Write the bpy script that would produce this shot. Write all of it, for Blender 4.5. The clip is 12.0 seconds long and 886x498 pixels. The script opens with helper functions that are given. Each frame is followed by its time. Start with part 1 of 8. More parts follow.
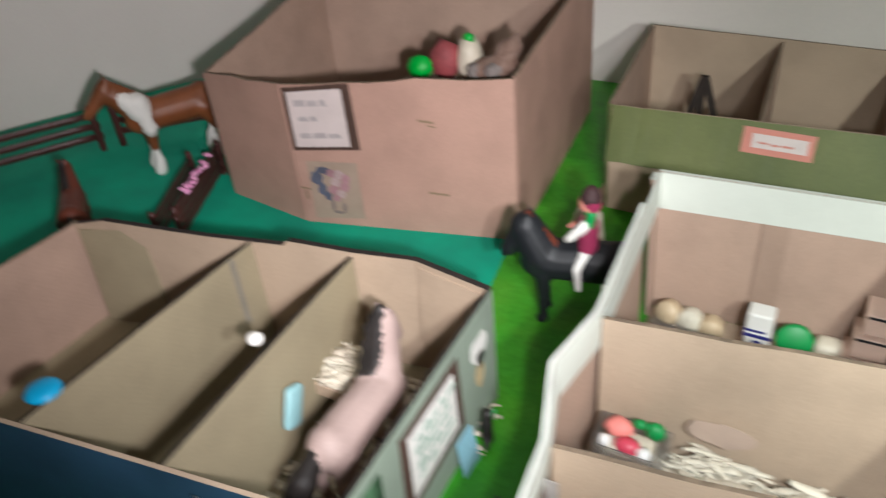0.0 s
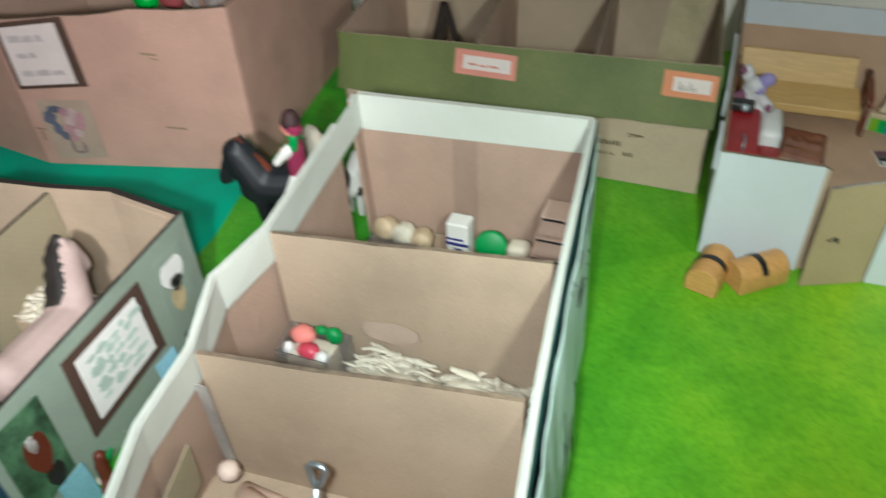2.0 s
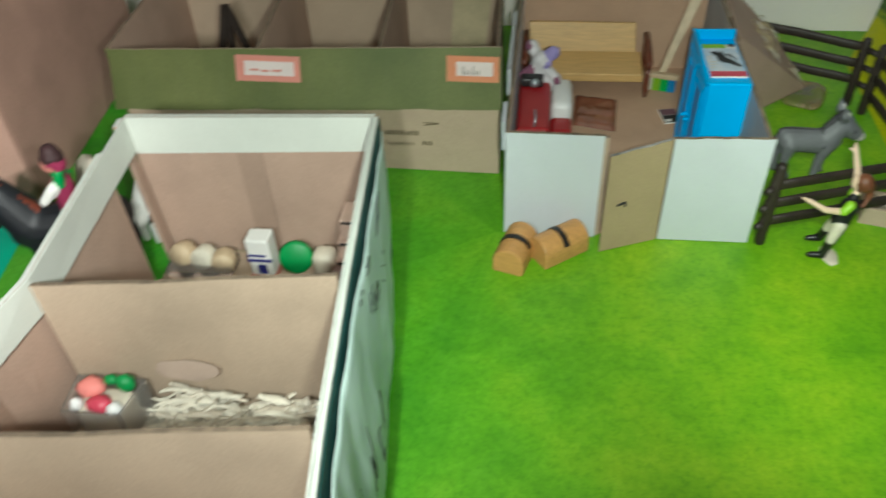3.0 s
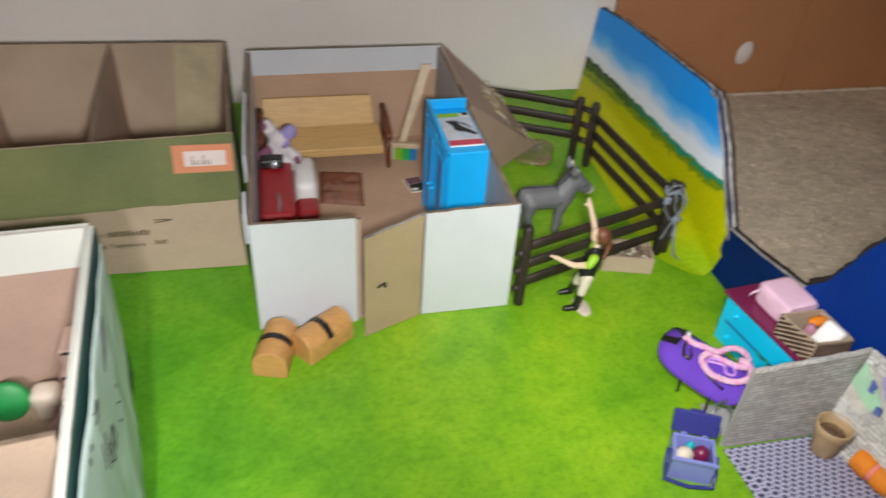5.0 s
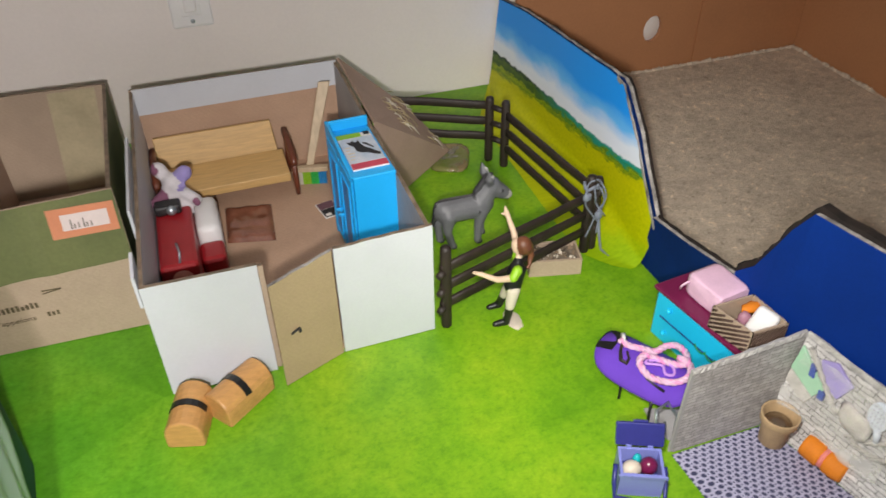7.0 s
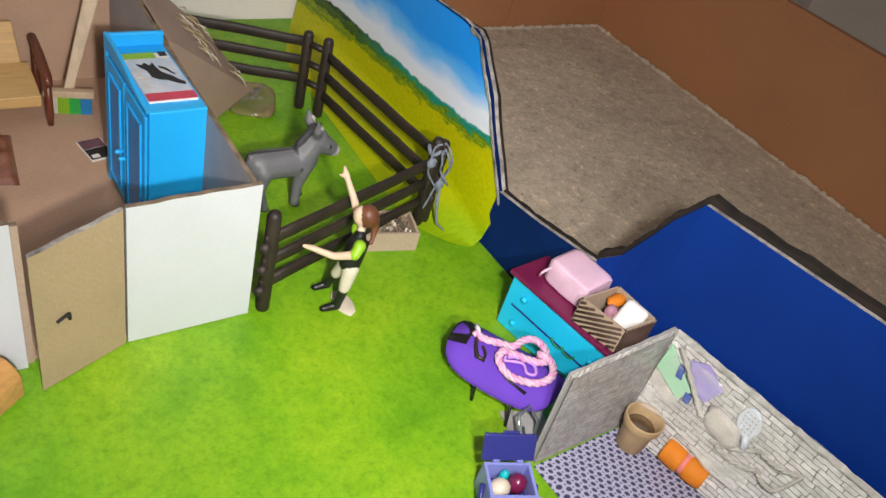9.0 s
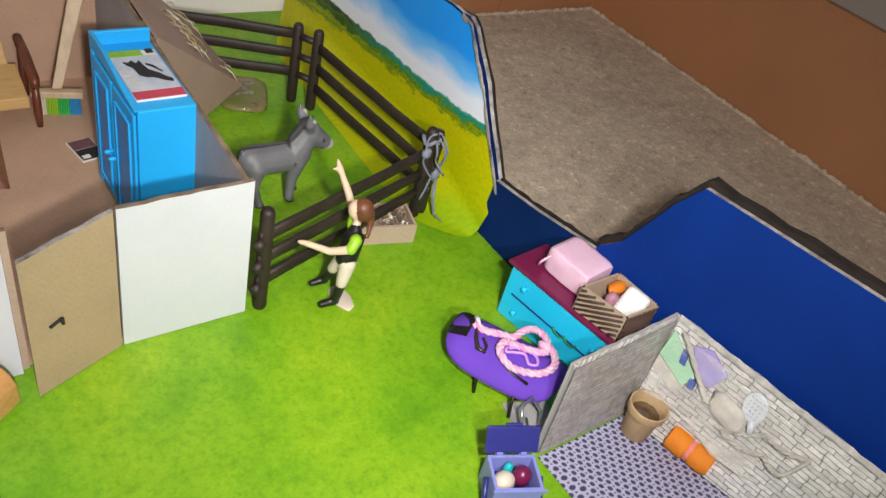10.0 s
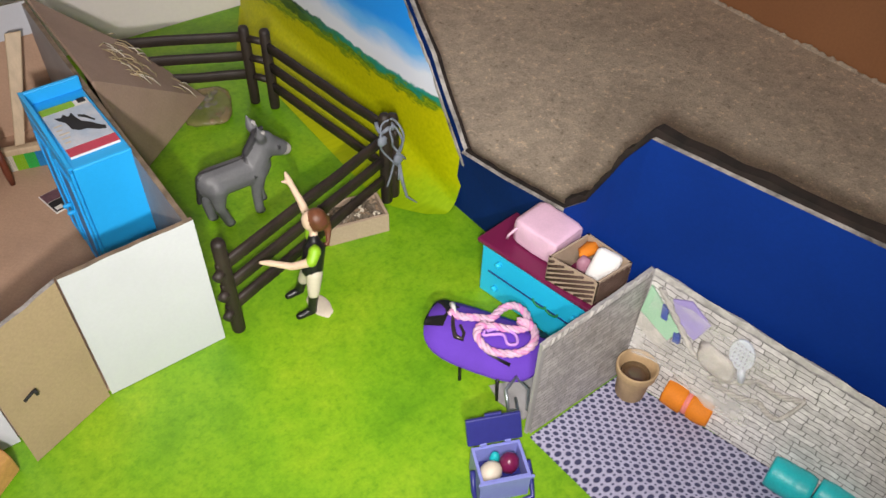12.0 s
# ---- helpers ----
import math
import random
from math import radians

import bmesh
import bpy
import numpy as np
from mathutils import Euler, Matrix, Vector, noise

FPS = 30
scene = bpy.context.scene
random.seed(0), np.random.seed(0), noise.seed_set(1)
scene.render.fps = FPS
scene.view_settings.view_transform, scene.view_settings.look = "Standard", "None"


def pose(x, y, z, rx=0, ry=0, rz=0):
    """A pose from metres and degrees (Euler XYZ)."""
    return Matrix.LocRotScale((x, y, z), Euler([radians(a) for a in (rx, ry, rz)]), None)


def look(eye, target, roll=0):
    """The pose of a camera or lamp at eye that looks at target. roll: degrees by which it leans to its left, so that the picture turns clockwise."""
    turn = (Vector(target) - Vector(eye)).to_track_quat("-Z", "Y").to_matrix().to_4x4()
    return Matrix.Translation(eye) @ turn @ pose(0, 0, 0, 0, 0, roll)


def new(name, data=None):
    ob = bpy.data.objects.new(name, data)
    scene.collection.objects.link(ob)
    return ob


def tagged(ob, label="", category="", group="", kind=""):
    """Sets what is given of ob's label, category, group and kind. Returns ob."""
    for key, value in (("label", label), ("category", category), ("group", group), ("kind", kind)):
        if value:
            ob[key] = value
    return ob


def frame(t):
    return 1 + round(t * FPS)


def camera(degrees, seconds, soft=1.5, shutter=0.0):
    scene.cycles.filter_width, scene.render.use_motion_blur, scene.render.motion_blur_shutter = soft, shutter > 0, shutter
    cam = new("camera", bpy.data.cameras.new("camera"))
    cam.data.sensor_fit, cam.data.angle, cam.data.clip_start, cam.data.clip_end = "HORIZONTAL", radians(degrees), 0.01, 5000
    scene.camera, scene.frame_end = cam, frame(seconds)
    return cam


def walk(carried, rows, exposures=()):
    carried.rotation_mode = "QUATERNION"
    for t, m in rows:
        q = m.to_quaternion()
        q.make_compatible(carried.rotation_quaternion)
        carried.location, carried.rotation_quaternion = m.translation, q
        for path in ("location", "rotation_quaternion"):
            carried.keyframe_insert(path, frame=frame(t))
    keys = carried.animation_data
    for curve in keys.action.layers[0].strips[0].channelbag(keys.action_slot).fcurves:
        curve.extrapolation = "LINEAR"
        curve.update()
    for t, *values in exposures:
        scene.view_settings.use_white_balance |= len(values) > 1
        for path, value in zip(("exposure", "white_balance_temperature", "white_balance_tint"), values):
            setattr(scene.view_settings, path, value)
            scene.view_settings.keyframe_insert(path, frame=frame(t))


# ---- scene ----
cam = camera(60.3, 12.0, soft=1.5, shutter=0.7)
PATH = [
    (0, (-0.2539, -0.9443, 0.7346), (-0.4723, -0.5993, 0.4461), -5.81),
    (0.2, (-0.2118, -0.9384, 0.7252), (-0.4181, -0.5884, 0.4338), -3.88),
    (0.5, (-0.1670, -0.9445, 0.7218), (-0.3717, -0.5960, 0.4275), 0.21),
    (0.7, (-0.1307, -0.9412, 0.7179), (-0.3448, -0.6017, 0.4198), -2.31),
    (1, (-0.1071, -0.9381, 0.7233), (-0.3083, -0.5941, 0.4213), -3.32),
    (1.2, (-0.0932, -0.9191, 0.7247), (-0.2732, -0.5777, 0.4069), -2.28),
    (1.5, (-0.0743, -0.9038, 0.7245), (-0.2490, -0.5634, 0.4026), -3.70),
    (1.7, (-0.0461, -0.9006, 0.7231), (-0.2089, -0.5486, 0.4075), -3.39),
    (2, (-0.0214, -0.8955, 0.7223), (-0.1635, -0.5407, 0.4000), -3.06),
    (2.3, (0.0059, -0.8726, 0.7206), (-0.1079, -0.5206, 0.3843), -2.75),
    (2.5, (0.0190, -0.8655, 0.7197), (-0.0812, -0.5114, 0.3813), -3.36),
    (2.7, (0.0310, -0.8597, 0.7183), (-0.0539, -0.4984, 0.3833), -3.72),
    (3, (0.0548, -0.8407, 0.7214), (-0.0039, -0.4725, 0.3883), -3.12),
    (3.2, (0.0623, -0.8330, 0.7251), (0.0161, -0.4612, 0.3941), -3.34),
    (4.8, (0.0689, -0.7878, 0.7031), (0.1281, -0.3952, 0.3992), 2.02),
    (5, (0.0635, -0.7632, 0.7093), (0.1587, -0.3768, 0.4065), 3.84),
    (5.3, (0.0603, -0.7430, 0.6965), (0.1739, -0.3652, 0.3893), 5.34),
    (5.5, (0.0704, -0.7224, 0.6901), (0.1968, -0.3526, 0.3781), 4.25),
    (6, (0.1060, -0.7172, 0.7058), (0.2279, -0.3436, 0.3966), 0.30),
    (6.5, (0.1312, -0.7174, 0.7164), (0.2502, -0.3390, 0.4120), -2.33),
    (7, (0.1271, -0.7048, 0.7112), (0.2520, -0.3303, 0.4044), -0.87),
    (7.3, (0.1255, -0.6949, 0.7164), (0.2712, -0.3273, 0.4104), 1.42),
    (7.5, (0.1464, -0.6854, 0.6846), (0.3124, -0.3282, 0.3767), 2.80),
    (7.7, (0.1398, -0.6487, 0.6674), (0.3344, -0.3094, 0.3558), 5.07),
    (9.3, (0.0888, -0.5245, 0.6015), (0.3633, -0.2426, 0.2928), 18.19),
    (9.5, (0.0952, -0.5274, 0.6099), (0.3611, -0.2416, 0.2974), 16.33),
    (10, (0.1010, -0.5205, 0.6025), (0.3701, -0.2403, 0.2878), 16.44),
    (10.5, (0.1067, -0.5205, 0.6016), (0.3747, -0.2442, 0.2826), 16.33),
    (11, (0.1392, -0.5115, 0.6158), (0.4045, -0.2527, 0.2802), 12.78),
    (11.5, (0.1859, -0.5254, 0.6482), (0.4196, -0.2539, 0.2994), 5.15),
    (12, (0.2171, -0.5370, 0.6505), (0.4362, -0.2587, 0.2975), 2.23),
]
# seconds, stops, kelvin, tint
EXPOSURES = [(0.0, -0.26, 6350, -6), (0.5, -0.30, 6350, -7), (1.0, -0.32, 6300, -7), (2.0, -0.40, 6200, -14), (2.5, -0.44, 6250, -22), (3.0, -0.44, 6450, -16), (5.0, -0.18, 6700, 6), (6.0, -0.14, 6850, 8), (9.5, 0.02, 6850, 10), (12.0, -0.04, 6900, 12)]
walk(cam, [(t, look(eye, target, roll)) for t, eye, target, roll in PATH], EXPOSURES)

# ---------------------------------------------------------------- world and light
# All plan numbers below are in units of U metres (the toy yard's own measure).
U = 0.115
world = bpy.data.worlds.new("room_air")
scene.world = world
world.use_nodes = True
world.node_tree.nodes["Background"].inputs[0].default_value = (1.0, 0.9, 0.85, 1)
world.node_tree.nodes["Background"].inputs[1].default_value = 0.0


def lamp(name, kind, place, energy, colour, size=0.03, aim=None):
    data = bpy.data.lights.new(name, kind)
    data.energy, data.color = energy, colour
    ob = new(name, data)
    if kind == "AREA":
        data.shape, data.size, data.size_y = "RECTANGLE", size, size
    else:
        data.shadow_soft_size = size
    at = [v * U for v in place]
    ob.matrix_world = look(at, [v * U for v in aim]) if aim else Matrix.Translation(at)
    return ob


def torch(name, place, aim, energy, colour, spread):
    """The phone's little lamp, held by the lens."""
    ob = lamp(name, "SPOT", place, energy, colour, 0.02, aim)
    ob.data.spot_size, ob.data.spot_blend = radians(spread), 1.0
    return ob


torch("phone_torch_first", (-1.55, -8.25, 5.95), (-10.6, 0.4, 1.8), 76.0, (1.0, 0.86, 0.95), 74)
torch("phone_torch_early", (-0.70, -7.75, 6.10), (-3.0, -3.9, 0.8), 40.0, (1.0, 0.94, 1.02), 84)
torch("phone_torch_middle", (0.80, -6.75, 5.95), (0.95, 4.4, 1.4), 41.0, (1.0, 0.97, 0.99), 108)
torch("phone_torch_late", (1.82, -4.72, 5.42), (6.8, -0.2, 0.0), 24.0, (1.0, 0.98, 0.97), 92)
lamp("ceiling_light", "AREA", (-1.0, -4.0, 20.3), 7.0, (1.0, 0.92, 0.93), 1.6, (-1.0, -4.0, 0.0))

# ---------------------------------------------------------------- materials


def nodes_of(name):
    m = bpy.data.materials.new(name)
    m.use_nodes = True
    nt = m.node_tree
    return m, nt, nt.nodes["Principled BSDF"]


def noise_node(nt, scale, detail=4, coord="Object", rough=0.55, stretch=None):
    tc = nt.nodes.new("ShaderNodeTexCoord")
    n = nt.nodes.new("ShaderNodeTexNoise")
    n.inputs["Scale"].default_value, n.inputs["Detail"].default_value, n.inputs["Roughness"].default_value = scale, detail, rough
    if stretch:
        mp = nt.nodes.new("ShaderNodeMapping")
        mp.inputs["Scale"].default_value = stretch
        nt.links.new(tc.outputs[coord], mp.inputs["Vector"])
        nt.links.new(mp.outputs["Vector"], n.inputs["Vector"])
    else:
        nt.links.new(tc.outputs[coord], n.inputs["Vector"])
    return n


def ramp(nt, source, stops):
    r = nt.nodes.new("ShaderNodeValToRGB")
    e = r.color_ramp.elements
    while len(e) < len(stops):
        e.new(0.5)
    for el, (p, c) in zip(e, stops):
        el.position, el.color = p, (*c, 1)
    if source is not None:
        nt.links.new(source, r.inputs["Fac"])
    return r


def mix(nt, a, b, fac, how="MIX"):
    m = nt.nodes.new("ShaderNodeMix")
    m.data_type, m.blend_type = "RGBA", how
    for sock, v in ((m.inputs[0], fac), (m.inputs[6], a), (m.inputs[7], b)):
        if isinstance(v, (int, float)):
            sock.default_value = v
        elif isinstance(v, tuple):
            sock.default_value = (*v, 1)
        else:
            nt.links.new(v, sock)
    return m.outputs[2]


def bump(nt, bsdf, source, strength, distance=0.001):
    b = nt.nodes.new("ShaderNodeBump")
    b.inputs["Strength"].default_value, b.inputs["Distance"].default_value = strength, distance
    nt.links.new(source, b.inputs["Height"])
    nt.links.new(b.outputs["Normal"], bsdf.inputs["Normal"])


def shade(c, f):
    return tuple(min(1.0, max(0.0, v * f)) for v in c)


def surface(name, colour, rough=0.6, vary=0.15, big=14, fine=260, relief=0.15, metal=0.0, stretch=None, second=None, coat=0.0, gloss=0.5):
    """A painted or plain surface: colour with broad stains, fine grain and a little relief."""
    m, nt, b = nodes_of(name)
    n1 = noise_node(nt, big, 3, stretch=stretch)
    n2 = noise_node(nt, fine, 2, stretch=stretch)
    other = second or shade(colour, 1 - 2 * vary)
    c1 = ramp(nt, n1.outputs["Fac"], [(0.3, other), (0.7, colour)])
    c2 = ramp(nt, n2.outputs["Fac"], [(0.25, (1 - vary,) * 3), (0.75, (1.0,) * 3)])
    nt.links.new(mix(nt, c1.outputs[0], c2.outputs[0], 1.0, "MULTIPLY"), b.inputs["Base Color"])
    b.inputs["Roughness"].default_value, b.inputs["Metallic"].default_value = rough, metal
    b.inputs["Coat Weight"].default_value, b.inputs["Specular IOR Level"].default_value = coat, gloss
    if relief:
        bump(nt, b, n2.outputs["Fac"], relief, 0.0008)
    return m


def glassy(name, colour, rough=0.08):
    m, nt, b = nodes_of(name)
    b.inputs["Base Color"].default_value = (*colour, 1)
    b.inputs["Roughness"].default_value = rough
    b.inputs["Transmission Weight"].default_value = 0.92
    b.inputs["IOR"].default_value = 1.25
    return m


def film(name, low, high):
    """Thin crinkled clear film: mostly see-through, whitish along its creases."""
    m, nt, b = nodes_of(name)
    n1, n2 = noise_node(nt, 26, 5, rough=0.6, stretch=(1, 0.5, 1.3)), noise_node(nt, 150, 3)
    b.inputs["Base Color"].default_value = (0.85, 0.84, 0.80, 1)
    b.inputs["Roughness"].default_value = 0.2
    nt.links.new(ramp(nt, n1.outputs["Fac"], [(0.42, (low,) * 3), (0.62, (high,) * 3)]).outputs[0], b.inputs["Alpha"])
    bump(nt, b, n2.outputs["Fac"], 0.5, 0.002)
    return m


def board_card(name, colour, ribs=0.25):
    """Corrugated cardboard: faint upright flutes, stains and speckle."""
    m, nt, b = nodes_of(name)
    tc = nt.nodes.new("ShaderNodeTexCoord")
    w = nt.nodes.new("ShaderNodeTexWave")
    w.inputs["Scale"].default_value, w.inputs["Distortion"].default_value = 70, 0.6
    w.bands_direction = "DIAGONAL"
    nt.links.new(tc.outputs["Object"], w.inputs["Vector"])
    n1, n2 = noise_node(nt, 9, 4), noise_node(nt, 420, 2)
    c1 = ramp(nt, n1.outputs["Fac"], [(0.3, shade(colour, 0.84)), (0.55, colour), (0.8, shade(colour, 1.08))])
    c2 = ramp(nt, n2.outputs["Fac"], [(0.25, (0.86,) * 3), (0.7, (1.0,) * 3)])
    c = mix(nt, c1.outputs[0], c2.outputs[0], 1.0, "MULTIPLY")
    cw = ramp(nt, w.outputs["Fac"], [(0.0, (0.98,) * 3), (1.0, (1.0,) * 3)])
    nt.links.new(mix(nt, c, cw.outputs[0], 1.0, "MULTIPLY"), b.inputs["Base Color"])
    b.inputs["Roughness"].default_value = 0.72
    bump(nt, b, w.outputs["Fac"], ribs * 0.12, 0.0006)
    return m


def grass_print():
    """Printed turf: deeper green at one end of the sheet, yellower at the other, with blades and flecks."""
    m, nt, b = nodes_of("grass_print")
    n1, n2, n3 = noise_node(nt, 7, 5), noise_node(nt, 34, 6, rough=0.65), noise_node(nt, 330, 3)
    n4 = noise_node(nt, 120, 3, rough=0.7)
    green = ramp(nt, n1.outputs["Fac"], [(0.3, (0.030, 0.215, 0.010)), (0.5, (0.050, 0.30, 0.012)), (0.72, (0.095, 0.35, 0.016))])
    yellow = ramp(nt, n1.outputs["Fac"], [(0.3, (0.105, 0.30, 0.004)), (0.5, (0.170, 0.38, 0.006)), (0.72, (0.255, 0.44, 0.010))])
    tc = nt.nodes.new("ShaderNodeTexCoord")
    sep = nt.nodes.new("ShaderNodeSeparateXYZ")
    nt.links.new(tc.outputs["Object"], sep.inputs[0])
    wide = nt.nodes.new("ShaderNodeMapRange")
    wide.inputs["From Min"].default_value, wide.inputs["From Max"].default_value = -0.32, 0.26
    nt.links.new(sep.outputs[0], wide.inputs["Value"])
    c1 = mix(nt, green.outputs[0], yellow.outputs[0], wide.outputs[0])
    c2 = ramp(nt, n2.outputs["Fac"], [(0.3, (0.80, 0.86, 0.66)), (0.5, (1.0, 1.0, 1.0)), (0.72, (1.20, 1.10, 1.7))])
    c3 = ramp(nt, n3.outputs["Fac"], [(0.3, (0.86, 0.88, 0.82)), (0.7, (1.0, 1.0, 1.0))])
    c4 = ramp(nt, n4.outputs["Fac"], [(0.30, (0.72, 0.82, 0.6)), (0.48, (1.0, 1.0, 1.0)), (0.72, (1.22, 1.12, 1.6))])
    c = mix(nt, mix(nt, c1, c2.outputs[0], 1.0, "MULTIPLY"), c3.outputs[0], 1.0, "MULTIPLY")
    nt.links.new(mix(nt, c, c4.outputs[0], 1.0, "MULTIPLY"), b.inputs["Base Color"])
    b.inputs["Roughness"].default_value = 0.5
    bump(nt, b, n3.outputs["Fac"], 0.1, 0.0006)
    return m


def carpet_pile():
    m, nt, b = nodes_of("carpet_pile")
    n1, n2, n3 = noise_node(nt, 6, 3), noise_node(nt, 105, 5, rough=0.7), noise_node(nt, 330, 3, rough=0.7)
    n4 = noise_node(nt, 38, 4, rough=0.6)
    c1 = mix(nt, ramp(nt, n1.outputs["Fac"], [(0.3, (0.52, 0.435, 0.345)), (0.7, (0.63, 0.53, 0.42))]).outputs[0], ramp(nt, n4.outputs["Fac"], [(0.30, (0.80, 0.80, 0.79)), (0.52, (1.0, 1.0, 1.0)), (0.70, (1.14, 1.13, 1.10))]).outputs[0], 1.0, "MULTIPLY")
    c2 = ramp(nt, n2.outputs["Fac"], [(0.31, (0.55, 0.53, 0.50)), (0.40, (0.93, 0.93, 0.92)), (0.58, (1.0, 1.0, 1.0)), (0.66, (1.50, 1.46, 1.36))])
    c3 = ramp(nt, n3.outputs["Fac"], [(0.32, (0.76, 0.76, 0.76)), (0.66, (1.08, 1.08, 1.08))])
    c = mix(nt, mix(nt, c1, c2.outputs[0], 1.0, "MULTIPLY"), c3.outputs[0], 1.0, "MULTIPLY")
    nt.links.new(c, b.inputs["Base Color"])
    b.inputs["Roughness"].default_value = 0.95
    bump(nt, b, n2.outputs["Fac"], 0.6, 0.004)
    return m


def landscape_print():
    """A printed sheet: blue sky, white cloud, a ridge of hills and a yellow-green field, by the sheet's own UV."""
    m, nt, b = nodes_of("landscape_print")
    tc = nt.nodes.new("ShaderNodeTexCoord")
    sep = nt.nodes.new("ShaderNodeSeparateXYZ")
    nt.links.new(tc.outputs["UV"], sep.inputs[0])
    n = noise_node(nt, 9, 6, "UV", 0.6)
    n2 = noise_node(nt, 2.2, 4, "UV", 0.5, (1, 2.4, 1))
    n3 = noise_node(nt, 40, 4, "UV", 0.6)

    def math_node(op, a, bb):
        k = nt.nodes.new("ShaderNodeMath")
        k.operation = op
        for s, v in zip(k.inputs, (a, bb)):
            if isinstance(v, (int, float)):
                s.default_value = v
            else:
                nt.links.new(v, s)
        return k.outputs[0]

    # sky: v with soft cloud wisps
    tilt = math_node("SUBTRACT", 0.22, math_node("MULTIPLY", sep.outputs[0], 0.10))
    vs = math_node("ADD", math_node("ADD", sep.outputs[1], tilt), math_node("MULTIPLY", math_node("SUBTRACT", n2.outputs["Fac"], 0.5), 0.22))
    sky = ramp(nt, vs, [(0.50, (0.72, 0.74, 0.80)), (0.63, (0.70, 0.76, 0.88)), (0.74, (0.12, 0.45, 0.90)), (0.84, (0.006, 0.28, 0.86))])
    # land below a ridge that falls along u
    ridge = math_node("ADD", math_node("ADD", sep.outputs[1], math_node("SUBTRACT", 0.165, math_node("MULTIPLY", sep.outputs[0], 0.095))),
                      math_node("MULTIPLY", math_node("SUBTRACT", n.outputs["Fac"], 0.5), 0.07))
    # a wooded band whose lower edge is ragged; it is deep at one end of the print and thin at the other
    ragged = noise_node(nt, 13, 5, "UV", 0.65, (0.6, 2.2, 1))
    drop = math_node("ADD", math_node("SUBTRACT", ridge, 0.5), math_node("MULTIPLY", math_node("SUBTRACT", ragged.outputs["Fac"], 0.5), 0.16))
    depth = math_node("ADD", 0.5, math_node("MULTIPLY", drop, math_node("ADD", 0.40, math_node("MULTIPLY", sep.outputs[0], 0.20))))
    field = [(0.02, (0.30, 0.46, 0.008)), (0.12, (0.46, 0.50, 0.004)), (0.42, (0.52, 0.50, 0.005)), (0.438, (0.10, 0.20, 0.01)), (0.448, (0.34, 0.42, 0.01))]
    woods = ramp(nt, depth, field + [(0.462, (0.02, 0.075, 0.012)), (0.48, (0.09, 0.16, 0.02)), (0.492, (0.012, 0.045, 0.03)), (0.52, (0.02, 0.07, 0.05))])
    hills = ramp(nt, depth, field + [(0.455, (0.04, 0.12, 0.015)), (0.463, (0.14, 0.32, 0.03)), (0.472, (0.01, 0.24, 0.15)), (0.52, (0.02, 0.32, 0.36))])
    land = mix(nt, woods.outputs[0], hills.outputs[0], ramp(nt, math_node("MULTIPLY", sep.outputs[0], 0.4), [(0.34, (0.0,) * 3), (0.60, (1.0,) * 3)]).outputs[0])
    rough_land = mix(nt, land, ramp(nt, n3.outputs["Fac"], [(0.3, (0.75, 0.8, 0.6)), (0.7, (1.0, 1.0, 1.0))]).outputs[0], 1.0, "MULTIPLY")
    edge = ramp(nt, ridge, [(0.495, (0.0,) * 3), (0.505, (1.0,) * 3)])
    nt.links.new(mix(nt, rough_land, sky.outputs[0], edge.outputs[0]), b.inputs["Base Color"])
    b.inputs["Roughness"].default_value, b.inputs["Specular IOR Level"].default_value = 0.5, 0.2
    return m


def stone_print(name, light, dark, scale, wobble=0.03):
    """Paper printed with courses of grey stones."""
    m, nt, b = nodes_of(name)
    tc = nt.nodes.new("ShaderNodeTexCoord")
    w = noise_node(nt, 11, 3, "UV")
    warp = nt.nodes.new("ShaderNodeMix")
    warp.data_type = "VECTOR"
    warp.inputs[0].default_value = wobble
    nt.links.new(tc.outputs["UV"], warp.inputs[4])
    nt.links.new(w.outputs["Color"], warp.inputs[5])
    br = nt.nodes.new("ShaderNodeTexBrick")
    br.inputs["Color1"].default_value, br.inputs["Color2"].default_value = (*light, 1), (*shade(light, 0.74), 1)
    br.inputs["Mortar"].default_value = (*dark, 1)
    br.inputs["Scale"].default_value, br.inputs["Mortar Size"].default_value, br.inputs["Mortar Smooth"].default_value = scale, 0.014, 0.9
    br.inputs["Brick Width"].default_value, br.inputs["Row Height"].default_value = 0.54, 0.125
    br.offset, br.offset_frequency, br.squash, br.squash_frequency = 0.37, 3, 0.6, 2
    nt.links.new(warp.outputs[1], br.inputs["Vector"])
    n = noise_node(nt, 150, 4)
    n2 = noise_node(nt, 16, 3)
    c = mix(nt, br.outputs["Color"], ramp(nt, n.outputs["Fac"], [(0.3, (0.74,) * 3), (0.7, (1.08,) * 3)]).outputs[0], 1.0, "MULTIPLY")
    c = mix(nt, c, ramp(nt, n2.outputs["Fac"], [(0.3, (0.72, 0.71, 0.69)), (0.7, (1.0,) * 3)]).outputs[0], 1.0, "MULTIPLY")
    nt.links.new(c, b.inputs["Base Color"])
    b.inputs["Roughness"].default_value, b.inputs["Coat Weight"].default_value, b.inputs["Coat Roughness"].default_value = 0.5, 0.35, 0.2
    bump(nt, b, n2.outputs["Fac"], 0.5, 0.004)
    return m


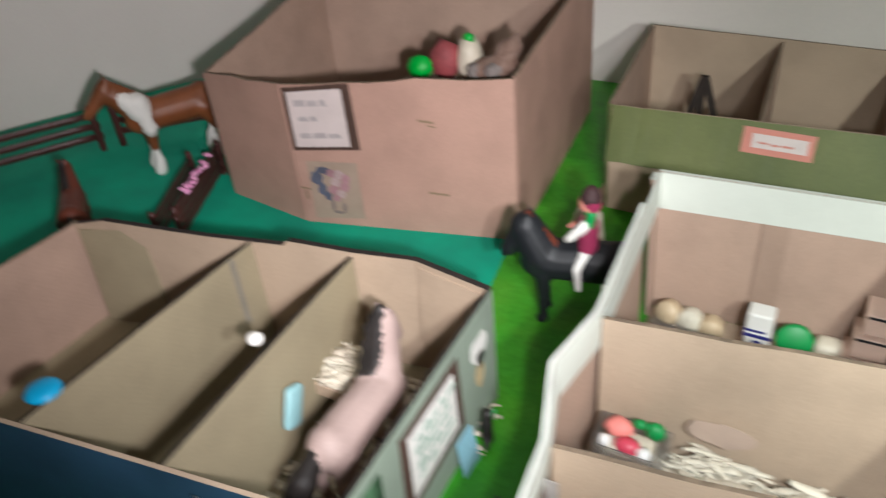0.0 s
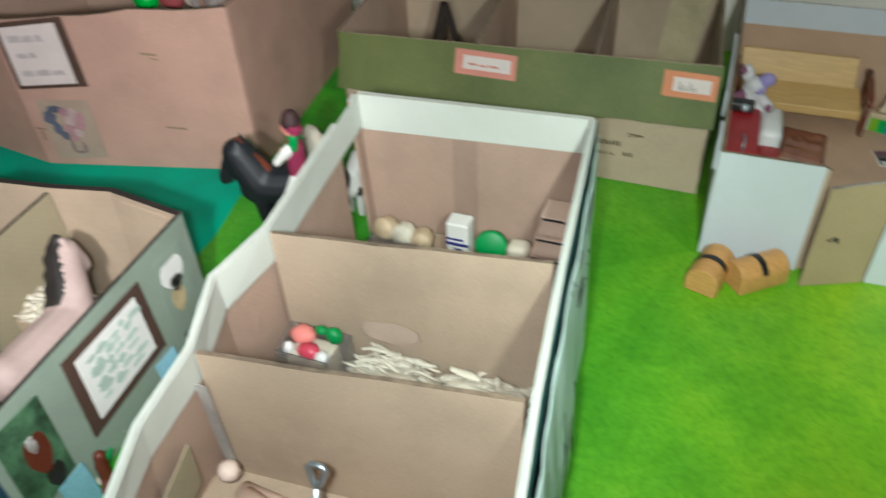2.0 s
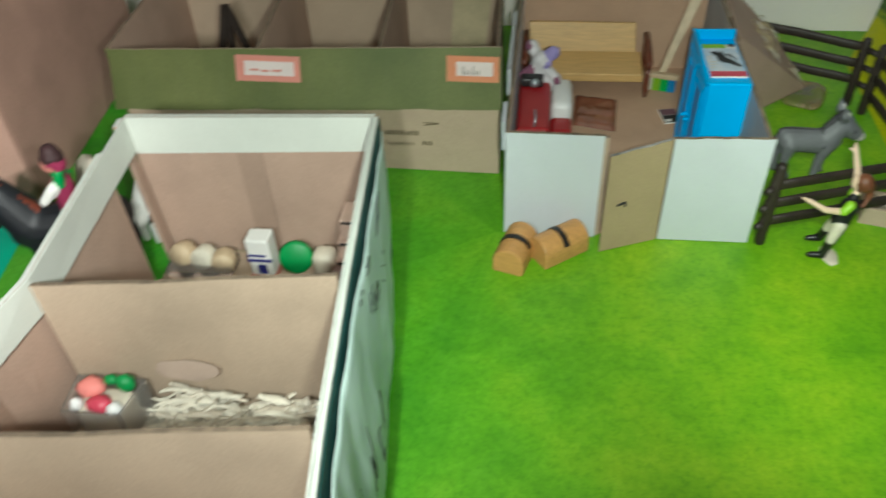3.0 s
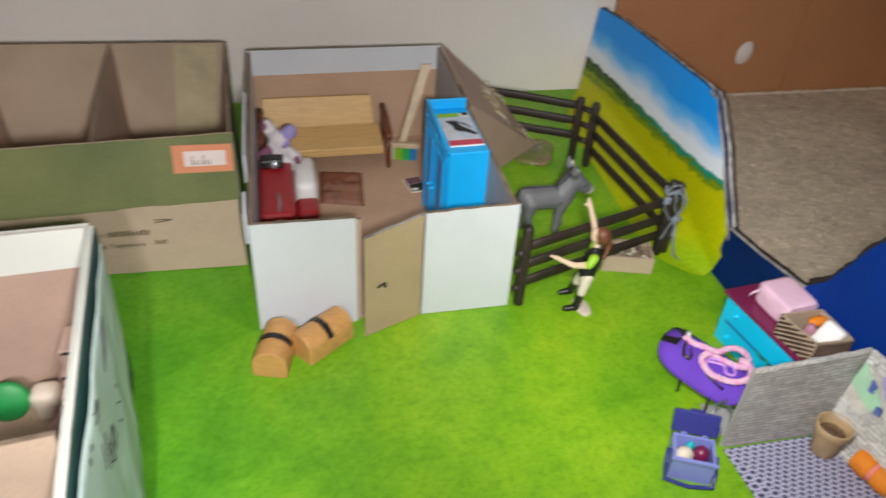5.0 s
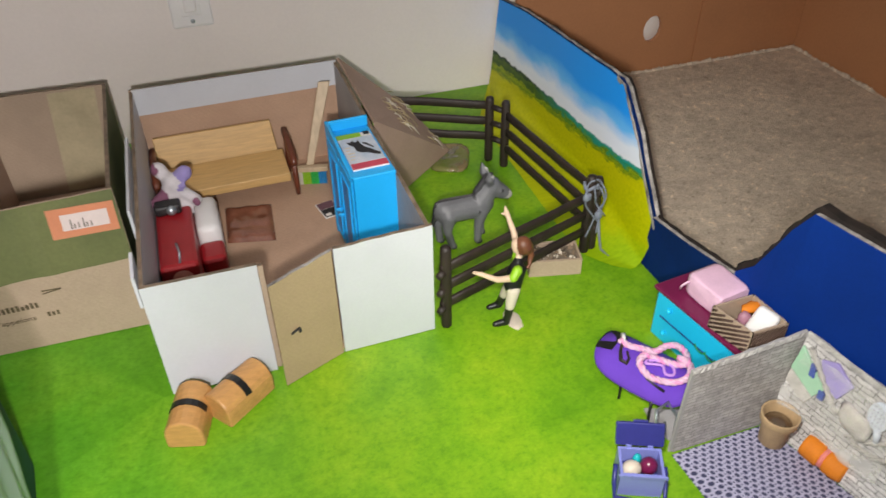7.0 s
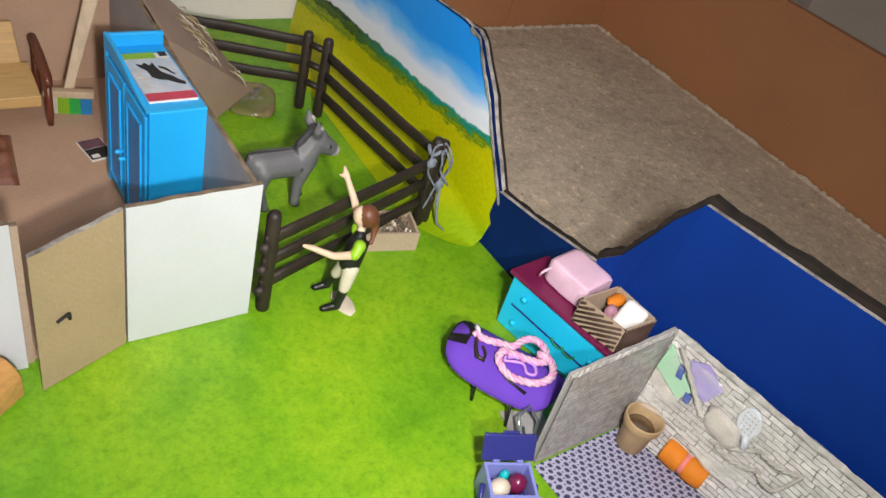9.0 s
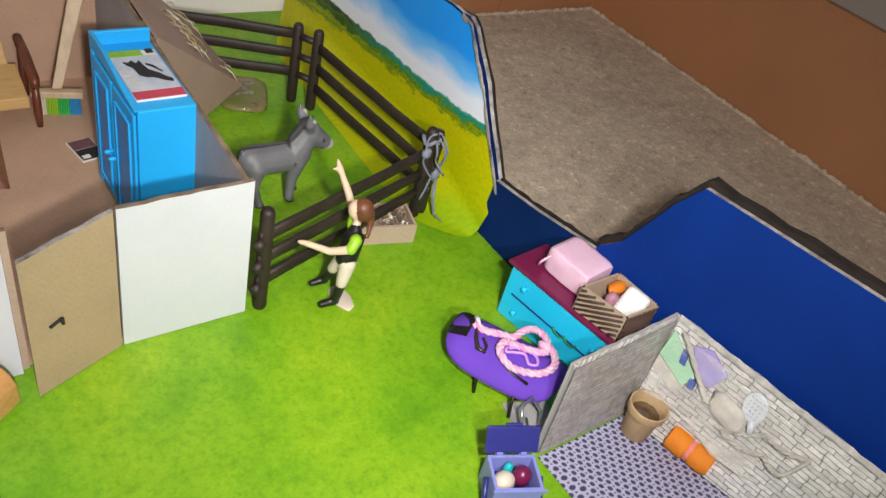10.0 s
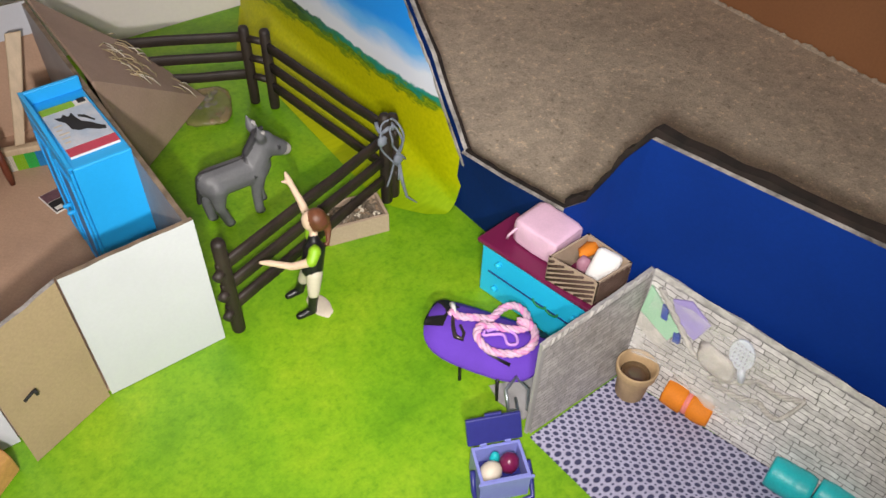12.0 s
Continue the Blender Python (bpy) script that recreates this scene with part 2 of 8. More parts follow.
def dotted_print():
    """Lilac-grey paper printed with staggered dark ovals and a small dot between each four."""
    m, nt, b = nodes_of("dotted_print")
    tc = nt.nodes.new("ShaderNodeTexCoord")

    def dots(shift):
        mp = nt.nodes.new("ShaderNodeMapping")
        mp.inputs["Location"].default_value = (shift, shift, 0)
        mp.inputs["Rotation"].default_value = (0, 0, radians(45))
        mp.inputs["Scale"].default_value = (1.62, 1.62, 1)
        v = nt.nodes.new("ShaderNodeTexVoronoi")
        v.voronoi_dimensions = "2D"
        v.inputs["Scale"].default_value, v.inputs["Randomness"].default_value = 1.0, 0.05
        nt.links.new(tc.outputs["UV"], mp.inputs["Vector"])
        nt.links.new(mp.outputs["Vector"], v.inputs["Vector"])
        return v.outputs["Distance"]

    n = noise_node(nt, 220, 3)
    big = ramp(nt, dots(0.0), [(0.27, (0.10, 0.11, 0.19)), (0.37, (1.0,) * 3)])
    small = ramp(nt, dots(0.5), [(0.09, (0.16, 0.17, 0.26)), (0.17, (1.0,) * 3)])
    c = mix(nt, mix(nt, (0.44, 0.43, 0.58), big.outputs[0], 1.0, "MULTIPLY"), small.outputs[0], 1.0, "MULTIPLY")
    c = mix(nt, c, ramp(nt, n.outputs["Fac"], [(0.3, (0.82,) * 3), (0.7, (1.0,) * 3)]).outputs[0], 1.0, "MULTIPLY")
    nt.links.new(c, b.inputs["Base Color"])
    b.inputs["Roughness"].default_value = 0.5
    return m


CARD = board_card("brown_card", (0.44, 0.305, 0.235))
CARD_PALE = board_card("pale_card", (0.46, 0.35, 0.255))
CARD_ROSE = board_card("rosy_card", (0.47, 0.285, 0.225))
CARD_WARM = board_card("warm_house_card", (0.53, 0.345, 0.235))
CARD_DARK = board_card("dark_card", (0.27, 0.19, 0.12))
CARD_OLIVE = board_card("olive_grey_card", (0.32, 0.27, 0.175))
CARD_KHAKI = board_card("khaki_card", (0.42, 0.31, 0.185))
# dark cut edges; also colours the strips that stand for shadow behind the boards
RIM_AND_SHADE = surface("dark_edge_and_shade", (0.026, 0.015, 0.011), 0.9, 0.4, 60, 600, 0.5)
CARD_EDGE = surface("card_edge", (0.30, 0.22, 0.15), 0.85, 0.3, 60, 900, 0.5)
WHITE_CARD = surface("white_card", (0.59, 0.61, 0.65), 0.55, 0.04, 9, 300, 0.06)
CREAM = surface("cream_card", (0.62, 0.64, 0.58), 0.55, 0.05, 10, 300, 0.08)
GREY_CARD = surface("grey_card", (0.36, 0.35, 0.35), 0.6, 0.1, 12, 300, 0.1)
OLIVE = surface("olive_paint", (0.135, 0.150, 0.048), 0.55, 0.16, 8, 240, 0.12, second=(0.085, 0.105, 0.03))
NAVY = surface("navy_paint", (0.035, 0.085, 0.165), 0.5, 0.18, 9, 250, 0.12)
SAGE = surface("sage_card", (0.30, 0.36, 0.29), 0.6, 0.12, 10, 300, 0.1)
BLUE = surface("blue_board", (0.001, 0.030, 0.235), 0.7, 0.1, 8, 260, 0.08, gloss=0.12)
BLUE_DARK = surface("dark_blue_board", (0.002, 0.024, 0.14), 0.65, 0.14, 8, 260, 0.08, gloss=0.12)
FOAM_EDGE = surface("torn_white_edge", (0.66, 0.62, 0.58), 0.9, 0.4, 40, 300, 0.6)
WALL = surface("wall_paint", (0.80, 0.74, 0.70), 0.75, 0.04, 3, 200, 0.08)
CEIL = surface("ceiling_paint", (0.75, 0.73, 0.70), 0.8, 0.04, 3, 200, 0.08)
BROWN = surface("brown_panel", (0.45, 0.205, 0.092), 0.6, 0.10, 4, 200, 0.08, second=(0.38, 0.17, 0.078))
TEAL_MAT = surface("teal_felt", (0.012, 0.40, 0.235), 0.8, 0.10, 7, 500, 0.3, second=(0.008, 0.27, 0.17))
GRASS = grass_print()
CARPET = carpet_pile()
LANDSCAPE = landscape_print()
STONE = stone_print("stone_print", (0.80, 0.78, 0.77), (0.07, 0.065, 0.06), 2.8, 0.04)
# the side wall's copy, dimmer and flatter in colour than the back wall's
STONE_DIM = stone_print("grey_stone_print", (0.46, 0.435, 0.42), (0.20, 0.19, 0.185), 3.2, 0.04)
DOTS = dotted_print()
FENCE = surface("fence_brown", (0.034, 0.022, 0.016), 0.58, 0.25, 40, 500, 0.4)
FENCE_RED = surface("fence_maroon", (0.085, 0.025, 0.022), 0.4, 0.2, 40, 500, 0.3)
PINE = surface("pine_wood", (0.68, 0.43, 0.17), 0.4, 0.10, 30, 300, 0.15, stretch=(1, 9, 9))
BALE = surface("bale_wood", (0.60, 0.315, 0.105), 0.45, 0.12, 30, 300, 0.15, stretch=(1, 6, 6))
PALE_WOOD = surface("pale_wood", (0.60, 0.46, 0.30), 0.5, 0.1, 20, 260, 0.12, stretch=(6, 6, 1))
RED_WOOD = surface("red_wood", (0.17, 0.045, 0.022), 0.35, 0.15, 20, 260, 0.1)
RED = surface("red_plastic", (0.36, 0.014, 0.020), 0.35, 0.10, 12, 200, 0.06)
SKY_BLUE = surface("sky_blue_plastic", (0.006, 0.43, 0.93), 0.45, 0.04, 10, 260, 0.04)
SKY_SHADED = surface("sky_blue_shaded", (0.010, 0.27, 0.74), 0.4, 0.05, 10, 260, 0.04)
TURQ = surface("turquoise_plastic", (0.006, 0.60, 0.95), 0.3, 0.05, 10, 260, 0.04)
MAROON = surface("maroon_plastic", (0.17, 0.012, 0.065), 0.3, 0.08, 10, 260, 0.04)
PINK = surface("pink_cloth", (0.88, 0.58, 0.76), 0.7, 0.1, 18, 600, 0.3)
HOT_PINK = surface("rose_plastic", (0.62, 0.06, 0.11), 0.4, 0.1, 20, 260, 0.08)
CORAL = surface("coral_foam", (0.86, 0.27, 0.24), 0.7, 0.12, 20, 500, 0.3)
PURPLE = surface("purple_felt", (0.135, 0.045, 0.50), 0.85, 0.1, 16, 900, 0.4)
LILAC = surface("lilac_cloth", (0.36, 0.30, 0.62), 0.75, 0.12, 18, 600, 0.2)
PERIWINKLE = surface("periwinkle_plastic", (0.24, 0.27, 0.66), 0.35, 0.06, 12, 260, 0.05)
INDIGO = surface("indigo_plastic", (0.028, 0.032, 0.21), 0.35, 0.1, 12, 260, 0.05)
MINT = surface("mint_cloth", (0.36, 0.62, 0.42), 0.7, 0.12, 18, 500, 0.2)
ORANGE = surface("orange_cloth", (0.85, 0.25, 0.012), 0.75, 0.12, 24, 600, 0.3)
TEAL_CLOTH = surface("teal_cloth", (0.004, 0.55, 0.60), 0.4, 0.15, 24, 600, 0.3)
GREEN = surface("bright_green", (0.012, 0.27, 0.06), 0.5, 0.1, 20, 260, 0.1)
LIME = surface("lime_paint", (0.28, 0.55, 0.02), 0.5, 0.1, 20, 260, 0.05)
BLACK = surface("black_plastic", (0.012, 0.012, 0.013), 0.4, 0.2, 30, 400, 0.1)
CHAR = surface("black_marker", (0.02, 0.02, 0.022), 0.7, 0.2, 30, 400, 0.0)
BROWN_INK = surface("brown_ink", (0.12, 0.09, 0.045), 0.75, 0.2, 60, 400, 0.0)
ROSY_PAPER = surface("rosy_paper", (0.67, 0.57, 0.55), 0.7, 0.06, 20, 400, 0.05)
PAPER = surface("white_paper", (0.80, 0.78, 0.74), 0.7, 0.05, 20, 400, 0.05)
PAPER_TEAL = surface("pale_teal_paper", (0.50, 0.62, 0.57), 0.5, 0.05, 9, 300, 0.1, second=(0.40, 0.52, 0.48))
PINE_TEAL = surface("dark_teal_paint", (0.008, 0.075, 0.07), 0.6, 0.15, 10, 300, 0.1)
ORANGE_PAPER = surface("orange_paper", (0.62, 0.235, 0.12), 0.7, 0.08, 20, 400, 0.05)
SALMON_PAPER = surface("salmon_paper", (0.62, 0.24, 0.19), 0.7, 0.08, 20, 400, 0.05)
FRAME_BROWN = surface("frame_brown_paper", (0.085, 0.045, 0.032), 0.7, 0.15, 20, 400, 0.1)
WHITE = surface("white_plastic", (0.80, 0.79, 0.78), 0.4, 0.04, 20, 300, 0.04)
IVORY = surface("ivory_toy", (0.70, 0.62, 0.50), 0.5, 0.1, 20, 300, 0.08)
SHAVE = surface("wood_shavings", (0.84, 0.77, 0.63), 0.8, 0.18, 30, 500, 0.3)
STRAW = surface("straw", (0.62, 0.49, 0.28), 0.7, 0.25, 30, 500, 0.2)
OATS = surface("chopped_feed", (0.33, 0.27, 0.20), 0.8, 0.5, 90, 300, 0.4, second=(0.10, 0.075, 0.05))
ROPE_GREY = surface("grey_yarn", (0.27, 0.31, 0.38), 0.85, 0.2, 60, 900, 0.5)
ROPE_PINK = surface("pink_cord", (0.78, 0.22, 0.52), 0.7, 0.2, 160, 900, 0.4, second=(0.86, 0.50, 0.70))
ROPE_ROSE = surface("pale_pink_cord", (0.86, 0.55, 0.74), 0.7, 0.15, 160, 900, 0.4)
BRONZE = surface("dark_bronze", (0.10, 0.085, 0.075), 0.3, 0.2, 40, 300, 0.1, metal=0.7)
ROPE_WHITE = surface("white_yarn", (0.62, 0.59, 0.54), 0.85, 0.2, 60, 900, 0.5)
STEEL = surface("dull_steel", (0.46, 0.52, 0.56), 0.3, 0.1, 30, 300, 0.05, metal=0.8)
CLEAR = glassy("clear_plastic", (0.95, 0.94, 0.92), 0.12)
DONKEY_GREY = surface("donkey_grey", (0.165, 0.17, 0.182), 0.5, 0.15, 30, 500, 0.2)
DONKEY_DARK = surface("donkey_dark", (0.045, 0.045, 0.05), 0.5, 0.15, 30, 500, 0.2)
MUZZLE = surface("pale_muzzle", (0.52, 0.50, 0.48), 0.5, 0.1, 30, 500, 0.1)
HORSE_PALE = surface("pale_rose_grey_horse", (0.47, 0.345, 0.315), 0.62, 0.12, 16, 400, 0.1)
HORSE_MANE = surface("dark_mane", (0.022, 0.018, 0.017), 0.5, 0.2, 40, 400, 0.4)
HORSE_BLACK = surface("black_horse", (0.010, 0.012, 0.016), 0.55, 0.2, 20, 400, 0.1)
HORSE_BAY = surface("bay_horse", (0.27, 0.085, 0.030), 0.45, 0.2, 16, 400, 0.1)
HORSE_RED = surface("dark_chestnut_horse", (0.16, 0.035, 0.018), 0.45, 0.2, 16, 400, 0.1)
SKIN = surface("doll_vinyl", (0.74, 0.55, 0.40), 0.5, 0.06, 20, 300, 0.05)
HAIR = surface("doll_hair", (0.19, 0.065, 0.028), 0.5, 0.2, 40, 300, 0.3)
CREAM_CLOTH = surface("cream_breeches", (0.66, 0.60, 0.48), 0.6, 0.06, 20, 300, 0.1)
WINE = surface("wine_paint", (0.30, 0.03, 0.09), 0.5, 0.1, 20, 300, 0.05)
FUR = surface("brown_plush", (0.13, 0.065, 0.045), 0.9, 0.4, 60, 700, 0.8, second=(0.30, 0.20, 0.16))
PEACH = surface("peach_paper_tube", (0.70, 0.50, 0.40), 0.6, 0.1, 20, 300, 0.1)
CLAY = surface("paper_pot", (0.58, 0.40, 0.22), 0.75, 0.15, 30, 400, 0.3)
SOIL = surface("brown_rug", (0.30, 0.115, 0.07), 0.16, 0.2, 30, 300, 0.25, coat=0.5)

# ---------------------------------------------------------------- building tools
ORIGIN = {}


class Geo:
    """A mesh in the making: plan units, with a material number for each face."""

    def __init__(self):
        self.v, self.f, self.m, self.uv, self.n, self.smooth = [], [], [], {}, 0, []
        self.soft = False

    def use(self, n, soft=None):
        self.n = n
        if soft is not None:
            self.soft = soft
        return self

    def face(self, ids, uv=None):
        if uv:
            self.uv[len(self.f)] = uv
        self.f.append(tuple(ids))
        self.m.append(self.n)
        self.smooth.append(self.soft)

    def add(self, verts, faces):
        k = len(self.v)
        self.v += [Vector(p) for p in verts]
        for f in faces:
            self.face([k + i for i in f])
        return self

    def box(self, x0, y0, z0, x1, y1, z1, m=None):
        c = [(x0, y0, z0), (x1, y0, z0), (x1, y1, z0), (x0, y1, z0), (x0, y0, z1), (x1, y0, z1), (x1, y1, z1), (x0, y1, z1)]
        if m is not None:
            c = [m @ Vector(p) for p in c]
        return self.add(c, [(3, 2, 1, 0), (4, 5, 6, 7), (0, 1, 5, 4), (1, 2, 6, 5), (2, 3, 7, 6), (3, 0, 4, 7)])

    def round_box(self, x0, y0, z0, x1, y1, z1, r, m=None, seg=2):
        """A box with rounded edges."""
        bm = bmesh.new()
        bmesh.ops.create_cube(bm, size=1)
        for v in bm.verts:
            v.co = Vector(((x0 + x1) / 2 + v.co.x * (x1 - x0), (y0 + y1) / 2 + v.co.y * (y1 - y0), (z0 + z1) / 2 + v.co.z * (z1 - z0)))
        bmesh.ops.bevel(bm, geom=list(bm.edges), offset=r, segments=seg, affect="EDGES", profile=0.5)
        return self.take(bm, m)

    def take(self, bm, m=None):
        bm.verts.index_update()
        self.add([(m @ v.co if m is not None else v.co.copy()) for v in bm.verts], [[v.index for v in f.verts] for f in bm.faces])
        bm.free()
        return self

    def slab(self, pts, off, sides=None):
        """A flat outline given thickness by the shift off. sides: the material number of the cut edge."""
        n, off, keep = len(pts), Vector(off), self.n
        a = [Vector(p) for p in pts]
        k = len(self.v)
        self.v += a + [p + off for p in a]
        self.face([k + i for i in range(n)])
        self.face([k + n + i for i in reversed(range(n))])
        if sides is not None:
            self.n = sides
        for i in range(n):
            j = (i + 1) % n
            self.face((k + i, k + n + i, k + n + j, k + j))
        self.n = keep
        return self

    def sheet(self, a, b, c, d, nu=1, nv=1, su=1.0, sv=1.0, bend=None):
        """A sheet over the corners a b c d, with UV; bend(u, v) gives a shift."""
        a, b, c, d = (Vector(p) for p in (a, b, c, d))
        k = len(self.v)
        for j in range(nv + 1):
            for i in range(nu + 1):
                u, v = i / nu, j / nv
                p = a.lerp(b, u).lerp(d.lerp(c, u), v)
                self.v.append(p + Vector(bend(u, v)) if bend else p)
        for j in range(nv):
            for i in range(nu):
                q = k + j * (nu + 1) + i
                uv = [(su * (i + x) / nu, sv * (j + y) / nv) for x, y in ((0, 0), (1, 0), (1, 1), (0, 1))]
                self.face((q, q + 1, q + nu + 2, q + nu + 1), uv)
        return self

    def strip(self, feet, tops, off, edge=None):
        """One upright wall through several corners: feet and tops in order, thickness by the shift off."""
        n, keep, off, k = len(feet), self.n, Vector(off), len(self.v)
        for f, t in zip(feet, tops):
            f, t = Vector(f), Vector(t)
            self.v += [f, t, t + off, f + off]
        for i in range(n - 1):
            a, b = k + 4 * i, k + 4 * i + 4
            self.face((a, b, b + 1, a + 1))
            self.face((a + 2, b + 2, b + 3, a + 3))
            self.n = keep if edge is None else edge
            self.face((a + 1, b + 1, b + 2, a + 2))
            self.n = keep
            self.face((a + 3, b + 3, b, a))
        e = k + 4 * (n - 1)
        self.face((k, k + 1, k + 2, k + 3))
        self.face((e + 3, e + 2, e + 1, e))
        return self

    def tube(self, pts, radii, seg=8, caps=True):
        pts = [Vector(p) for p in pts]
        if isinstance(radii, (int, float)):
            radii = [radii] * len(pts)
        k, n = len(self.v), len(pts)
        side = None
        for i, p in enumerate(pts):
            t = (pts[min(i + 1, n - 1)] - pts[max(i - 1, 0)]).normalized()
            ref = side if side is not None else (Vector((0, 0, 1)) if abs(t.z) < 0.9 else Vector((1, 0, 0)))
            side = (ref - t * ref.dot(t)).normalized()
            other = t.cross(side)
            for s in range(seg):
                a = 2 * math.pi * s / seg
                self.v.append(p + radii[i] * (math.cos(a) * side + math.sin(a) * other))
        for i in range(n - 1):
            for s in range(seg):
                s2 = (s + 1) % seg
                self.face((k + i * seg + s, k + i * seg + s2, k + (i + 1) * seg + s2, k + (i + 1) * seg + s))
        if caps:
            self.face([k + s for s in reversed(range(seg))])
            self.face([k + (n - 1) * seg + s for s in range(seg)])
        return self

    def lathe(self, centre, profile, seg=16, m=None):
        """profile: (radius, height) from bottom to top."""
        c, k, n = Vector(centre), len(self.v), len(profile)
        for r, h in profile:
            for s in range(seg):
                a = 2 * math.pi * s / seg
                p = Vector((r * math.cos(a), r * math.sin(a), h))
                self.v.append(c + (m @ p if m is not None else p))
        for i in range(n - 1):
            for s in range(seg):
                s2 = (s + 1) % seg
                self.face((k + i * seg + s, k + i * seg + s2, k + (i + 1) * seg + s2, k + (i + 1) * seg + s))
        self.face([k + s for s in reversed(range(seg))])
        self.face([k + (n - 1) * seg + s for s in range(seg)])
        return self

    def blob(self, centre, size, rough=0.0, seed=0, m=None, sub=2):
        bm = bmesh.new()
        bmesh.ops.create_icosphere(bm, subdivisions=sub, radius=1)
        c, s = Vector(centre), Vector(size)
        for v in bm.verts:
            d = 1 + rough * noise.noise(v.co * 1.7 + Vector((seed * 3.1, seed * 1.7, 0)))
            p = Vector((v.co.x * s.x, v.co.y * s.y, v.co.z * s.z)) * d
            v.co = c + (m @ p if m is not None else p)
        return self.take(bm)

    def turn(self, m, start=0):
        for i in range(start, len(self.v)):
            self.v[i] = m @ self.v[i]
        return self

    def mesh(self, name, mats, origin, bevel=0.0):
        me = bpy.data.meshes.new(name)
        o = Vector(origin)
        me.from_pydata([(p - o) * U for p in self.v], [], self.f)
        for mt in mats:
            me.materials.append(mt)
        me.polygons.foreach_set("material_index", self.m)
        me.polygons.foreach_set("use_smooth", self.smooth)
        if self.uv:
            layer = me.uv_layers.new(name="UVMap")
            for fi, uv in self.uv.items():
                for li, c in zip(me.polygons[fi].loop_indices, uv):
                    layer.data[li].uv = c
        bm = bmesh.new()
        bm.from_mesh(me)
        if not self.uv:
            bmesh.ops.recalc_face_normals(bm, faces=list(bm.faces))
        if bevel:
            edges = [e for e in bm.edges if len(e.link_faces) == 2 and e.calc_face_angle() > 0.6]
            bmesh.ops.bevel(bm, geom=edges, offset=bevel * U, segments=2, affect="EDGES", profile=0.5, clamp_overlap=True)
        bm.to_mesh(me)
        bm.free()
        me.update()
        return me


def listed(mats):
    return list(mats) if isinstance(mats, (list, tuple)) else [mats]


def thing(name, base, label, category, group="", kind=""):
    """An Empty at a thing's base, for its parts."""
    ob = new(name)
    ob.empty_display_size = 0.01
    ob.location = Vector(base) * U
    ORIGIN[ob.name] = Vector(base)
    return tagged(ob, label, category, group, kind)


def part(name, geo, mats, parent, label="", bevel=0.0):
    """One mesh under a thing or under a part."""
    o = ORIGIN[parent.name]
    ob = new(name, geo.mesh(name, listed(mats), o, bevel))
    ob.parent = parent
    ORIGIN[ob.name] = o
    return tagged(ob, label)


def solid(name, geo, mats, base, label, category, group="", kind="", bevel=0.0):
    """A thing that is one mesh."""
    ob = new(name, geo.mesh(name, listed(mats), base, bevel))
    ob.location = Vector(base) * U
    ORIGIN[ob.name] = Vector(base)
    return tagged(ob, label, category, group, kind)


def structure(name, geo, mats, label="", bevel=0.0):
    return solid(name, geo, mats, (0, 0, 0), label, "", "", "structure", bevel)


def figure(name, limbs, mats, base, label, category, m=None, voxel=0.028, group=""):
    """A moulded toy figure: tapered limbs (a, b, ra, rb, material) fused into one smooth skin."""
    g = Geo()
    rows = []
    for a, b, ra, rb, k in limbs:
        a, b = Vector(a), Vector(b)
        if m is not None:
            a, b = m @ a, m @ b
        d = (b - a)
        ln = max(d.length, 1e-4)
        t = d / ln
        pts, rad = [], []
        for i in range(4):
            s = math.sin((i + 0.35) / 4 * math.pi / 2)
            pts.append(a - t * ra * math.cos((i + 0.35) / 4 * math.pi / 2)), rad.append(ra * s)
        pts.append(a), rad.append(ra)
        pts.append(b), rad.append(rb)
        for i in reversed(range(4)):
            s = math.sin((i + 0.35) / 4 * math.pi / 2)
            pts.append(b + t * rb * math.cos((i + 0.35) / 4 * math.pi / 2)), rad.append(rb * s)
        g.tube(pts, rad, 12)
        rows.append((a, b, ra, rb, k))
    raw = g.mesh(name, [], (0, 0, 0))
    tmp = new(name, raw)
    mod = tmp.modifiers.new("fuse", "REMESH")
    mod.mode, mod.voxel_size, mod.use_smooth_shade = "VOXEL", voxel * U, True
    sm = tmp.modifiers.new("smooth", "SMOOTH")
    sm.factor, sm.iterations = 0.5, 4
    bpy.context.view_layer.update()
    me = bpy.data.meshes.new_from_object(tmp.evaluated_get(bpy.context.evaluated_depsgraph_get()))
    bpy.data.objects.remove(tmp)
    bpy.data.meshes.remove(raw)
    me.materials.clear()
    for mt in mats:
        me.materials.append(mt)
    A = np.array([r[0] for r in rows])
    B = np.array([r[1] for r in rows])
    RA, RB = np.array([r[2] for r in rows]), np.array([r[3] for r in rows])
    K = [r[4] for r in rows]
    D = B - A
    L2 = np.maximum((D * D).sum(1), 1e-8)
    for p in me.polygons:
        c = np.array(p.center) / U
        h = np.clip(((c - A) * D).sum(1) / L2, 0, 1)
        dist = np.linalg.norm(c - (A + h[:, None] * D), axis=1) - (RA + h * (RB - RA))
        p.material_index = K[int(np.argmin(dist))]
        p.use_smooth = True
    o = Vector(base)
    for v in me.vertices:
        v.co -= o * U
    ob = new(name, me)
    ob.location = o * U
    ORIGIN[ob.name] = o
    return tagged(ob, label, category, group)


def spin(x, y, z, deg, axis="Z"):
    return Matrix.Translation((x, y, z)) @ Matrix.Rotation(radians(deg), 4, axis)


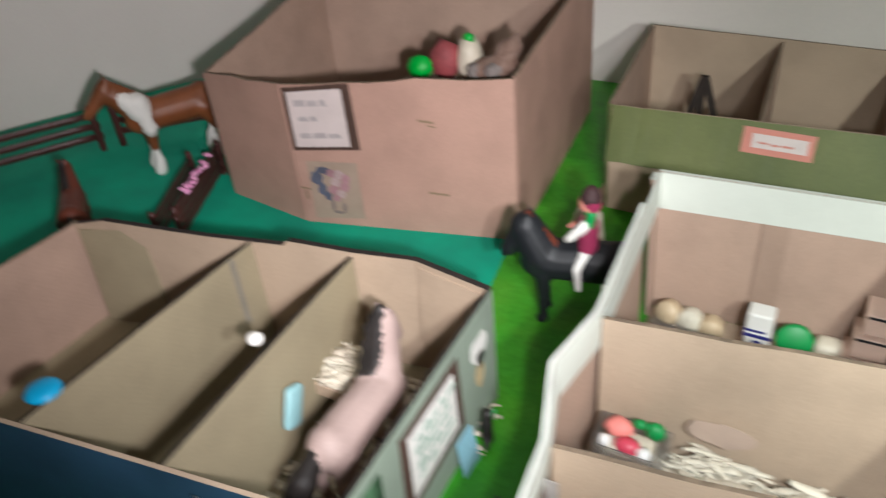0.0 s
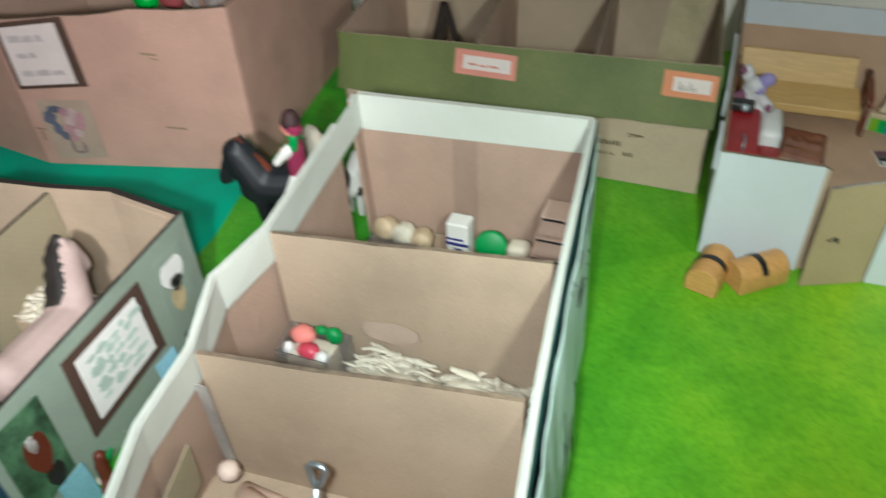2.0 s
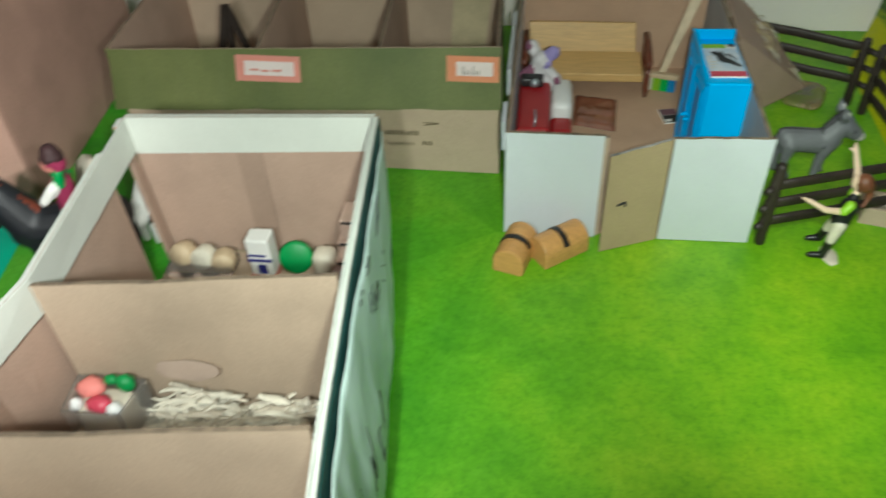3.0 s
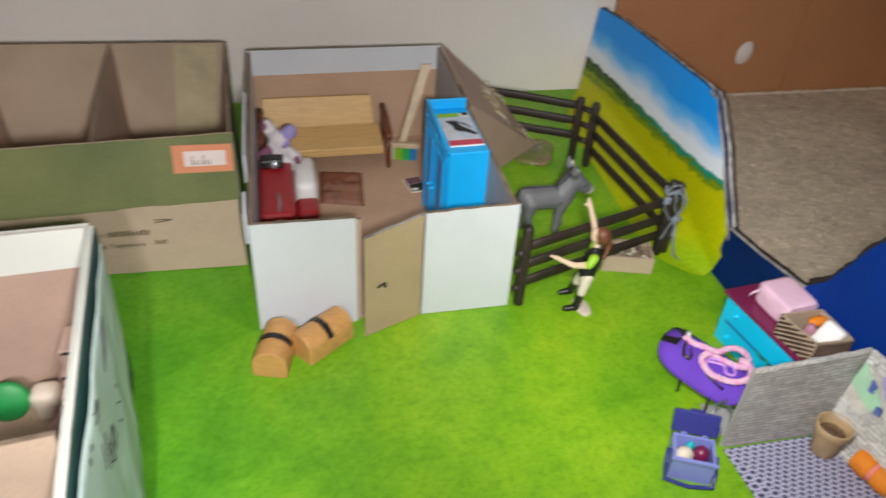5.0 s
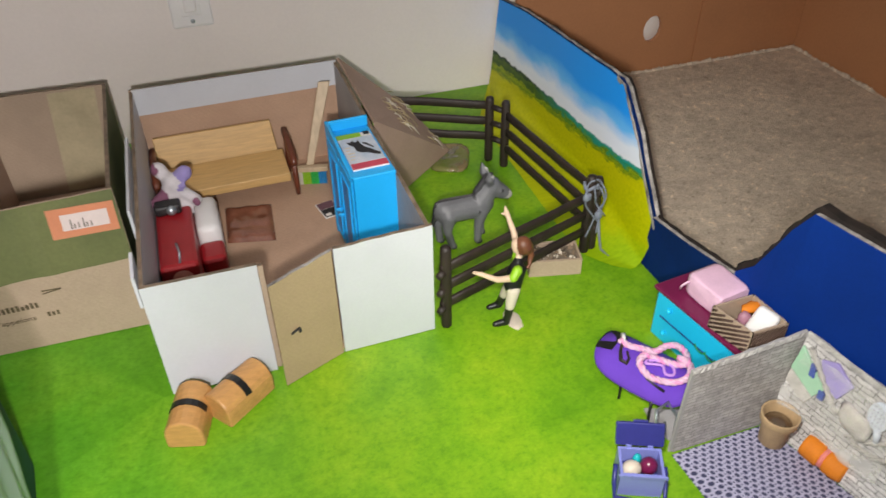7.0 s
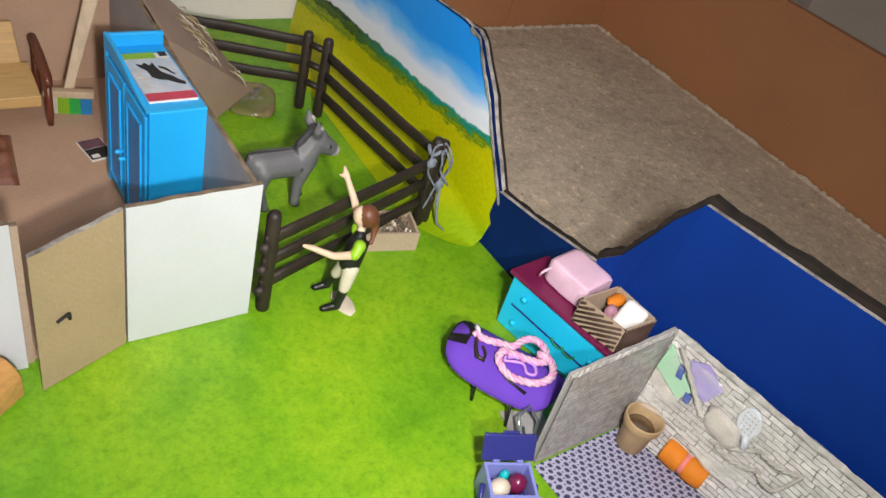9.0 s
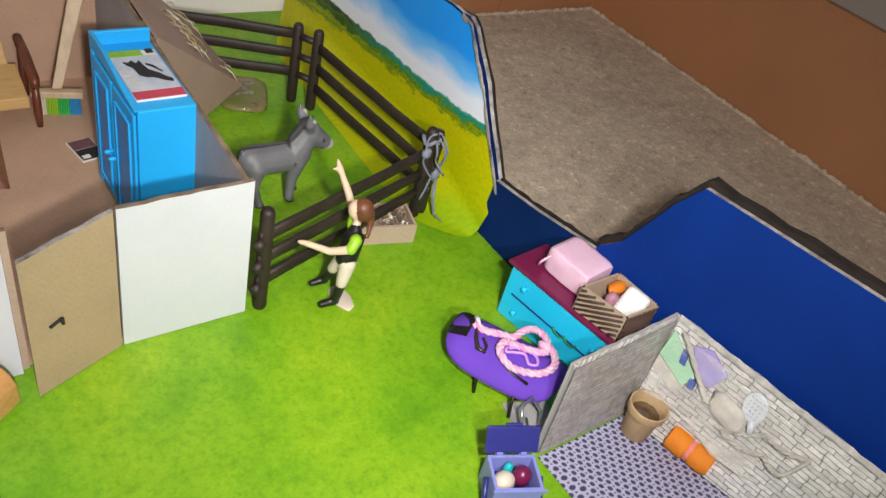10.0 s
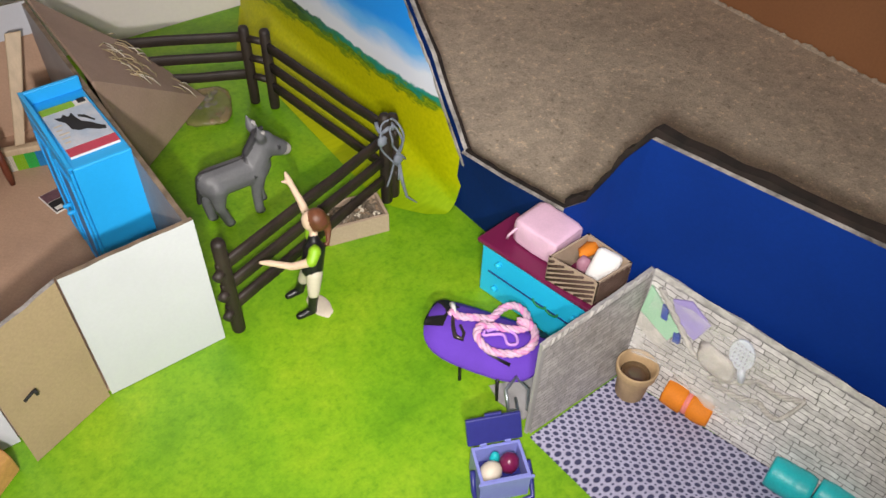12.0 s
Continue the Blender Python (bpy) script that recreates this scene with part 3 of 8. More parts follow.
# ---------------------------------------------------------------- the room
T = 0.045
g = Geo().box(-26, -26, -0.5, 24, 6.2, -0.03)
structure("floor", g, CARPET, "beige-grey short pile carpet floor")
g = Geo().box(-16, 5.80, -0.03, 24, 6.2, 21)
structure("wall_north", g, WALL, "plain off-white painted room wall")
g = Geo().slab([(-13.4, 6.3, -0.03), (-19.6, -3.5, -0.03), (-19.6, -3.5, 21), (-13.4, 6.3, 21)], (-0.4, 0.25, 0))
structure("wall_west", g, WALL, "plain off-white painted room wall")
g = Geo().slab([(-19.6, -3.5, -0.03), (-19.6, -26, -0.03), (-19.6, -26, 21), (-19.6, -3.5, 21)], (-0.4, 0, 0))
structure("wall_west_far", g, WALL, "plain off-white painted room wall")
g = Geo().box(20.5, -26, -0.03, 20.9, 5.8, 21)
structure("wall_east", g, WALL, "plain off-white painted room wall")
g = Geo().box(-26, -26.4, -0.03, 24, -26, 21)
structure("wall_south", g, WALL, "plain off-white painted room wall")
g = Geo().box(-26, -26.4, 21, 24, 6.2, 21.4)
structure("ceiling", g, CEIL, "plain white room ceiling")


def holed_panel(g, x0, x1, y, z0, z1, cx, cz, r, thick):
    """A panel along x with one round hole cut through it."""
    n, h = 24, r * 1.6
    for off in (0, thick):
        k = len(g.v)
        for i in range(n):
            a = 2 * math.pi * i / n
            c, s = math.cos(a), math.sin(a)
            f = h / max(abs(c), abs(s))
            g.v.append(Vector((cx + r * 0.86 * c, y + off, cz + r * 1.12 * s)))
            g.v.append(Vector((cx + f * c, y + off, cz + f * s)))
        for i in range(n):
            j = (i + 1) % n
            g.face((k + 2 * i, k + 2 * i + 1, k + 2 * j + 1, k + 2 * j))
    m = len(g.v) - 4 * n
    for i in range(n):
        j = (i + 1) % n
        g.face((m + 2 * i, m + 2 * j, m + 2 * n + 2 * j, m + 2 * n + 2 * i))
    g.box(x0, y, z0, cx - h, y + thick, z1)
    g.box(cx + h, y, z0, x1, y + thick, z1)
    g.box(cx - h, y, z0, cx + h, y + thick, cz - h)
    g.box(cx - h, y, cz + h, cx + h, y + thick, z1)


low_frame = thing("low_wooden_bench", (9, 5.4, 0), "low brown wooden frame panels standing against the room wall", "furniture")
g = Geo()
holed_panel(g, 6.3, 10.0, 5.36, -0.03, 2.15, 9.03, 0.77, 0.22, 0.09)
part("long_panel", g, BROWN, low_frame, "reddish brown panel with a round hole")
# disc added behind the hole so the wall beyond seems lit
part("pale_disc", Geo().use(0, True).lathe((9.03, 5.47, 0.77), [(0.26, 0.0), (0.25, 0.012)], 24, Matrix.Rotation(radians(90), 3, "X")), WALL, low_frame, "pale round cover behind the hole")
part("second_panel", Geo().box(10.03, 5.33, -0.03, 12.6, 5.43, 2.15), BROWN, low_frame)
part("end_panel", Geo().box(12.35, -9.0, -0.03, 12.47, 5.325, 2.12), BROWN, low_frame)
part("joint_strip", Geo().box(9.985, 5.31, -0.03, 10.045, 5.355, 2.15), BROWN, low_frame)

# electrical plate on the wall
plate = thing("outlet_plate", (1.13, 5.8, 1.77), "white electrical cover plate with a switch on the room wall", "outlet")
part("cover", Geo().round_box(0.83, 5.765, 1.77, 1.43, 5.80, 2.76, 0.03), WHITE, plate)
part("insert", Geo().round_box(0.98, 5.745, 1.95, 1.28, 5.764, 2.58, 0.02), WHITE, plate)
for zz in (1.86, 2.67):
    g = Geo().use(0, True).lathe((1.13, 5.764, zz), [(0.035, 0), (0.03, 0.012)], 10, Matrix.Rotation(radians(90), 3, "X"))
    part("screw", g, STEEL, plate)
part("toggle", Geo().round_box(1.04, 5.66, 2.02, 1.22, 5.746, 2.30, 0.03), WHITE, plate)

# ---------------------------------------------------------------- the mats on the floor


g = Geo().slab([(-7.6, -12, -0.028), (6.05, -12, -0.028), (5.98, -4.2, -0.028), (5.945, -1.2, -0.028), (5.925, 0.1, -0.028), (6.02, 0.5, -0.028), (6.12, 5.78, -0.028), (-8.0, 5.78, -0.028)], (0, 0, 0.028))
structure("ground", g, GRASS, "printed bright green grass sheet laid over the floor")
g = Geo().slab([(-19.4, -12, -0.028), (-5.95, -12, -0.028), (-5.95, -1.5, -0.028), (-6.2, -0.1, -0.028), (-7.4, 5.7, -0.028), (-14.0, 5.6, -0.028), (-19.2, -2.8, -0.028)], (0, 0, 0.036))
structure("teal_mat", g, TEAL_MAT, "teal green felt mat laid over the floor")

# ---------------------------------------------------------------- the tall cardboard box with a paper sign
cb = thing("tall_cardboard_box", (-8.6, 1.5, 0.01), "tall open brown cardboard box with wavy cut rim", "cardboard box")


def wavy(p, q, za, zb, n, amp, seed):
    """Top outline from p to q, cut by hand."""
    out = []
    for i in range(n + 1):
        s = i / n
        z = za + (zb - za) * s + amp * noise.noise(Vector((s * 4 + seed, seed, 0))) * math.sin(math.pi * s)
        out.append((p[0] + (q[0] - p[0]) * s, p[1] + (q[1] - p[1]) * s, z))
    return out


def wall(p, q, za, zb, inward, z0=0.01, n=10, amp=0.05, seed=1.0):
    g = Geo()
    top = wavy(p, q, za, zb, n, amp, seed)
    # strips, so that the outline stays clean
    k = len(g.v)
    off = Vector((inward[0], inward[1], 0))
    for x, y, z in top:
        for o in (Vector((0, 0, 0)), off):
            g.v.append(Vector((x, y, z0)) + o)
            g.v.append(Vector((x, y, z)) + o)
    for i in range(len(top) - 1):
        a, b = k + 4 * i, k + 4 * i + 4
        g.use(0)
        g.face((a, b, b + 1, a + 1))
        g.use(1)
        g.face((a + 2, a + 3, b + 3, b + 2))
        g.use(2)
        g.face((a + 1, b + 1, b + 3, a + 3))
    e = k + 4 * (len(top) - 1)
    g.use(0)
    g.face((k, k + 1, k + 3, k + 2))
    g.face((e, e + 2, e + 3, e + 1))
    return g


CBM = (CARD_ROSE, CARD, CARD_EDGE)
part("front_wall", wall((-9.37, -0.73), (-6.12, 0.03), 2.30, 2.50, (0, T), amp=0.10, seed=2), CBM, cb)
part("slant_wall", wall((-11.1, -0.50), (-9.40, -0.73), 2.16, 2.30, (0.01, T), amp=0.05, seed=3), CBM, cb)
part("left_wall", wall((-11.1, 2.65), (-11.1, -0.44), 2.75, 2.16, (T, 0), amp=0.04, seed=4), CBM, cb)
part("right_wall", wall((-6.12, 0.09), (-6.62, 4.4), 2.50, 2.72, (-T, 0), amp=0.04, seed=5), CBM, cb)
part("back_wall", wall((-6.66, 4.42), (-11.1, 2.71), 2.9, 2.9, (0, -T), amp=0.04, seed=6), CBM, cb)
part("base", Geo().slab([(-11, -0.4, 0.012), (-9.37, -0.62, 0.012), (-6.2, 0.12, 0.012), (-6.7, 4.3, 0.012), (-11, 2.6, 0.012)], (0, 0, 0.03)), CARD, cb)


def on_cb(s, z, d=0.0):
    """A place on the front wall: s along it from its left corner, height z, d in front of it."""
    ux = Vector((3.25, 0.76, 0)).normalized()
    nrm = Vector((0.76, -3.25, 0)).normalized()
    p = Vector((-9.37, -0.73, z)) + ux * s + nrm * d
    return p


NCB = Vector((0.76, -3.25, 0)).normalized()
rng = random.Random(5)

# ---------------------------------------------------------------- olive box of stalls
ol = thing("olive_stall_box", (-2.6, 2.9, 0.01), "long cardboard box of stalls with an olive painted front flap", "cardboard box")
part("front_wall", wall((-5.25, 1.33), (-0.05, 1.22), 1.66, 1.86, (0, T), amp=0.02, seed=8), (CARD_PALE, CARD, CARD_EDGE), ol)
g = Geo()
k = 26
top, low = [], []
for i in range(k + 1):
    s = i / k
    x = -5.22 + 5.19 * s
    top.append((x, 1.30 - 0.11 * s, 1.715 + 0.20 * s + 0.012 * noise.noise(Vector((s * 19, 1, 0)))))
    low.append((x + 0.02, 0.98 + 0.03 * s, 1.00 + 0.15 * s + 0.030 * noise.noise(Vector((s * 12, 5, 0)))))
g.sheet((0, 0, 0), (1, 0, 0), (1, 0, 1), (0, 0, 1), k, 1)
for i in range(k + 1):
    g.v[i], g.v[k + 1 + i] = Vector(low[i]), Vector(top[i])
flap = Geo()
flap.v = g.v + [p + Vector((0, 0.035, -0.004)) for p in g.v]
N = 2 * (k + 1)
for i in range(k):
    flap.use(0).face((i, i + 1, k + 2 + i, k + 1 + i))
    flap.use(1).face((N + i, N + k + 1 + i, N + k + 2 + i, N + i + 1))
    flap.use(2).face((i, N + i, N + i + 1, i + 1))
    flap.face((k + 1 + i, k + 2 + i, N + k + 2 + i, N + k + 1 + i))
part("front_flap", flap, (OLIVE, CARD, CARD_PALE), ol, "olive green painted flap folded down over the front")
part("left_wall", wall((-5.62, 4.55), (-5.30, 1.36), 1.68, 1.70, (T, 0), amp=0.02, seed=9), (OLIVE, CARD, CARD_EDGE), ol)
part("right_wall", wall((-0.05, 1.27), (-0.19, 4.55), 1.88, 1.60, (-T, 0), amp=0.02, seed=10), (OLIVE, CARD_OLIVE, CARD_EDGE), ol)
part("back_wall", wall((-0.20, 4.58), (-5.62, 4.58), 1.60, 1.70, (0, -T), amp=0.03, seed=11), (CARD, CARD_PALE, CARD_EDGE), ol)
for xa, xb in ((-3.32, -3.54), (-1.67, -1.83)):
    part("partition", wall((xa, 1.40), (xb, 4.50), 1.60, 1.64, (T, 0), amp=0.02, seed=12 + xa), (CARD, CARD, CARD_EDGE), ol)
part("base", Geo().box(-5.5, 1.4, 0.012, -0.22, 4.5, 0.04), CARD, ol)
# packing tape; the highlight on it is put into the pale yellow
part("tape_strip", Geo().slab([(-1.10, 4.528, 0.06), (-0.52, 4.528, 0.06), (-0.34, 4.528, 1.585), (-0.95, 4.528, 1.585)], (0, -0.008, 0)), surface("packing_tape_highlight", (0.56, 0.48, 0.31), 0.3, 0.12, 20, 200, 0.1, coat=0.5), ol, "wide pale shiny packing tape")


def label_card(name, x0, x1, z0, z1, mat_border, label):
    """A card on the leaning olive flap."""
    t = thing(name, ((x0 + x1) / 2, 1.1, z0), label, "label")

    def at(x, z, d):
        s = (x + 5.22) / 5.19
        zl, zt = 1.00 + 0.15 * s, 1.70 + 0.20 * s
        f = (z - zl) / (zt - zl)
        y = (0.98 + 0.03 * s) * (1 - f) + (1.30 - 0.11 * s) * f
        return Vector((x, y - d, z + 0.35 * d))

    part("border", Geo().slab([at(x0, z0, 0.012), at(x1, z0, 0.012), at(x1, z1, 0.012), at(x0, z1, 0.012)], (0, -0.008, 0.004)), mat_border, t)
    b = 0.075
    part("card", Geo().slab([at(x0 + b * 1.6, z0 + b, 0.024), at(x1 - b, z0 + b, 0.024), at(x1 - b, z1 - b * 0.9, 0.024), at(x0 + b * 1.6, z1 - b * 0.9, 0.024)], (0, -0.005, 0.002)), ROSY_PAPER, t)
    return t, at


lab1, at1 = label_card("stall_label", -3.45, -2.59, 1.41, 1.72, SALMON_PAPER, "white paper name card with a salmon border on the olive flap")
g = Geo()
for s, e, h in ((0.20, 0.32, 0.13), (0.35, 0.45, 0.12), (0.48, 0.62, 0.125)):
    a = at1(-3.45 + s, 1.41 + h, 0.034)
    b_ = at1(-3.45 + e, 1.41 + h, 0.034)
    g.slab([a, b_, b_ + Vector((0, 0.006, 0.025)), a + Vector((0, 0.006, 0.025))], (0, -0.002, 0))
part("writing", g, SALMON_PAPER, lab1)
PALE_INK = surface("pale_ink", (0.40, 0.34, 0.31), 0.8, 0.3)
lab2, at2 = label_card("stall_label", -0.70, -0.05, 1.49, 1.80, ORANGE_PAPER, "white paper name card with an orange border on the olive flap")


for x, h in ((-0.50, 0.10), (-0.47, 0.05), (-0.43, 0.06), (-0.38, 0.10), (-0.35, 0.05), (-0.31, 0.055)):
    part("writing", Geo().slab([at2(x, 1.58, 0.034), at2(x + 0.020, 1.58, 0.034), at2(x + 0.018, 1.58 + h, 0.034), at2(x + 0.005, 1.58 + h, 0.034)], (0, -0.002, 0)), PALE_INK, lab2)

# dark print on the box front below the flap: two lines, each ending in a maker's mark kept as bars


def lettering(text, x, y, z, height, stretch, mat_, parent):
    """Flat printed letters facing the yard, as one mesh."""
    cu = bpy.data.curves.new("writing", "FONT")
    cu.body, cu.size, cu.extrude = text, height * 1.4, 0.002
    tmp = new("writing", cu)
    bpy.context.view_layer.update()
    me = bpy.data.meshes.new_from_object(tmp.evaluated_get(bpy.context.evaluated_depsgraph_get()))
    bpy.data.objects.remove(tmp)
    g = Geo()
    g.add([(x + v.co.x * stretch, y - v.co.z, z + v.co.y) for v in me.vertices], [tuple(p.vertices) for p in me.polygons])
    bpy.data.meshes.remove(me)
    return part("writing", g, mat_, parent)


lettering("it", -1.70, 1.243, 0.575, 0.062, 1.0, BROWN_INK, ol)
lettering("l'appelons", -1.605, 1.243, 0.412, 0.064, 1.12, BROWN_INK, ol)
for s, e, z in ((-1.60, -1.13, 0.575), (-1.74, -1.66, 0.402), (-1.085, -0.84, 0.425), (-0.84, -0.60, 0.455)):
    for i in range(int((e - s) / 0.048 + 0.5)):
        x, h = s + i * 0.048, 0.050 + 0.028 * rng.random()
        part("print_bar", Geo().slab([(x, 1.245, z), (x + 0.030, 1.245, z), (x + 0.030, 1.245, z + h), (x, 1.245, z + h)], (0, -0.006, 0)), BROWN_INK, ol)
for z, sl in ((0.735, 0.055), (0.775, -0.01)):
    part("print_line", Geo().slab([(-1.05, 1.243, z), (-0.66, 1.243, z + sl), (-0.66, 1.243, z + sl + 0.016), (-1.05, 1.243, z + 0.016)], (0, -0.006, 0)), BROWN_INK, ol)
part("print_line", Geo().slab([(-0.27, 1.24, 0.55), (-0.23, 1.24, 0.55), (-0.23, 1.24, 0.88), (-0.27, 1.24, 0.88)], (0, -0.005, 0)), BROWN_INK, ol)

# ---------------------------------------------------------------- cream stable of three stalls
cr = thing("cream_stable", (-2.5, -3.0, 0.01), "white-rimmed cardboard stable of three stalls", "toy stable")
RIM = [(-4.02, -0.70, 1.96), (-3.86, -3.08, 1.84), (-4.00, -3.82, 1.80), (-3.76, -4.55, 1.72), (-3.66, -5.36, 1.75), (-3.40, -6.1, 1.75), (-3.35, -7.4, 1.75)]


def left_rim_at(y):
    for a, b in zip(RIM, RIM[1:]):
        if b[1] <= y <= a[1]:
            f = (y - a[1]) / (b[1] - a[1])
            return tuple(a[i] + (b[i] - a[i]) * f for i in range(3))
    return RIM[-1]


LX = -3.92  # the left wall's foot
def left_run(ys):
    tops = [left_rim_at(y) for y in ys]
    return [(LX + 0.25 * (t[0] - LX), t[1], 0.01) for t in tops], tops


gw = Geo()
gw.strip(*left_run([-0.70, -0.86]), (-T, 0, 0), 1)
part("left_wall", gw, (CARD, CREAM), cr)
part("left_wall", Geo().strip(*left_run([-1.32, -3.08, -3.82, -4.55, -5.36, -6.1, -7.4]), (-T, 0, 0), 1), (CARD, CREAM), cr)
# above the corner slot only the rim runs through
ys = [-0.70, -0.86, -1.32, -3.08, -3.82, -4.55, -5.36, -6.1, -7.4]
feet, tops = left_run(ys)
lo, hi = [], []
for f, t in zip(feet, tops):
    f, t = Vector(f), Vector(t)
    ia = t + Vector((0.012, 0, 0.006))
    hi.append(ia)
    lo.append(ia + (f - t).normalized() * 0.40 + Vector((0.006, 0, 0)))
part("left_rim", Geo().strip(lo, hi, (0.022, 0, 0)), CREAM, cr, "cream folded rim with bent outline")
part("back_wall", wall((-1.27, -0.50), (-4.02, -0.66), 1.96, 1.96, (0, T), amp=0.0, n=4), (CARD, CREAM, CREAM), cr)
g = Geo().slab([(-4.00, -0.685, 1.97), (-1.30, -0.525, 1.97), (-1.33, -0.545, 1.55), (-3.97, -0.705, 1.52)], (0, -0.02, 0))
part("back_rim", g, CREAM, cr, "cream folded rim")
RX = [(-1.27, -0.50), (-1.06, -2.9), (-0.91, -4.38), (-0.80, -5.2), (-0.66, -7.4)]


def rx_at(y):
    for (xa, ya), (xb, yb) in zip(RX, RX[1:]):
        if yb <= y <= ya:
            return xa + (xb - xa) * (y - ya) / (yb - ya)
    return RX[-1][0]


part("right_wall", Geo().strip([(x - 0.08, y, 0.01) for x, y in RX], [(x, y, 1.955) for x, y in RX], (0.04, 0, 0), 1), (CARD, CREAM), cr)
part("right_rim", Geo().strip([(x - 0.012, y, 1.62) for x, y in RX], [(x - 0.004, y, 1.965) for x, y in RX], (-0.02, 0, 0)), CREAM, cr, "cream folded rim")
part("card_strip", Geo().slab([(-2.86, -0.612, 0.06), (-2.58, -0.596, 0.06), (-2.58, -0.596, 1.55), (-2.86, -0.612, 1.55)], (0, -0.008, 0)), board_card("fold_card", (0.37, 0.255, 0.195)), cr, "darker folded cardboard strip")
for yl, yr, zl, zr in ((-3.12, -2.92, 1.80, 1.94), (-4.58, -4.42, 1.69, 1.93), (-6.1, -6.0, 1.7, 1.9)):
    xl = left_rim_at(yl)[0] + 0.05
    xr = next(xa + (xb - xa) * (yr - ya) / (yb - ya) for (xa, ya), (xb, yb) in zip(RX, RX[1:]) if yb <= yr <= ya) - 0.07
    part("partition", wall((xl, yl), (xr, yr), zl, zr, (0, T), amp=0.03, seed=yl), (CARD_PALE, CARD, CARD_EDGE), cr)
part("base", Geo().slab([(-3.94, -0.70, 0.012), (-1.36, -0.54, 0.012), (-0.78, -7.4, 0.012), (-3.80, -7.4, 0.012), (-3.90, -4.0, 0.012)], (0, 0, 0.03)), CARD_PALE, cr)
part("front_wall", wall((-3.4, -7.42), (-0.7, -7.42), 1.75, 1.9, (0, -T), amp=0.02, seed=3), (CARD, CREAM, CARD_EDGE), cr)
# dark outer skin on the right side and the paper hung over it


def skin_at(y, z):
    """The outer skin flares a little towards its foot, more at the camera's end."""
    flare = 0.01 + 0.10 * min(1.0, max(0.0, (-y - 0.6) / 3.0))
    return rx_at(y) + 0.046 + (flare - 0.04) * (1 - z / 1.93)


SY = [-0.50, -1.3, -2.1, -2.9, -3.6, -4.38, -5.2, -6.3, -7.4]
part("outer_skin", Geo().strip([(skin_at(y, 0), y, 0.01) for y in SY], [(skin_at(y, 1.93), y, 1.935) for y in SY], (0.012, 0, 0)), PINE_TEAL, cr, "dark teal painted outer side")

ban = thing("paper_banner", (-1.0, -2.6, 0.02), "pale teal crumpled paper banner with brush strokes hung on the stable", "banner")


def banner_at(s, h, lift=0.0):
    """s from the far end towards the camera end, h up the sheet; the far edge slants and the top runs in waves."""
    y = -0.58 - 0.72 * (1 - h) * (1 - s) - 5.9 * s
    top = 1.88 - 0.06 * (0.5 + 0.5 * math.sin(s * 21 + 0.6)) - 0.07 * math.exp(-((s - 0.20) / 0.06) ** 2) - 0.16 * max(0.0, (s - 0.62) / 0.38)
    z = 0.02 + (top - 0.02) * h
    fold = 0.016 * math.sin(s * 46 + 5.0 * h + 2.2 * math.sin(s * 9)) + 0.05 * noise.noise(Vector((s * 9, h * 2.2, 2))) + 0.02 * noise.noise(Vector((s * 30, h * 7, 5)))
    belly = 0.012 + 0.115 * math.sin(math.pi * min(1.0, (1 - h) * 0.75 + 0.06)) * (0.35 + 0.65 * min(1.0, s * 4))
    return Vector((skin_at(y, z) + 0.014 + max(0.008, belly + fold * (0.35 + 0.65 * (1 - h))) + lift, y, z))


nu, nv = 110, 20
g = Geo().use(0, True)
for layer in (0.0, 0.010):
    k = len(g.v)
    for j in range(nv + 1):
        for i in range(nu + 1):
            g.v.append(banner_at(i / nu, j / nv, layer))
    for j in range(nv):
        for i in range(nu):
            q = k + j * (nu + 1) + i
            f = (q, q + 1, q + nu + 2, q + nu + 1)
            g.face(f if layer else f[::-1])
half = (nu + 1) * (nv + 1)
rim_ids = list(range(nu + 1)) + [(nu + 1) * j + nu for j in range(1, nv + 1)] + [(nu + 1) * nv + i for i in reversed(range(nu))] + [(nu + 1) * j for j in reversed(range(1, nv))]
for a, b in zip(rim_ids, rim_ids[1:] + rim_ids[:1]):
    g.face((a, b, b + half, a + half))
part("sheet", g, PAPER_TEAL, ban)
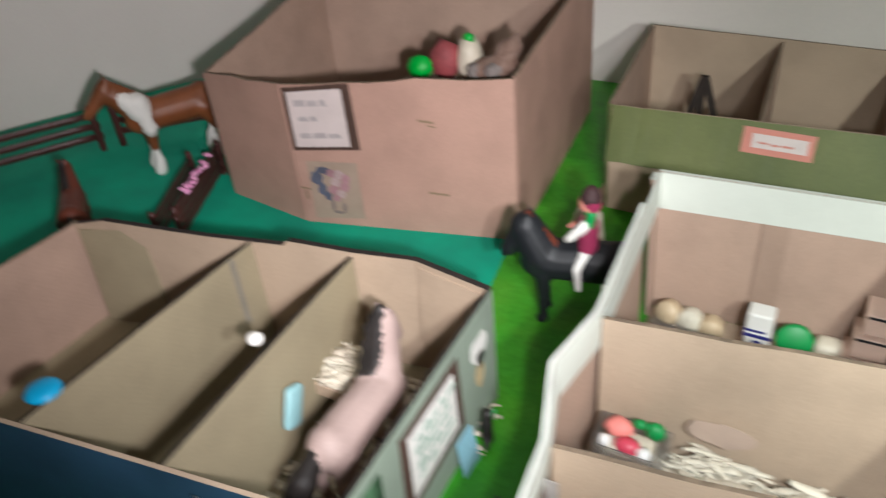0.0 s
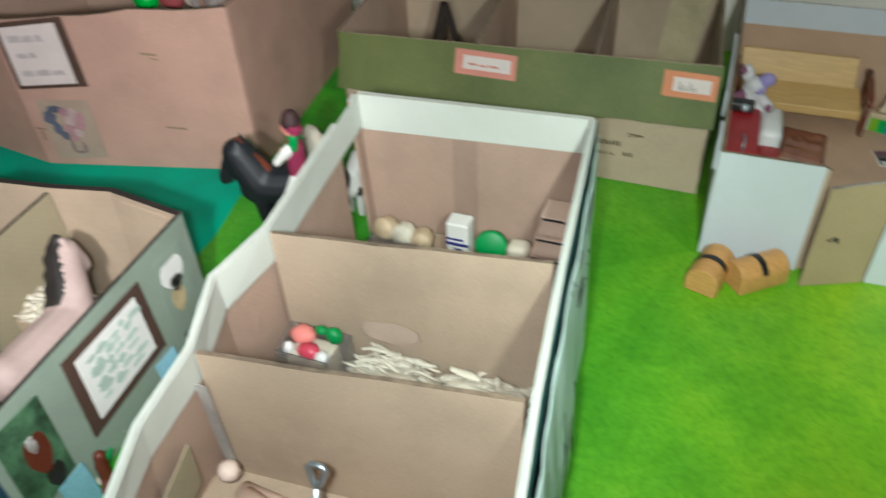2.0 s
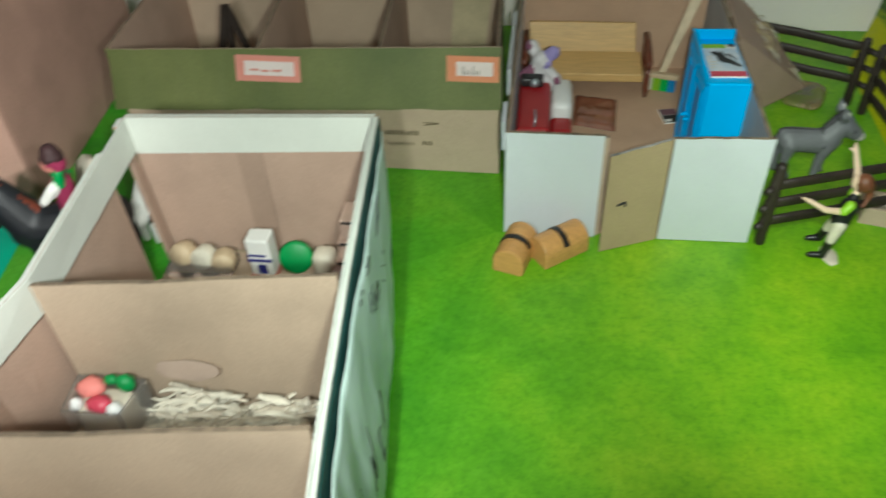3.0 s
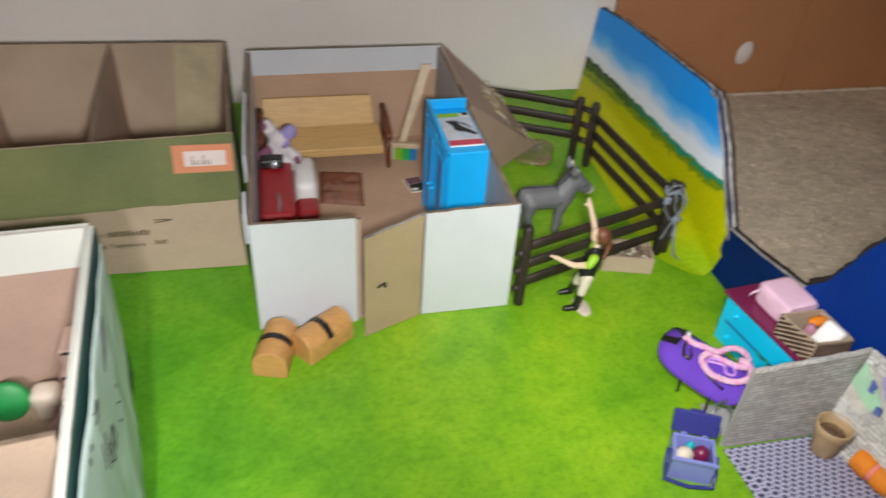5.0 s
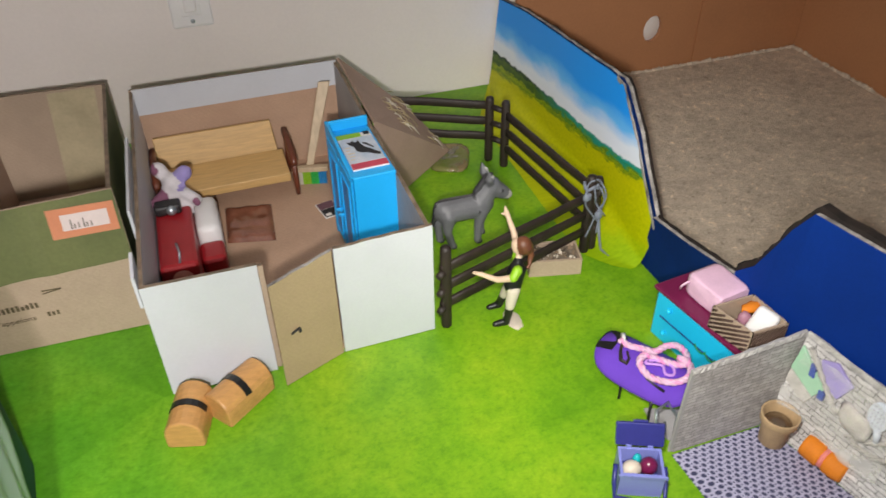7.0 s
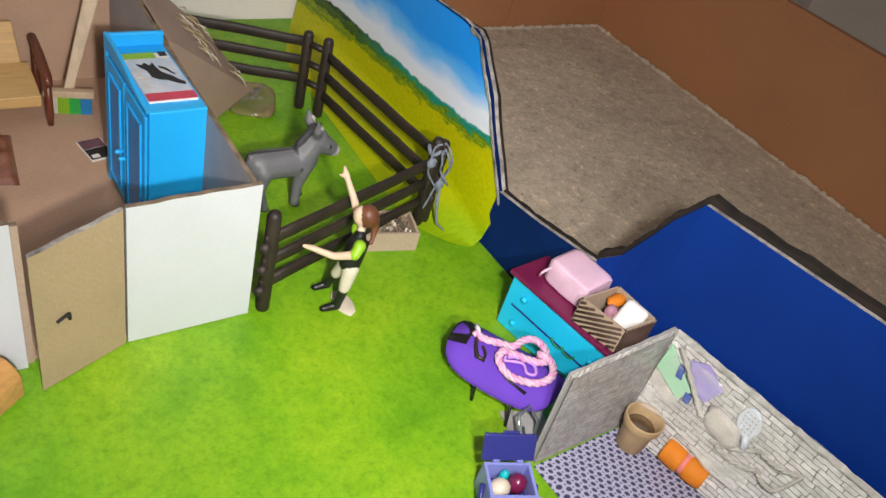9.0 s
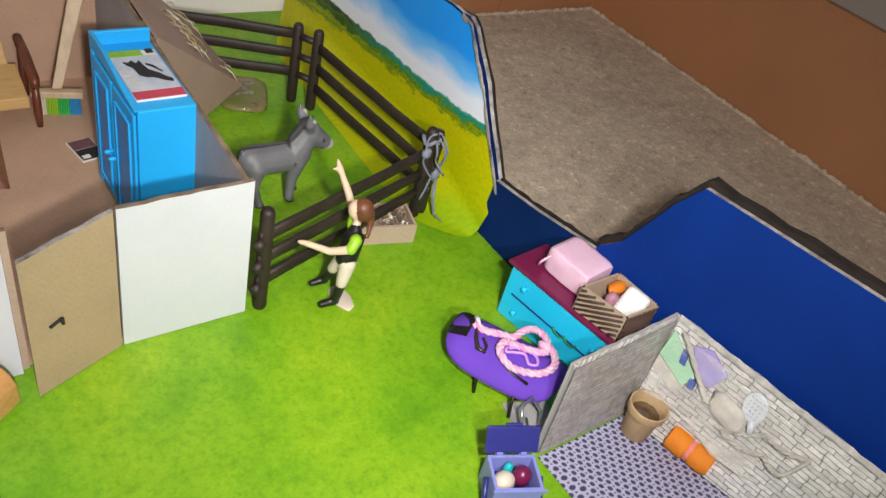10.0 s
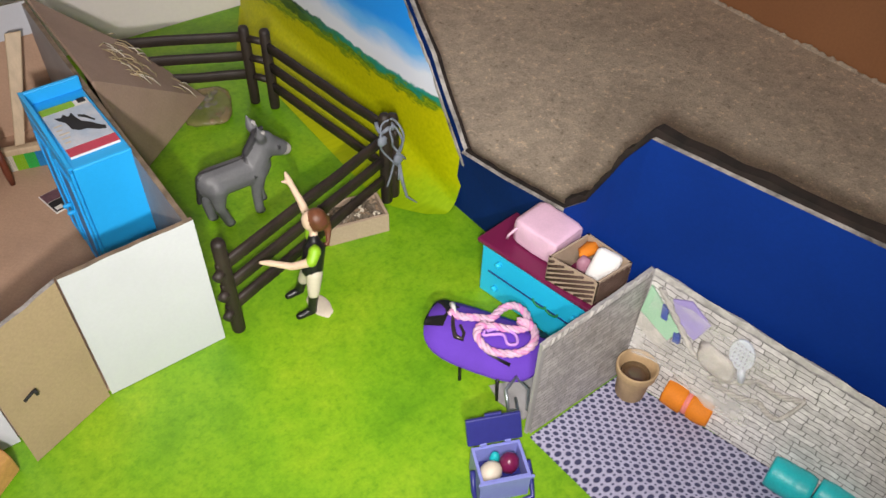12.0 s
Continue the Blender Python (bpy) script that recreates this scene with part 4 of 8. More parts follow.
# marker strokes, from the far end towards the camera's end, as (along, up) and a half-width
for wide, path in ((0.020, ((0.155, 0.955), (0.175, 0.945), (0.19, 0.905), (0.215, 0.875))), (0.012, ((0.20, 0.90), (0.225, 0.86))),
                   (0.010, ((0.345, 0.975), (0.335, 0.955), (0.312, 0.955), (0.315, 0.935), (0.335, 0.925), (0.352, 0.945))),
                   (0.010, ((0.196, 0.73), (0.200, 0.71))), (0.009, ((0.222, 0.695), (0.204, 0.655))), (0.012, ((0.236, 0.645), (0.222, 0.605))),
                   (0.011, ((0.358, 0.875), (0.361, 0.82), (0.368, 0.78))), (0.011, ((0.330, 0.845), (0.337, 0.79), (0.352, 0.735))),
                   (0.010, ((0.352, 0.76), (0.322, 0.69), (0.326, 0.75), (0.286, 0.755), (0.280, 0.69), (0.306, 0.69), (0.308, 0.745))),
                   (0.012, ((0.385, 0.955), (0.392, 0.94))), (0.012, ((0.405, 0.95), (0.412, 0.93))),
                   (0.011, ((0.41, 0.42), (0.432, 0.52), (0.418, 0.42), (0.436, 0.30))), (0.011, ((0.47, 0.43), (0.49, 0.45), (0.492, 0.29), (0.472, 0.31))),
                   (0.011, ((0.54, 0.66), (0.543, 0.36), (0.558, 0.55), (0.564, 0.36))), (0.011, ((0.62, 0.6), (0.64, 0.34), (0.656, 0.6)))):
    fine = [Vector(p).lerp(Vector(q), f / 6) for p, q in zip(path, path[1:]) for f in range(6)] + [Vector(path[-1])]
    part("brush_stroke", Geo().use(0, True).tube([banner_at(a, h, 0.010) for a, h in fine], [wide * (0.45 + 0.55 * math.sin(math.pi * (i + 0.5) / len(fine))) for i in range(len(fine))], 5), CHAR, ban)

# ---------------------------------------------------------------- left stable
ls = thing("navy_stable", (-7.4, -4.4, 0.01), "open cardboard stable painted navy and sage outside", "toy stable")
LSM = (SAGE, CARD, CARD_EDGE)
part("right_wall", wall((-4.93, -5.80), (-5.06, -2.86), 1.575, 1.575, (-T, 0), amp=0.012, seed=21), (SAGE, CARD_OLIVE, RIM_AND_SHADE), ls, "sage green side wall")
part("front_wall", wall((-10.6, -6.60), (-4.95, -5.81), 1.56, 1.575, (0, T), amp=0.015, seed=22, n=16), (NAVY, CARD_OLIVE, CARD_PALE), ls, "navy painted front wall")
BK = [(-5.08, -2.84, 1.575), (-6.00, -2.74, 1.62), (-6.75, -2.86, 1.60), (-7.55, -2.98, 1.62), (-7.62, -2.99, 1.55), (-8.6, -3.2, 1.55), (-9.4, -3.36, 1.57), (-10.05, -3.50, 1.60), (-10.5, -3.6, 1.5)]
g = Geo().strip([(a[0], a[1], 0.01) for a in BK], BK, (0, -0.075, 0), 1)
part("back_wall", g, (CARD_PALE, RIM_AND_SHADE), ls, "pale back wall with a dark uneven cut top")
part("left_wall", wall((-10.55, -3.60), (-10.6, -6.55), 1.5, 1.56, (T, 0), amp=0.01), LSM, ls)
for (xa, ya), (xb, yb), z in (((-6.56, -5.98), (-6.76, -2.96), 1.56), ((-8.12, -6.20), (-8.05, -3.16), 1.55)):
    part("partition", wall((xa, ya), (xb, yb), z, z, (T, 0), amp=0.012, seed=xa), (CARD_OLIVE, CARD_OLIVE, RIM_AND_SHADE), ls)
part("base", Geo().slab([(-10.55, -6.52, 0.012), (-4.97, -5.75, 0.012), (-5.09, -2.88, 0.012), (-6.0, -2.78, 0.012), (-7.6, -3.02, 0.012), (-10.5, -3.62, 0.012)], (0, 0, 0.03)), CARD_OLIVE, ls)
# low flaps folded inside the back of the stalls
g = Geo()
g.slab([(-5.98, -2.86, 0.55), (-5.16, -2.94, 0.55), (-5.12, -2.90, 1.50), (-5.98, -2.80, 1.55)], (0.0, -0.03, 0))
part("back_flap", g, CARD_PALE, ls)
part("back_flap", Geo().slab([(-10.40, -3.75, 0.05), (-9.45, -3.50, 0.05), (-9.55, -3.42, 1.50), (-10.42, -3.66, 1.44)], (0.0, -0.03, 0)), CARD_OLIVE, ls)

# ---------------------------------------------------------------- house
hs = thing("white_house", (1.5, 2.1, 0.01), "open white cardboard house with a brown door", "toy house")
part("front_panel", wall((0.10, 0.0), (1.21, -0.02), 1.48, 1.49, (0, T), amp=0.012, seed=31), (WHITE_CARD, CARD, CARD_EDGE), hs, "white front panel")
part("front_panel", wall((1.975, 0.0), (3.04, 0.01), 1.47, 1.50, (0, T), amp=0.05, seed=33), (WHITE_CARD, CARD, CARD_EDGE), hs, "white front panel")
door = part("door", wall((1.265, -0.29), (1.955, -0.005), 1.40, 1.46, (0, T), amp=0.02, seed=35, n=22), (CARD_KHAKI, CARD, FOAM_EDGE), hs, "brown cardboard door standing ajar")
g = Geo().use(0, True)
dn = Vector((0.285, -0.69, 0)).normalized()
dx = Vector((0.69, 0.285, 0)).normalized()
hp = Vector((1.40, -0.235, 0.70)) + dn * 0.025
g.tube([hp, hp + dx * 0.10 + Vector((0, 0, 0.03))], 0.013, 6)
g.tube([hp + dx * 0.10 + Vector((0, 0, 0.03)), hp + dx * 0.105 + Vector((0, 0, -0.03))], 0.015, 6)
part("door_handle", g, CHAR, door)
part("door_post", wall((1.215, 0.02), (1.265, 0.02), 1.44, 1.44, (0, T), amp=0, n=1), (CARD_PALE, CARD, CARD_EDGE), hs)
part("left_wall", wall((0.10, 4.28), (0.10, 0.02), 1.56, 1.48, (T, 0), amp=0.02, seed=36), (WHITE_CARD, WHITE_CARD, CARD_EDGE), hs)
part("right_wall", wall((3.02, 0.05), (2.97, 4.28), 1.48, 1.56, (-T, 0), amp=0.05, seed=38), (CARD, GREY_CARD, CARD_EDGE), hs)
part("back_wall", wall((2.97, 4.30), (0.10, 4.30), 1.57, 1.57, (0, -T), amp=0.01, seed=39), (CARD, CARD_WARM, CARD_EDGE), hs)
part("back_band", Geo().slab([(0.15, 4.245, 1.20), (2.95, 4.245, 1.21), (2.96, 4.245, 1.585), (0.13, 4.245, 1.585)], (0, -0.02, 0)), WHITE_CARD, hs, "white folded top band")
part("base", Geo().box(0.12, 0.05, 0.012, 3.0, 4.27, 0.045), CARD_WARM, hs)
part("side_tab", Geo().slab([(0.085, 0.06, 1.20), (0.085, 0.42, 1.26), (0.085, 0.42, 1.63), (0.085, 0.06, 1.58)], (-0.03, 0, 0)), WHITE_CARD, hs, "white folded tab")
part("side_tab", Geo().slab([(0.085, 1.12, 1.30), (0.085, 2.75, 1.30), (0.085, 2.75, 1.66), (0.085, 1.12, 1.66)], (-0.03, 0, 0)), WHITE_CARD, hs, "white folded tab")
fl = [(2.99, 4.28, 1.57), (3.90, 3.88, 0.80), (4.47, 3.63, 0.085), (3.30, 2.70, 0.03), (3.06, 2.5, 1.42)]
c0, lift = Vector(fl[4]), Vector((0.018, 0, 0.03))
g = Geo()
g.v = [Vector(p) for p in fl] + [Vector(p) + lift for p in fl]
for a, b, c in ((0, 1, 4), (1, 2, 4), (2, 3, 4)):
    g.face((a, c, b))
    g.face((5 + a, 5 + b, 5 + c))
for i in range(5):
    j = (i + 1) % 5
    g.face((i, j, 5 + j, 5 + i))
part("roof_flap", g, CARD, hs, "brown cardboard flap leaning to the ground, stuck with straw")

# ---------------------------------------------------------------- landscape sheet and blue boards
sky = thing("landscape_board", (5.9, 2.8, 0.0), "printed landscape sheet of blue sky and field on a torn board", "backdrop print")
g = Geo()
A0, B0 = Vector((6.0, 5.74, 0.0)), Vector((5.86, 0.22, 0.0))
TOPS = ((0.0, 1.56), (0.2, 1.72), (0.5, 1.88), (0.74, 2.00), (0.80, 1.92), (0.875, 1.45), (0.93, 1.02), (0.97, 0.72), (1.0, 0.50))
nU, nV = 40, 22


def sky_top(u):
    """The sheet's upper edge: rising a little, then a sloping cut at the near end."""
    for (a_, za), (b_, zb) in zip(TOPS, TOPS[1:]):
        if a_ <= u <= b_:
            return za + (zb - za) * (u - a_) / (b_ - a_)
    return TOPS[-1][1]


def sky_place(u, w):
    """w runs up the sheet: its foot lies on the grass and sweeps up into the wall."""
    base = A0.lerp(B0, u)
    foot = (0.62 - 0.50 * max(0.0, (u - 0.86) / 0.14) ** 2.2) * (1 - w / 0.30) * min(1.0, 0.04 + 4.5 * u) if w < 0.30 else 0.0
    rise = 0.0 if w < 0.16 else (w - 0.16) / 0.84
    z = 0.007 + sky_top(u) * rise + (0.0 if w > 0.16 else 0.0)
    return base + Vector((-foot + 0.14 * rise + 0.02 * math.sin(u * 7) * rise, -0.10 * foot * (u > 0.97), z))


for j in range(nV + 1):
    for i in range(nU + 1):
        g.v.append(sky_place(i / nU, j / nV))
for j in range(nV):
    for i in range(nU):
        q_ = j * (nU + 1) + i
        uvs = []
        for du, dv in ((0, 0), (1, 0), (1, 1), (0, 1)):
            u, w = (i + du) / nU, (j + dv) / nV
            uvs.append((u * 2.6, (0.0 if w < 0.16 else (w - 0.16) / 0.84 * sky_top(u) / 2.0)))
        g.use(0, True).face((q_, q_ + 1, q_ + nU + 2, q_ + nU + 1), uvs)
part("printed_sheet", g, LANDSCAPE, sky, "sky and field print")
g = Geo()
out = []
for i in range(41):
    u = i / 40
    out.append(A0.lerp(B0, u) + Vector((0.17 + 0.02 * math.sin(u * 7), 0, sky_top(u) + (0.06 if u > 0.76 else 0.012) + (0.05 if u > 0.76 else 0.015) * noise.noise(Vector((u * 37, 4, 0))))))
g.use(0).strip([(a.x - 0.06, a.y, 0) for a in out], out, (0.05, 0, 0), 1)
lo, hi = [], []
for i in range(61):
    u = 0.765 + 0.235 * i / 60
    a, zt = A0.lerp(B0, u), sky_top(u)
    x = a.x + 0.100 + 0.02 * math.sin(u * 7)
    rag = 0.5 + 0.5 * noise.noise(Vector((u * 90, 2, 0)))
    gap = 0.035 if noise.noise(Vector((u * 22, 9, 0))) > 0.12 and u > 0.5 else 0.0
    lo.append((x, a.y, zt + 0.035 - 0.035 * rag * (u > 0.55) + gap))
    hi.append((x, a.y, zt + 0.050 + (0.045 if u > 0.5 else 0.012) * (0.5 + 0.5 * noise.noise(Vector((u * 60, 7, 0)))) + 0.3 * gap))
part("torn_edge", Geo().strip(lo, hi, (0.015, 0, 0)), FOAM_EDGE, sky, "ragged torn white paper edge")
# the shadow along the sheet's top, built as a dark brown strip
part("torn_back", Geo().strip([(a.x - 0.01, a.y, 0.0) for a in out], [a + Vector((0.05, 0, -0.02 + 0.03 * noise.noise(a * 9))) for a in out], (0.05, 0, 0)), RIM_AND_SHADE, sky, "dark brown torn back layer")
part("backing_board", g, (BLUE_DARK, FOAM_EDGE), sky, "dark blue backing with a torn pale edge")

def torn_back(tops, deep, parent):
    """A dark uneven strip behind a board's top edge, built in place of its shadow."""
    fine = [Vector(a).lerp(Vector(b), i / 8) for a, b in zip(tops, tops[1:]) for i in range(8)] + [Vector(tops[-1])]
    hi = []
    for i, p in enumerate(fine):
        run = (fine[min(i + 1, len(fine) - 1)] - fine[max(0, i - 1)]).normalized()
        out_ = Vector((0, run.z, -run.y)).normalized()
        hi.append(p + Vector((0.054, 0, 0)) + out_ * (deep * 0.55 + 0.03 * noise.noise(p * 11)))
    part("torn_back", Geo().strip([(p.x, p.y, 0.0) for p in hi], hi, (deep, deep * 0.2, 0)), RIM_AND_SHADE, parent, "dark brown torn back layer")


bb = thing("blue_display_board", (6.1, -3.0, 0.0), "folded royal blue display board with a torn edge", "display board")
g = Geo().use(0)
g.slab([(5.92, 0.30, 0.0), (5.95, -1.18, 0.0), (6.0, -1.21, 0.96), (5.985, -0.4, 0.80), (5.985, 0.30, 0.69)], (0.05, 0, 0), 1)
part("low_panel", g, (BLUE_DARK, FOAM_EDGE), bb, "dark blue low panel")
torn_back([(5.985, 0.28, 0.69), (5.985, -0.4, 0.80), (6.0, -1.20, 0.955)], 0.035, bb)
g = Geo().use(0)
top = [(6.005, -1.215, 1.0), (6.03, -1.42, 1.22), (6.05, -1.60, 1.62), (6.06, -1.70, 1.86), (6.08, -1.88, 2.165), (6.46, -3.6, 2.165), (7.02, -6.4, 2.165)]
g.strip([(a[0] - 0.05, a[1], 0.0) for a in top], top, (0.05, 0, 0), 1)
part("tall_panel", g, (BLUE, FOAM_EDGE), bb, "royal blue tall panel")
torn_back(top, 0.10, bb)

# ---------------------------------------------------------------- tack corner
tk = thing("tack_corner", (5.4, -3.0, 0.0), "low grey stone-print walls round a dotted mat", "toy room")
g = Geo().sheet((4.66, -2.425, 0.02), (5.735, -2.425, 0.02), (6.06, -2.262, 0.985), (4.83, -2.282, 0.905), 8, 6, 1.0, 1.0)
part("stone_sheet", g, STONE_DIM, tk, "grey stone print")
n = 12
feet = [(4.65 + 1.11 * i / n, -2.40, 0.0) for i in range(n + 1)]
tops = [(4.82 + 1.28 * i / n, -2.25 + 0.02 * i / n, 0.925 + 0.085 * i / n + 0.01 * math.sin(i * 2.3)) for i in range(n + 1)]
part("side_wall", Geo().strip(feet, tops, (0, 0.03, 0)), GREY_CARD, tk)
g = Geo().sheet((5.735, -2.43, 0.02), (6.645, -6.2, 0.02), (6.695, -6.2, 0.985), (6.065, -2.27, 0.985), 20, 6, 3.6, 1.0)
part("stone_sheet", g, STONE, tk, "pale stone print")
n = 20
feet = [(5.765 + 0.915 * i / n, -2.40 - 3.8 * i / n, 0.0) for i in range(n + 1)]
tops = [(6.095 + 0.635 * i / n, -2.235 - 3.965 * i / n, 1.012 + 0.012 * math.sin(i * 1.9)) for i in range(n + 1)]
part("back_wall", Geo().strip(feet, tops, (0.03, 0, 0)), GREY_CARD, tk)
g = Geo().sheet((4.65, -2.44, 0.008), (4.86, -6.2, 0.008), (6.65, -6.2, 0.008), (5.74, -2.43, 0.008), 1, 1, 32, 10.5)
mat_ = part("dotted_mat", g, DOTS, tk, "lilac grey mat printed with dark dots")

# crinkled clear film folded over the stone walls' tops
FILM = surface("crinkled_film", (0.62, 0.60, 0.57), 0.12, 0.2, 60, 300, 0.5, coat=0.8)
for a, b, sd in (((4.815, -2.262, 0.93), (6.08, -2.245, 1.02), 1), ((6.09, -2.25, 1.02), (6.725, -6.19, 1.02), 2)):
    a, b = Vector(a), Vector(b)
    n = 60
    lo = [a.lerp(b, i / n) + Vector((-0.012, -0.012, -0.035 - 0.03 * noise.noise(Vector((i * 0.6, sd, 0))))) for i in range(n + 1)]
    hi = [a.lerp(b, i / n) + Vector((0.02 * noise.noise(Vector((i * 0.9, sd, 4))), 0.02 * noise.noise(Vector((i * 0.7, sd, 9))), 0.008 + 0.02 * noise.noise(Vector((i * 0.5, sd, 2))))) for i in range(n + 1)]
    part("film_edge", Geo().strip(lo, hi, (0.006, 0.006, 0.004)), FILM, tk, "crinkled shiny clear film edge")

# the carpet's pile stands uneven against the brown panels
for nm, a, b, off in (("carpet_edge", (6.35, 5.335), (12.33, 5.305), (0, -0.02, 0)), ("carpet_edge", (12.33, 5.28), (12.33, -8.9), (-0.02, 0, 0))):
    n = 420
    line = [(a[0] + (b[0] - a[0]) * i / n, a[1] + (b[1] - a[1]) * i / n) for i in range(n + 1)]
    tops = [(x, y, max(-0.025, 0.0 + 0.06 * noise.noise(Vector((i * 0.08, 3, 0))) + 0.04 * noise.noise(Vector((i * 0.45, 8, 0))))) for i, (x, y) in enumerate(line)]
    feet = [(x + off[0] * 2, y + off[1] * 2, -0.036) for x, y in line]
    structure(nm, Geo().strip(feet, tops, off), CARPET, "uneven beige carpet edge along the brown panels")

# ---------------------------------------------------------------- fences


def fence_panel(label, a, b, height, rails, mat_, group, post_r=0.065, rail_r=0.05, lean=0.0, doubled=False):
    """A moulded toy fence panel: two round posts and flat rails between a and b."""
    a, b = Vector((a[0], a[1], 0.0)), Vector((b[0], b[1], 0.0))
    t = thing("toy_fence", a.lerp(b, 0.5), label, "fence", group)
    d = (b - a).normalized()
    for p in (a, b):
        g = Geo().use(0, True)
        g.tube([p + Vector((0, 0, z)) for z in (0.004, 0.03, height * 0.5, height - 0.05, height - 0.015, height)],
               [post_r * 0.9, post_r, post_r * 1.02, post_r, post_r * 0.8, post_r * 0.35], 10)
        part("post", g, mat_, t)
    for h in rails:
        g = Geo().use(0, True)
        side = Vector((-d.y, d.x, 0))
        ring = [(0.55, -1.0), (0.55, 1.0), (0.30, 1.22), (-0.30, 1.22), (-0.55, 1.0), (-0.55, -1.0), (-0.30, -1.22), (0.30, -1.22)]
        k = len(g.v)
        for i in range(7):
            f = -0.03 + 1.06 * i / 6
            c = a.lerp(b, f) + Vector((0, 0, h + 0.012 * noise.noise(Vector((f * 5, h * 9, 0)))))
            w = rail_r * (1 + 0.06 * noise.noise(Vector((f * 9, h, 2))))
            g.v += [c + side * (p * w) + Vector((0, 0, q * w)) for p, q in ring]
        for i in range(6):
            for e in range(8):
                n = (e + 1) % 8
                g.face((k + 8 * i + e, k + 8 * i + n, k + 8 * i + 8 + n, k + 8 * i + 8 + e))
        g.face([k + e for e in reversed(range(8))])
        g.face([k + 48 + e for e in range(8)])
        part("rail", g, mat_, t)
    return t


RAILS = (0.33, 0.60, 0.87)
fence_panel("dark brown moulded three-rail toy fence on the grass sheet", (3.19, 0.035), (5.34, 0.76), 1.17, (0.34, 0.60, 0.86), FENCE, "paddock fence")
fence_panel("dark brown moulded three-rail toy fence beside the landscape print", (5.175, 3.08), (5.46, 0.80), 1.10, RAILS, FENCE, "paddock fence")
fence_panel("dark brown moulded three-rail toy fence by the room wall", (5.02, 3.32), (3.35, 4.15), 1.08, (0.42, 0.68, 0.94), FENCE, "paddock fence")
# stub of the next panel at the house corner
stub = thing("fence_connector", (3.08, -0.02, 0), "short dark brown fence connector beside the house corner", "fence")
for (xa, ya), (xb, yb) in (((5.155, 3.11), (5.04, 3.29)), ((5.37, 0.765), (5.43, 0.79))):
    link = thing("fence_connector", (xa, ya, 0.3), "dark brown moulded link joining two fence posts", "fence")
    for h in (0.40, 0.66, 0.92):
        part("link", Geo().use(0, True).tube([(xa, ya, h), (xb, yb, h)], [0.045, 0.045], 8), FENCE, link)
for h in (0.30, 0.56, 0.82):
    g = Geo().use(0, True).tube([(3.17, 0.03, h), (3.085, -0.035, h - 0.01)], [0.05, 0.045], 8)
    part("rail_stub", g, FENCE, stub)
fence_panel("maroon moulded toy fence on the teal mat", (-14.72, -0.20), (-16.3, -2.65), 0.95, (0.30, 0.52, 0.74), FENCE_RED, "teal yard fence")
fence_panel("maroon moulded toy fence on the teal mat", (-14.50, 0.10), (-13.0, 1.45), 0.95, (0.30, 0.52, 0.74), FENCE_RED, "teal yard fence")
fence_panel("maroon moulded toy fence draped with a speckled cloth", (-10.85, -1.95), (-11.75, -0.05), 0.66, (0.16, 0.30, 0.44, 0.57), FENCE_RED, "teal yard fence", 0.055, 0.04)
fence_panel("maroon moulded toy fence standing beside another", (-11.15, -2.15), (-12.05, -0.45), 0.60, (0.16, 0.30, 0.44), FENCE_RED, "teal yard fence", 0.05, 0.035)
g = Geo().use(0, True)
for i in range(26):
    s = rng.random() * 0.9
    p = Vector((-10.85, -1.95, 0)).lerp(Vector((-11.75, -0.05, 0)), 0.25 + 0.6 * s)
    g.blob(p + Vector((0.05 * rng.uniform(-1, 1), 0.03 * rng.uniform(-1, 1), 0.60 + 0.04 * rng.random())), (0.075, 0.05, 0.03), 0.6, i, None, 1)
solid("speckled_cloth", g, ROPE_PINK, (-11.35, -0.9, 0.6), "pink and white speckled cloth over the maroon fence", "cloth")

# grey yarn hanging on the corner post
yarn = thing("grey_yarn", (5.36, 0.76, 1.0), "loose grey yarn looped over the fence post", "yarn")
for kx, (dx_, dz_, ln, sway) in enumerate(((-0.09, 0.02, 0.42, 0.10), (0.10, 0.05, 0.55, -0.08), (0.06, 0.0, 0.48, 0.05), (-0.04, 0.0, 0.30, 0.12))):
    g = Geo().use(0, True)
    pts = [(5.34 + dx_ * math.sin(i / 12 * math.pi) * 1.6 + sway * (i / 12) ** 2, 0.68 - 0.03 * kx + 0.03 * math.sin(i * 0.9), 1.12 + dz_ - ln * 1.5 * (i / 12) ** 1.4) for i in range(13)]
    g.tube(pts, 0.012, 6)
    part("strand", g, ROPE_GREY, yarn)
g = Geo().use(0, True)
g.tube([(5.34 + 0.085 * math.cos(a), 0.76 + 0.085 * math.sin(a), 1.02 + 0.03 * math.sin(3 * a)) for a in [i * 0.42 for i in range(16)]], 0.022, 6)
part("loop", g, ROPE_GREY, yarn)
for q_ in ((5.43, 0.66, 0.62), (5.24, 0.66, 0.93)):
    part("knot", Geo().use(0, True).blob(q_, (0.055, 0.04, 0.06), 0.5, 3), ROPE_GREY, yarn)
g = Geo().use(0, True).tube([(5.44, 0.66, 0.58), (5.47, 0.64, 0.30), (5.50, 0.60, 0.10), (5.58, 0.52, 0.03)], [0.022, 0.02, 0.016, 0.006], 6)
part("tail_end", g, ROPE_GREY, yarn)

# ---------------------------------------------------------------- figures


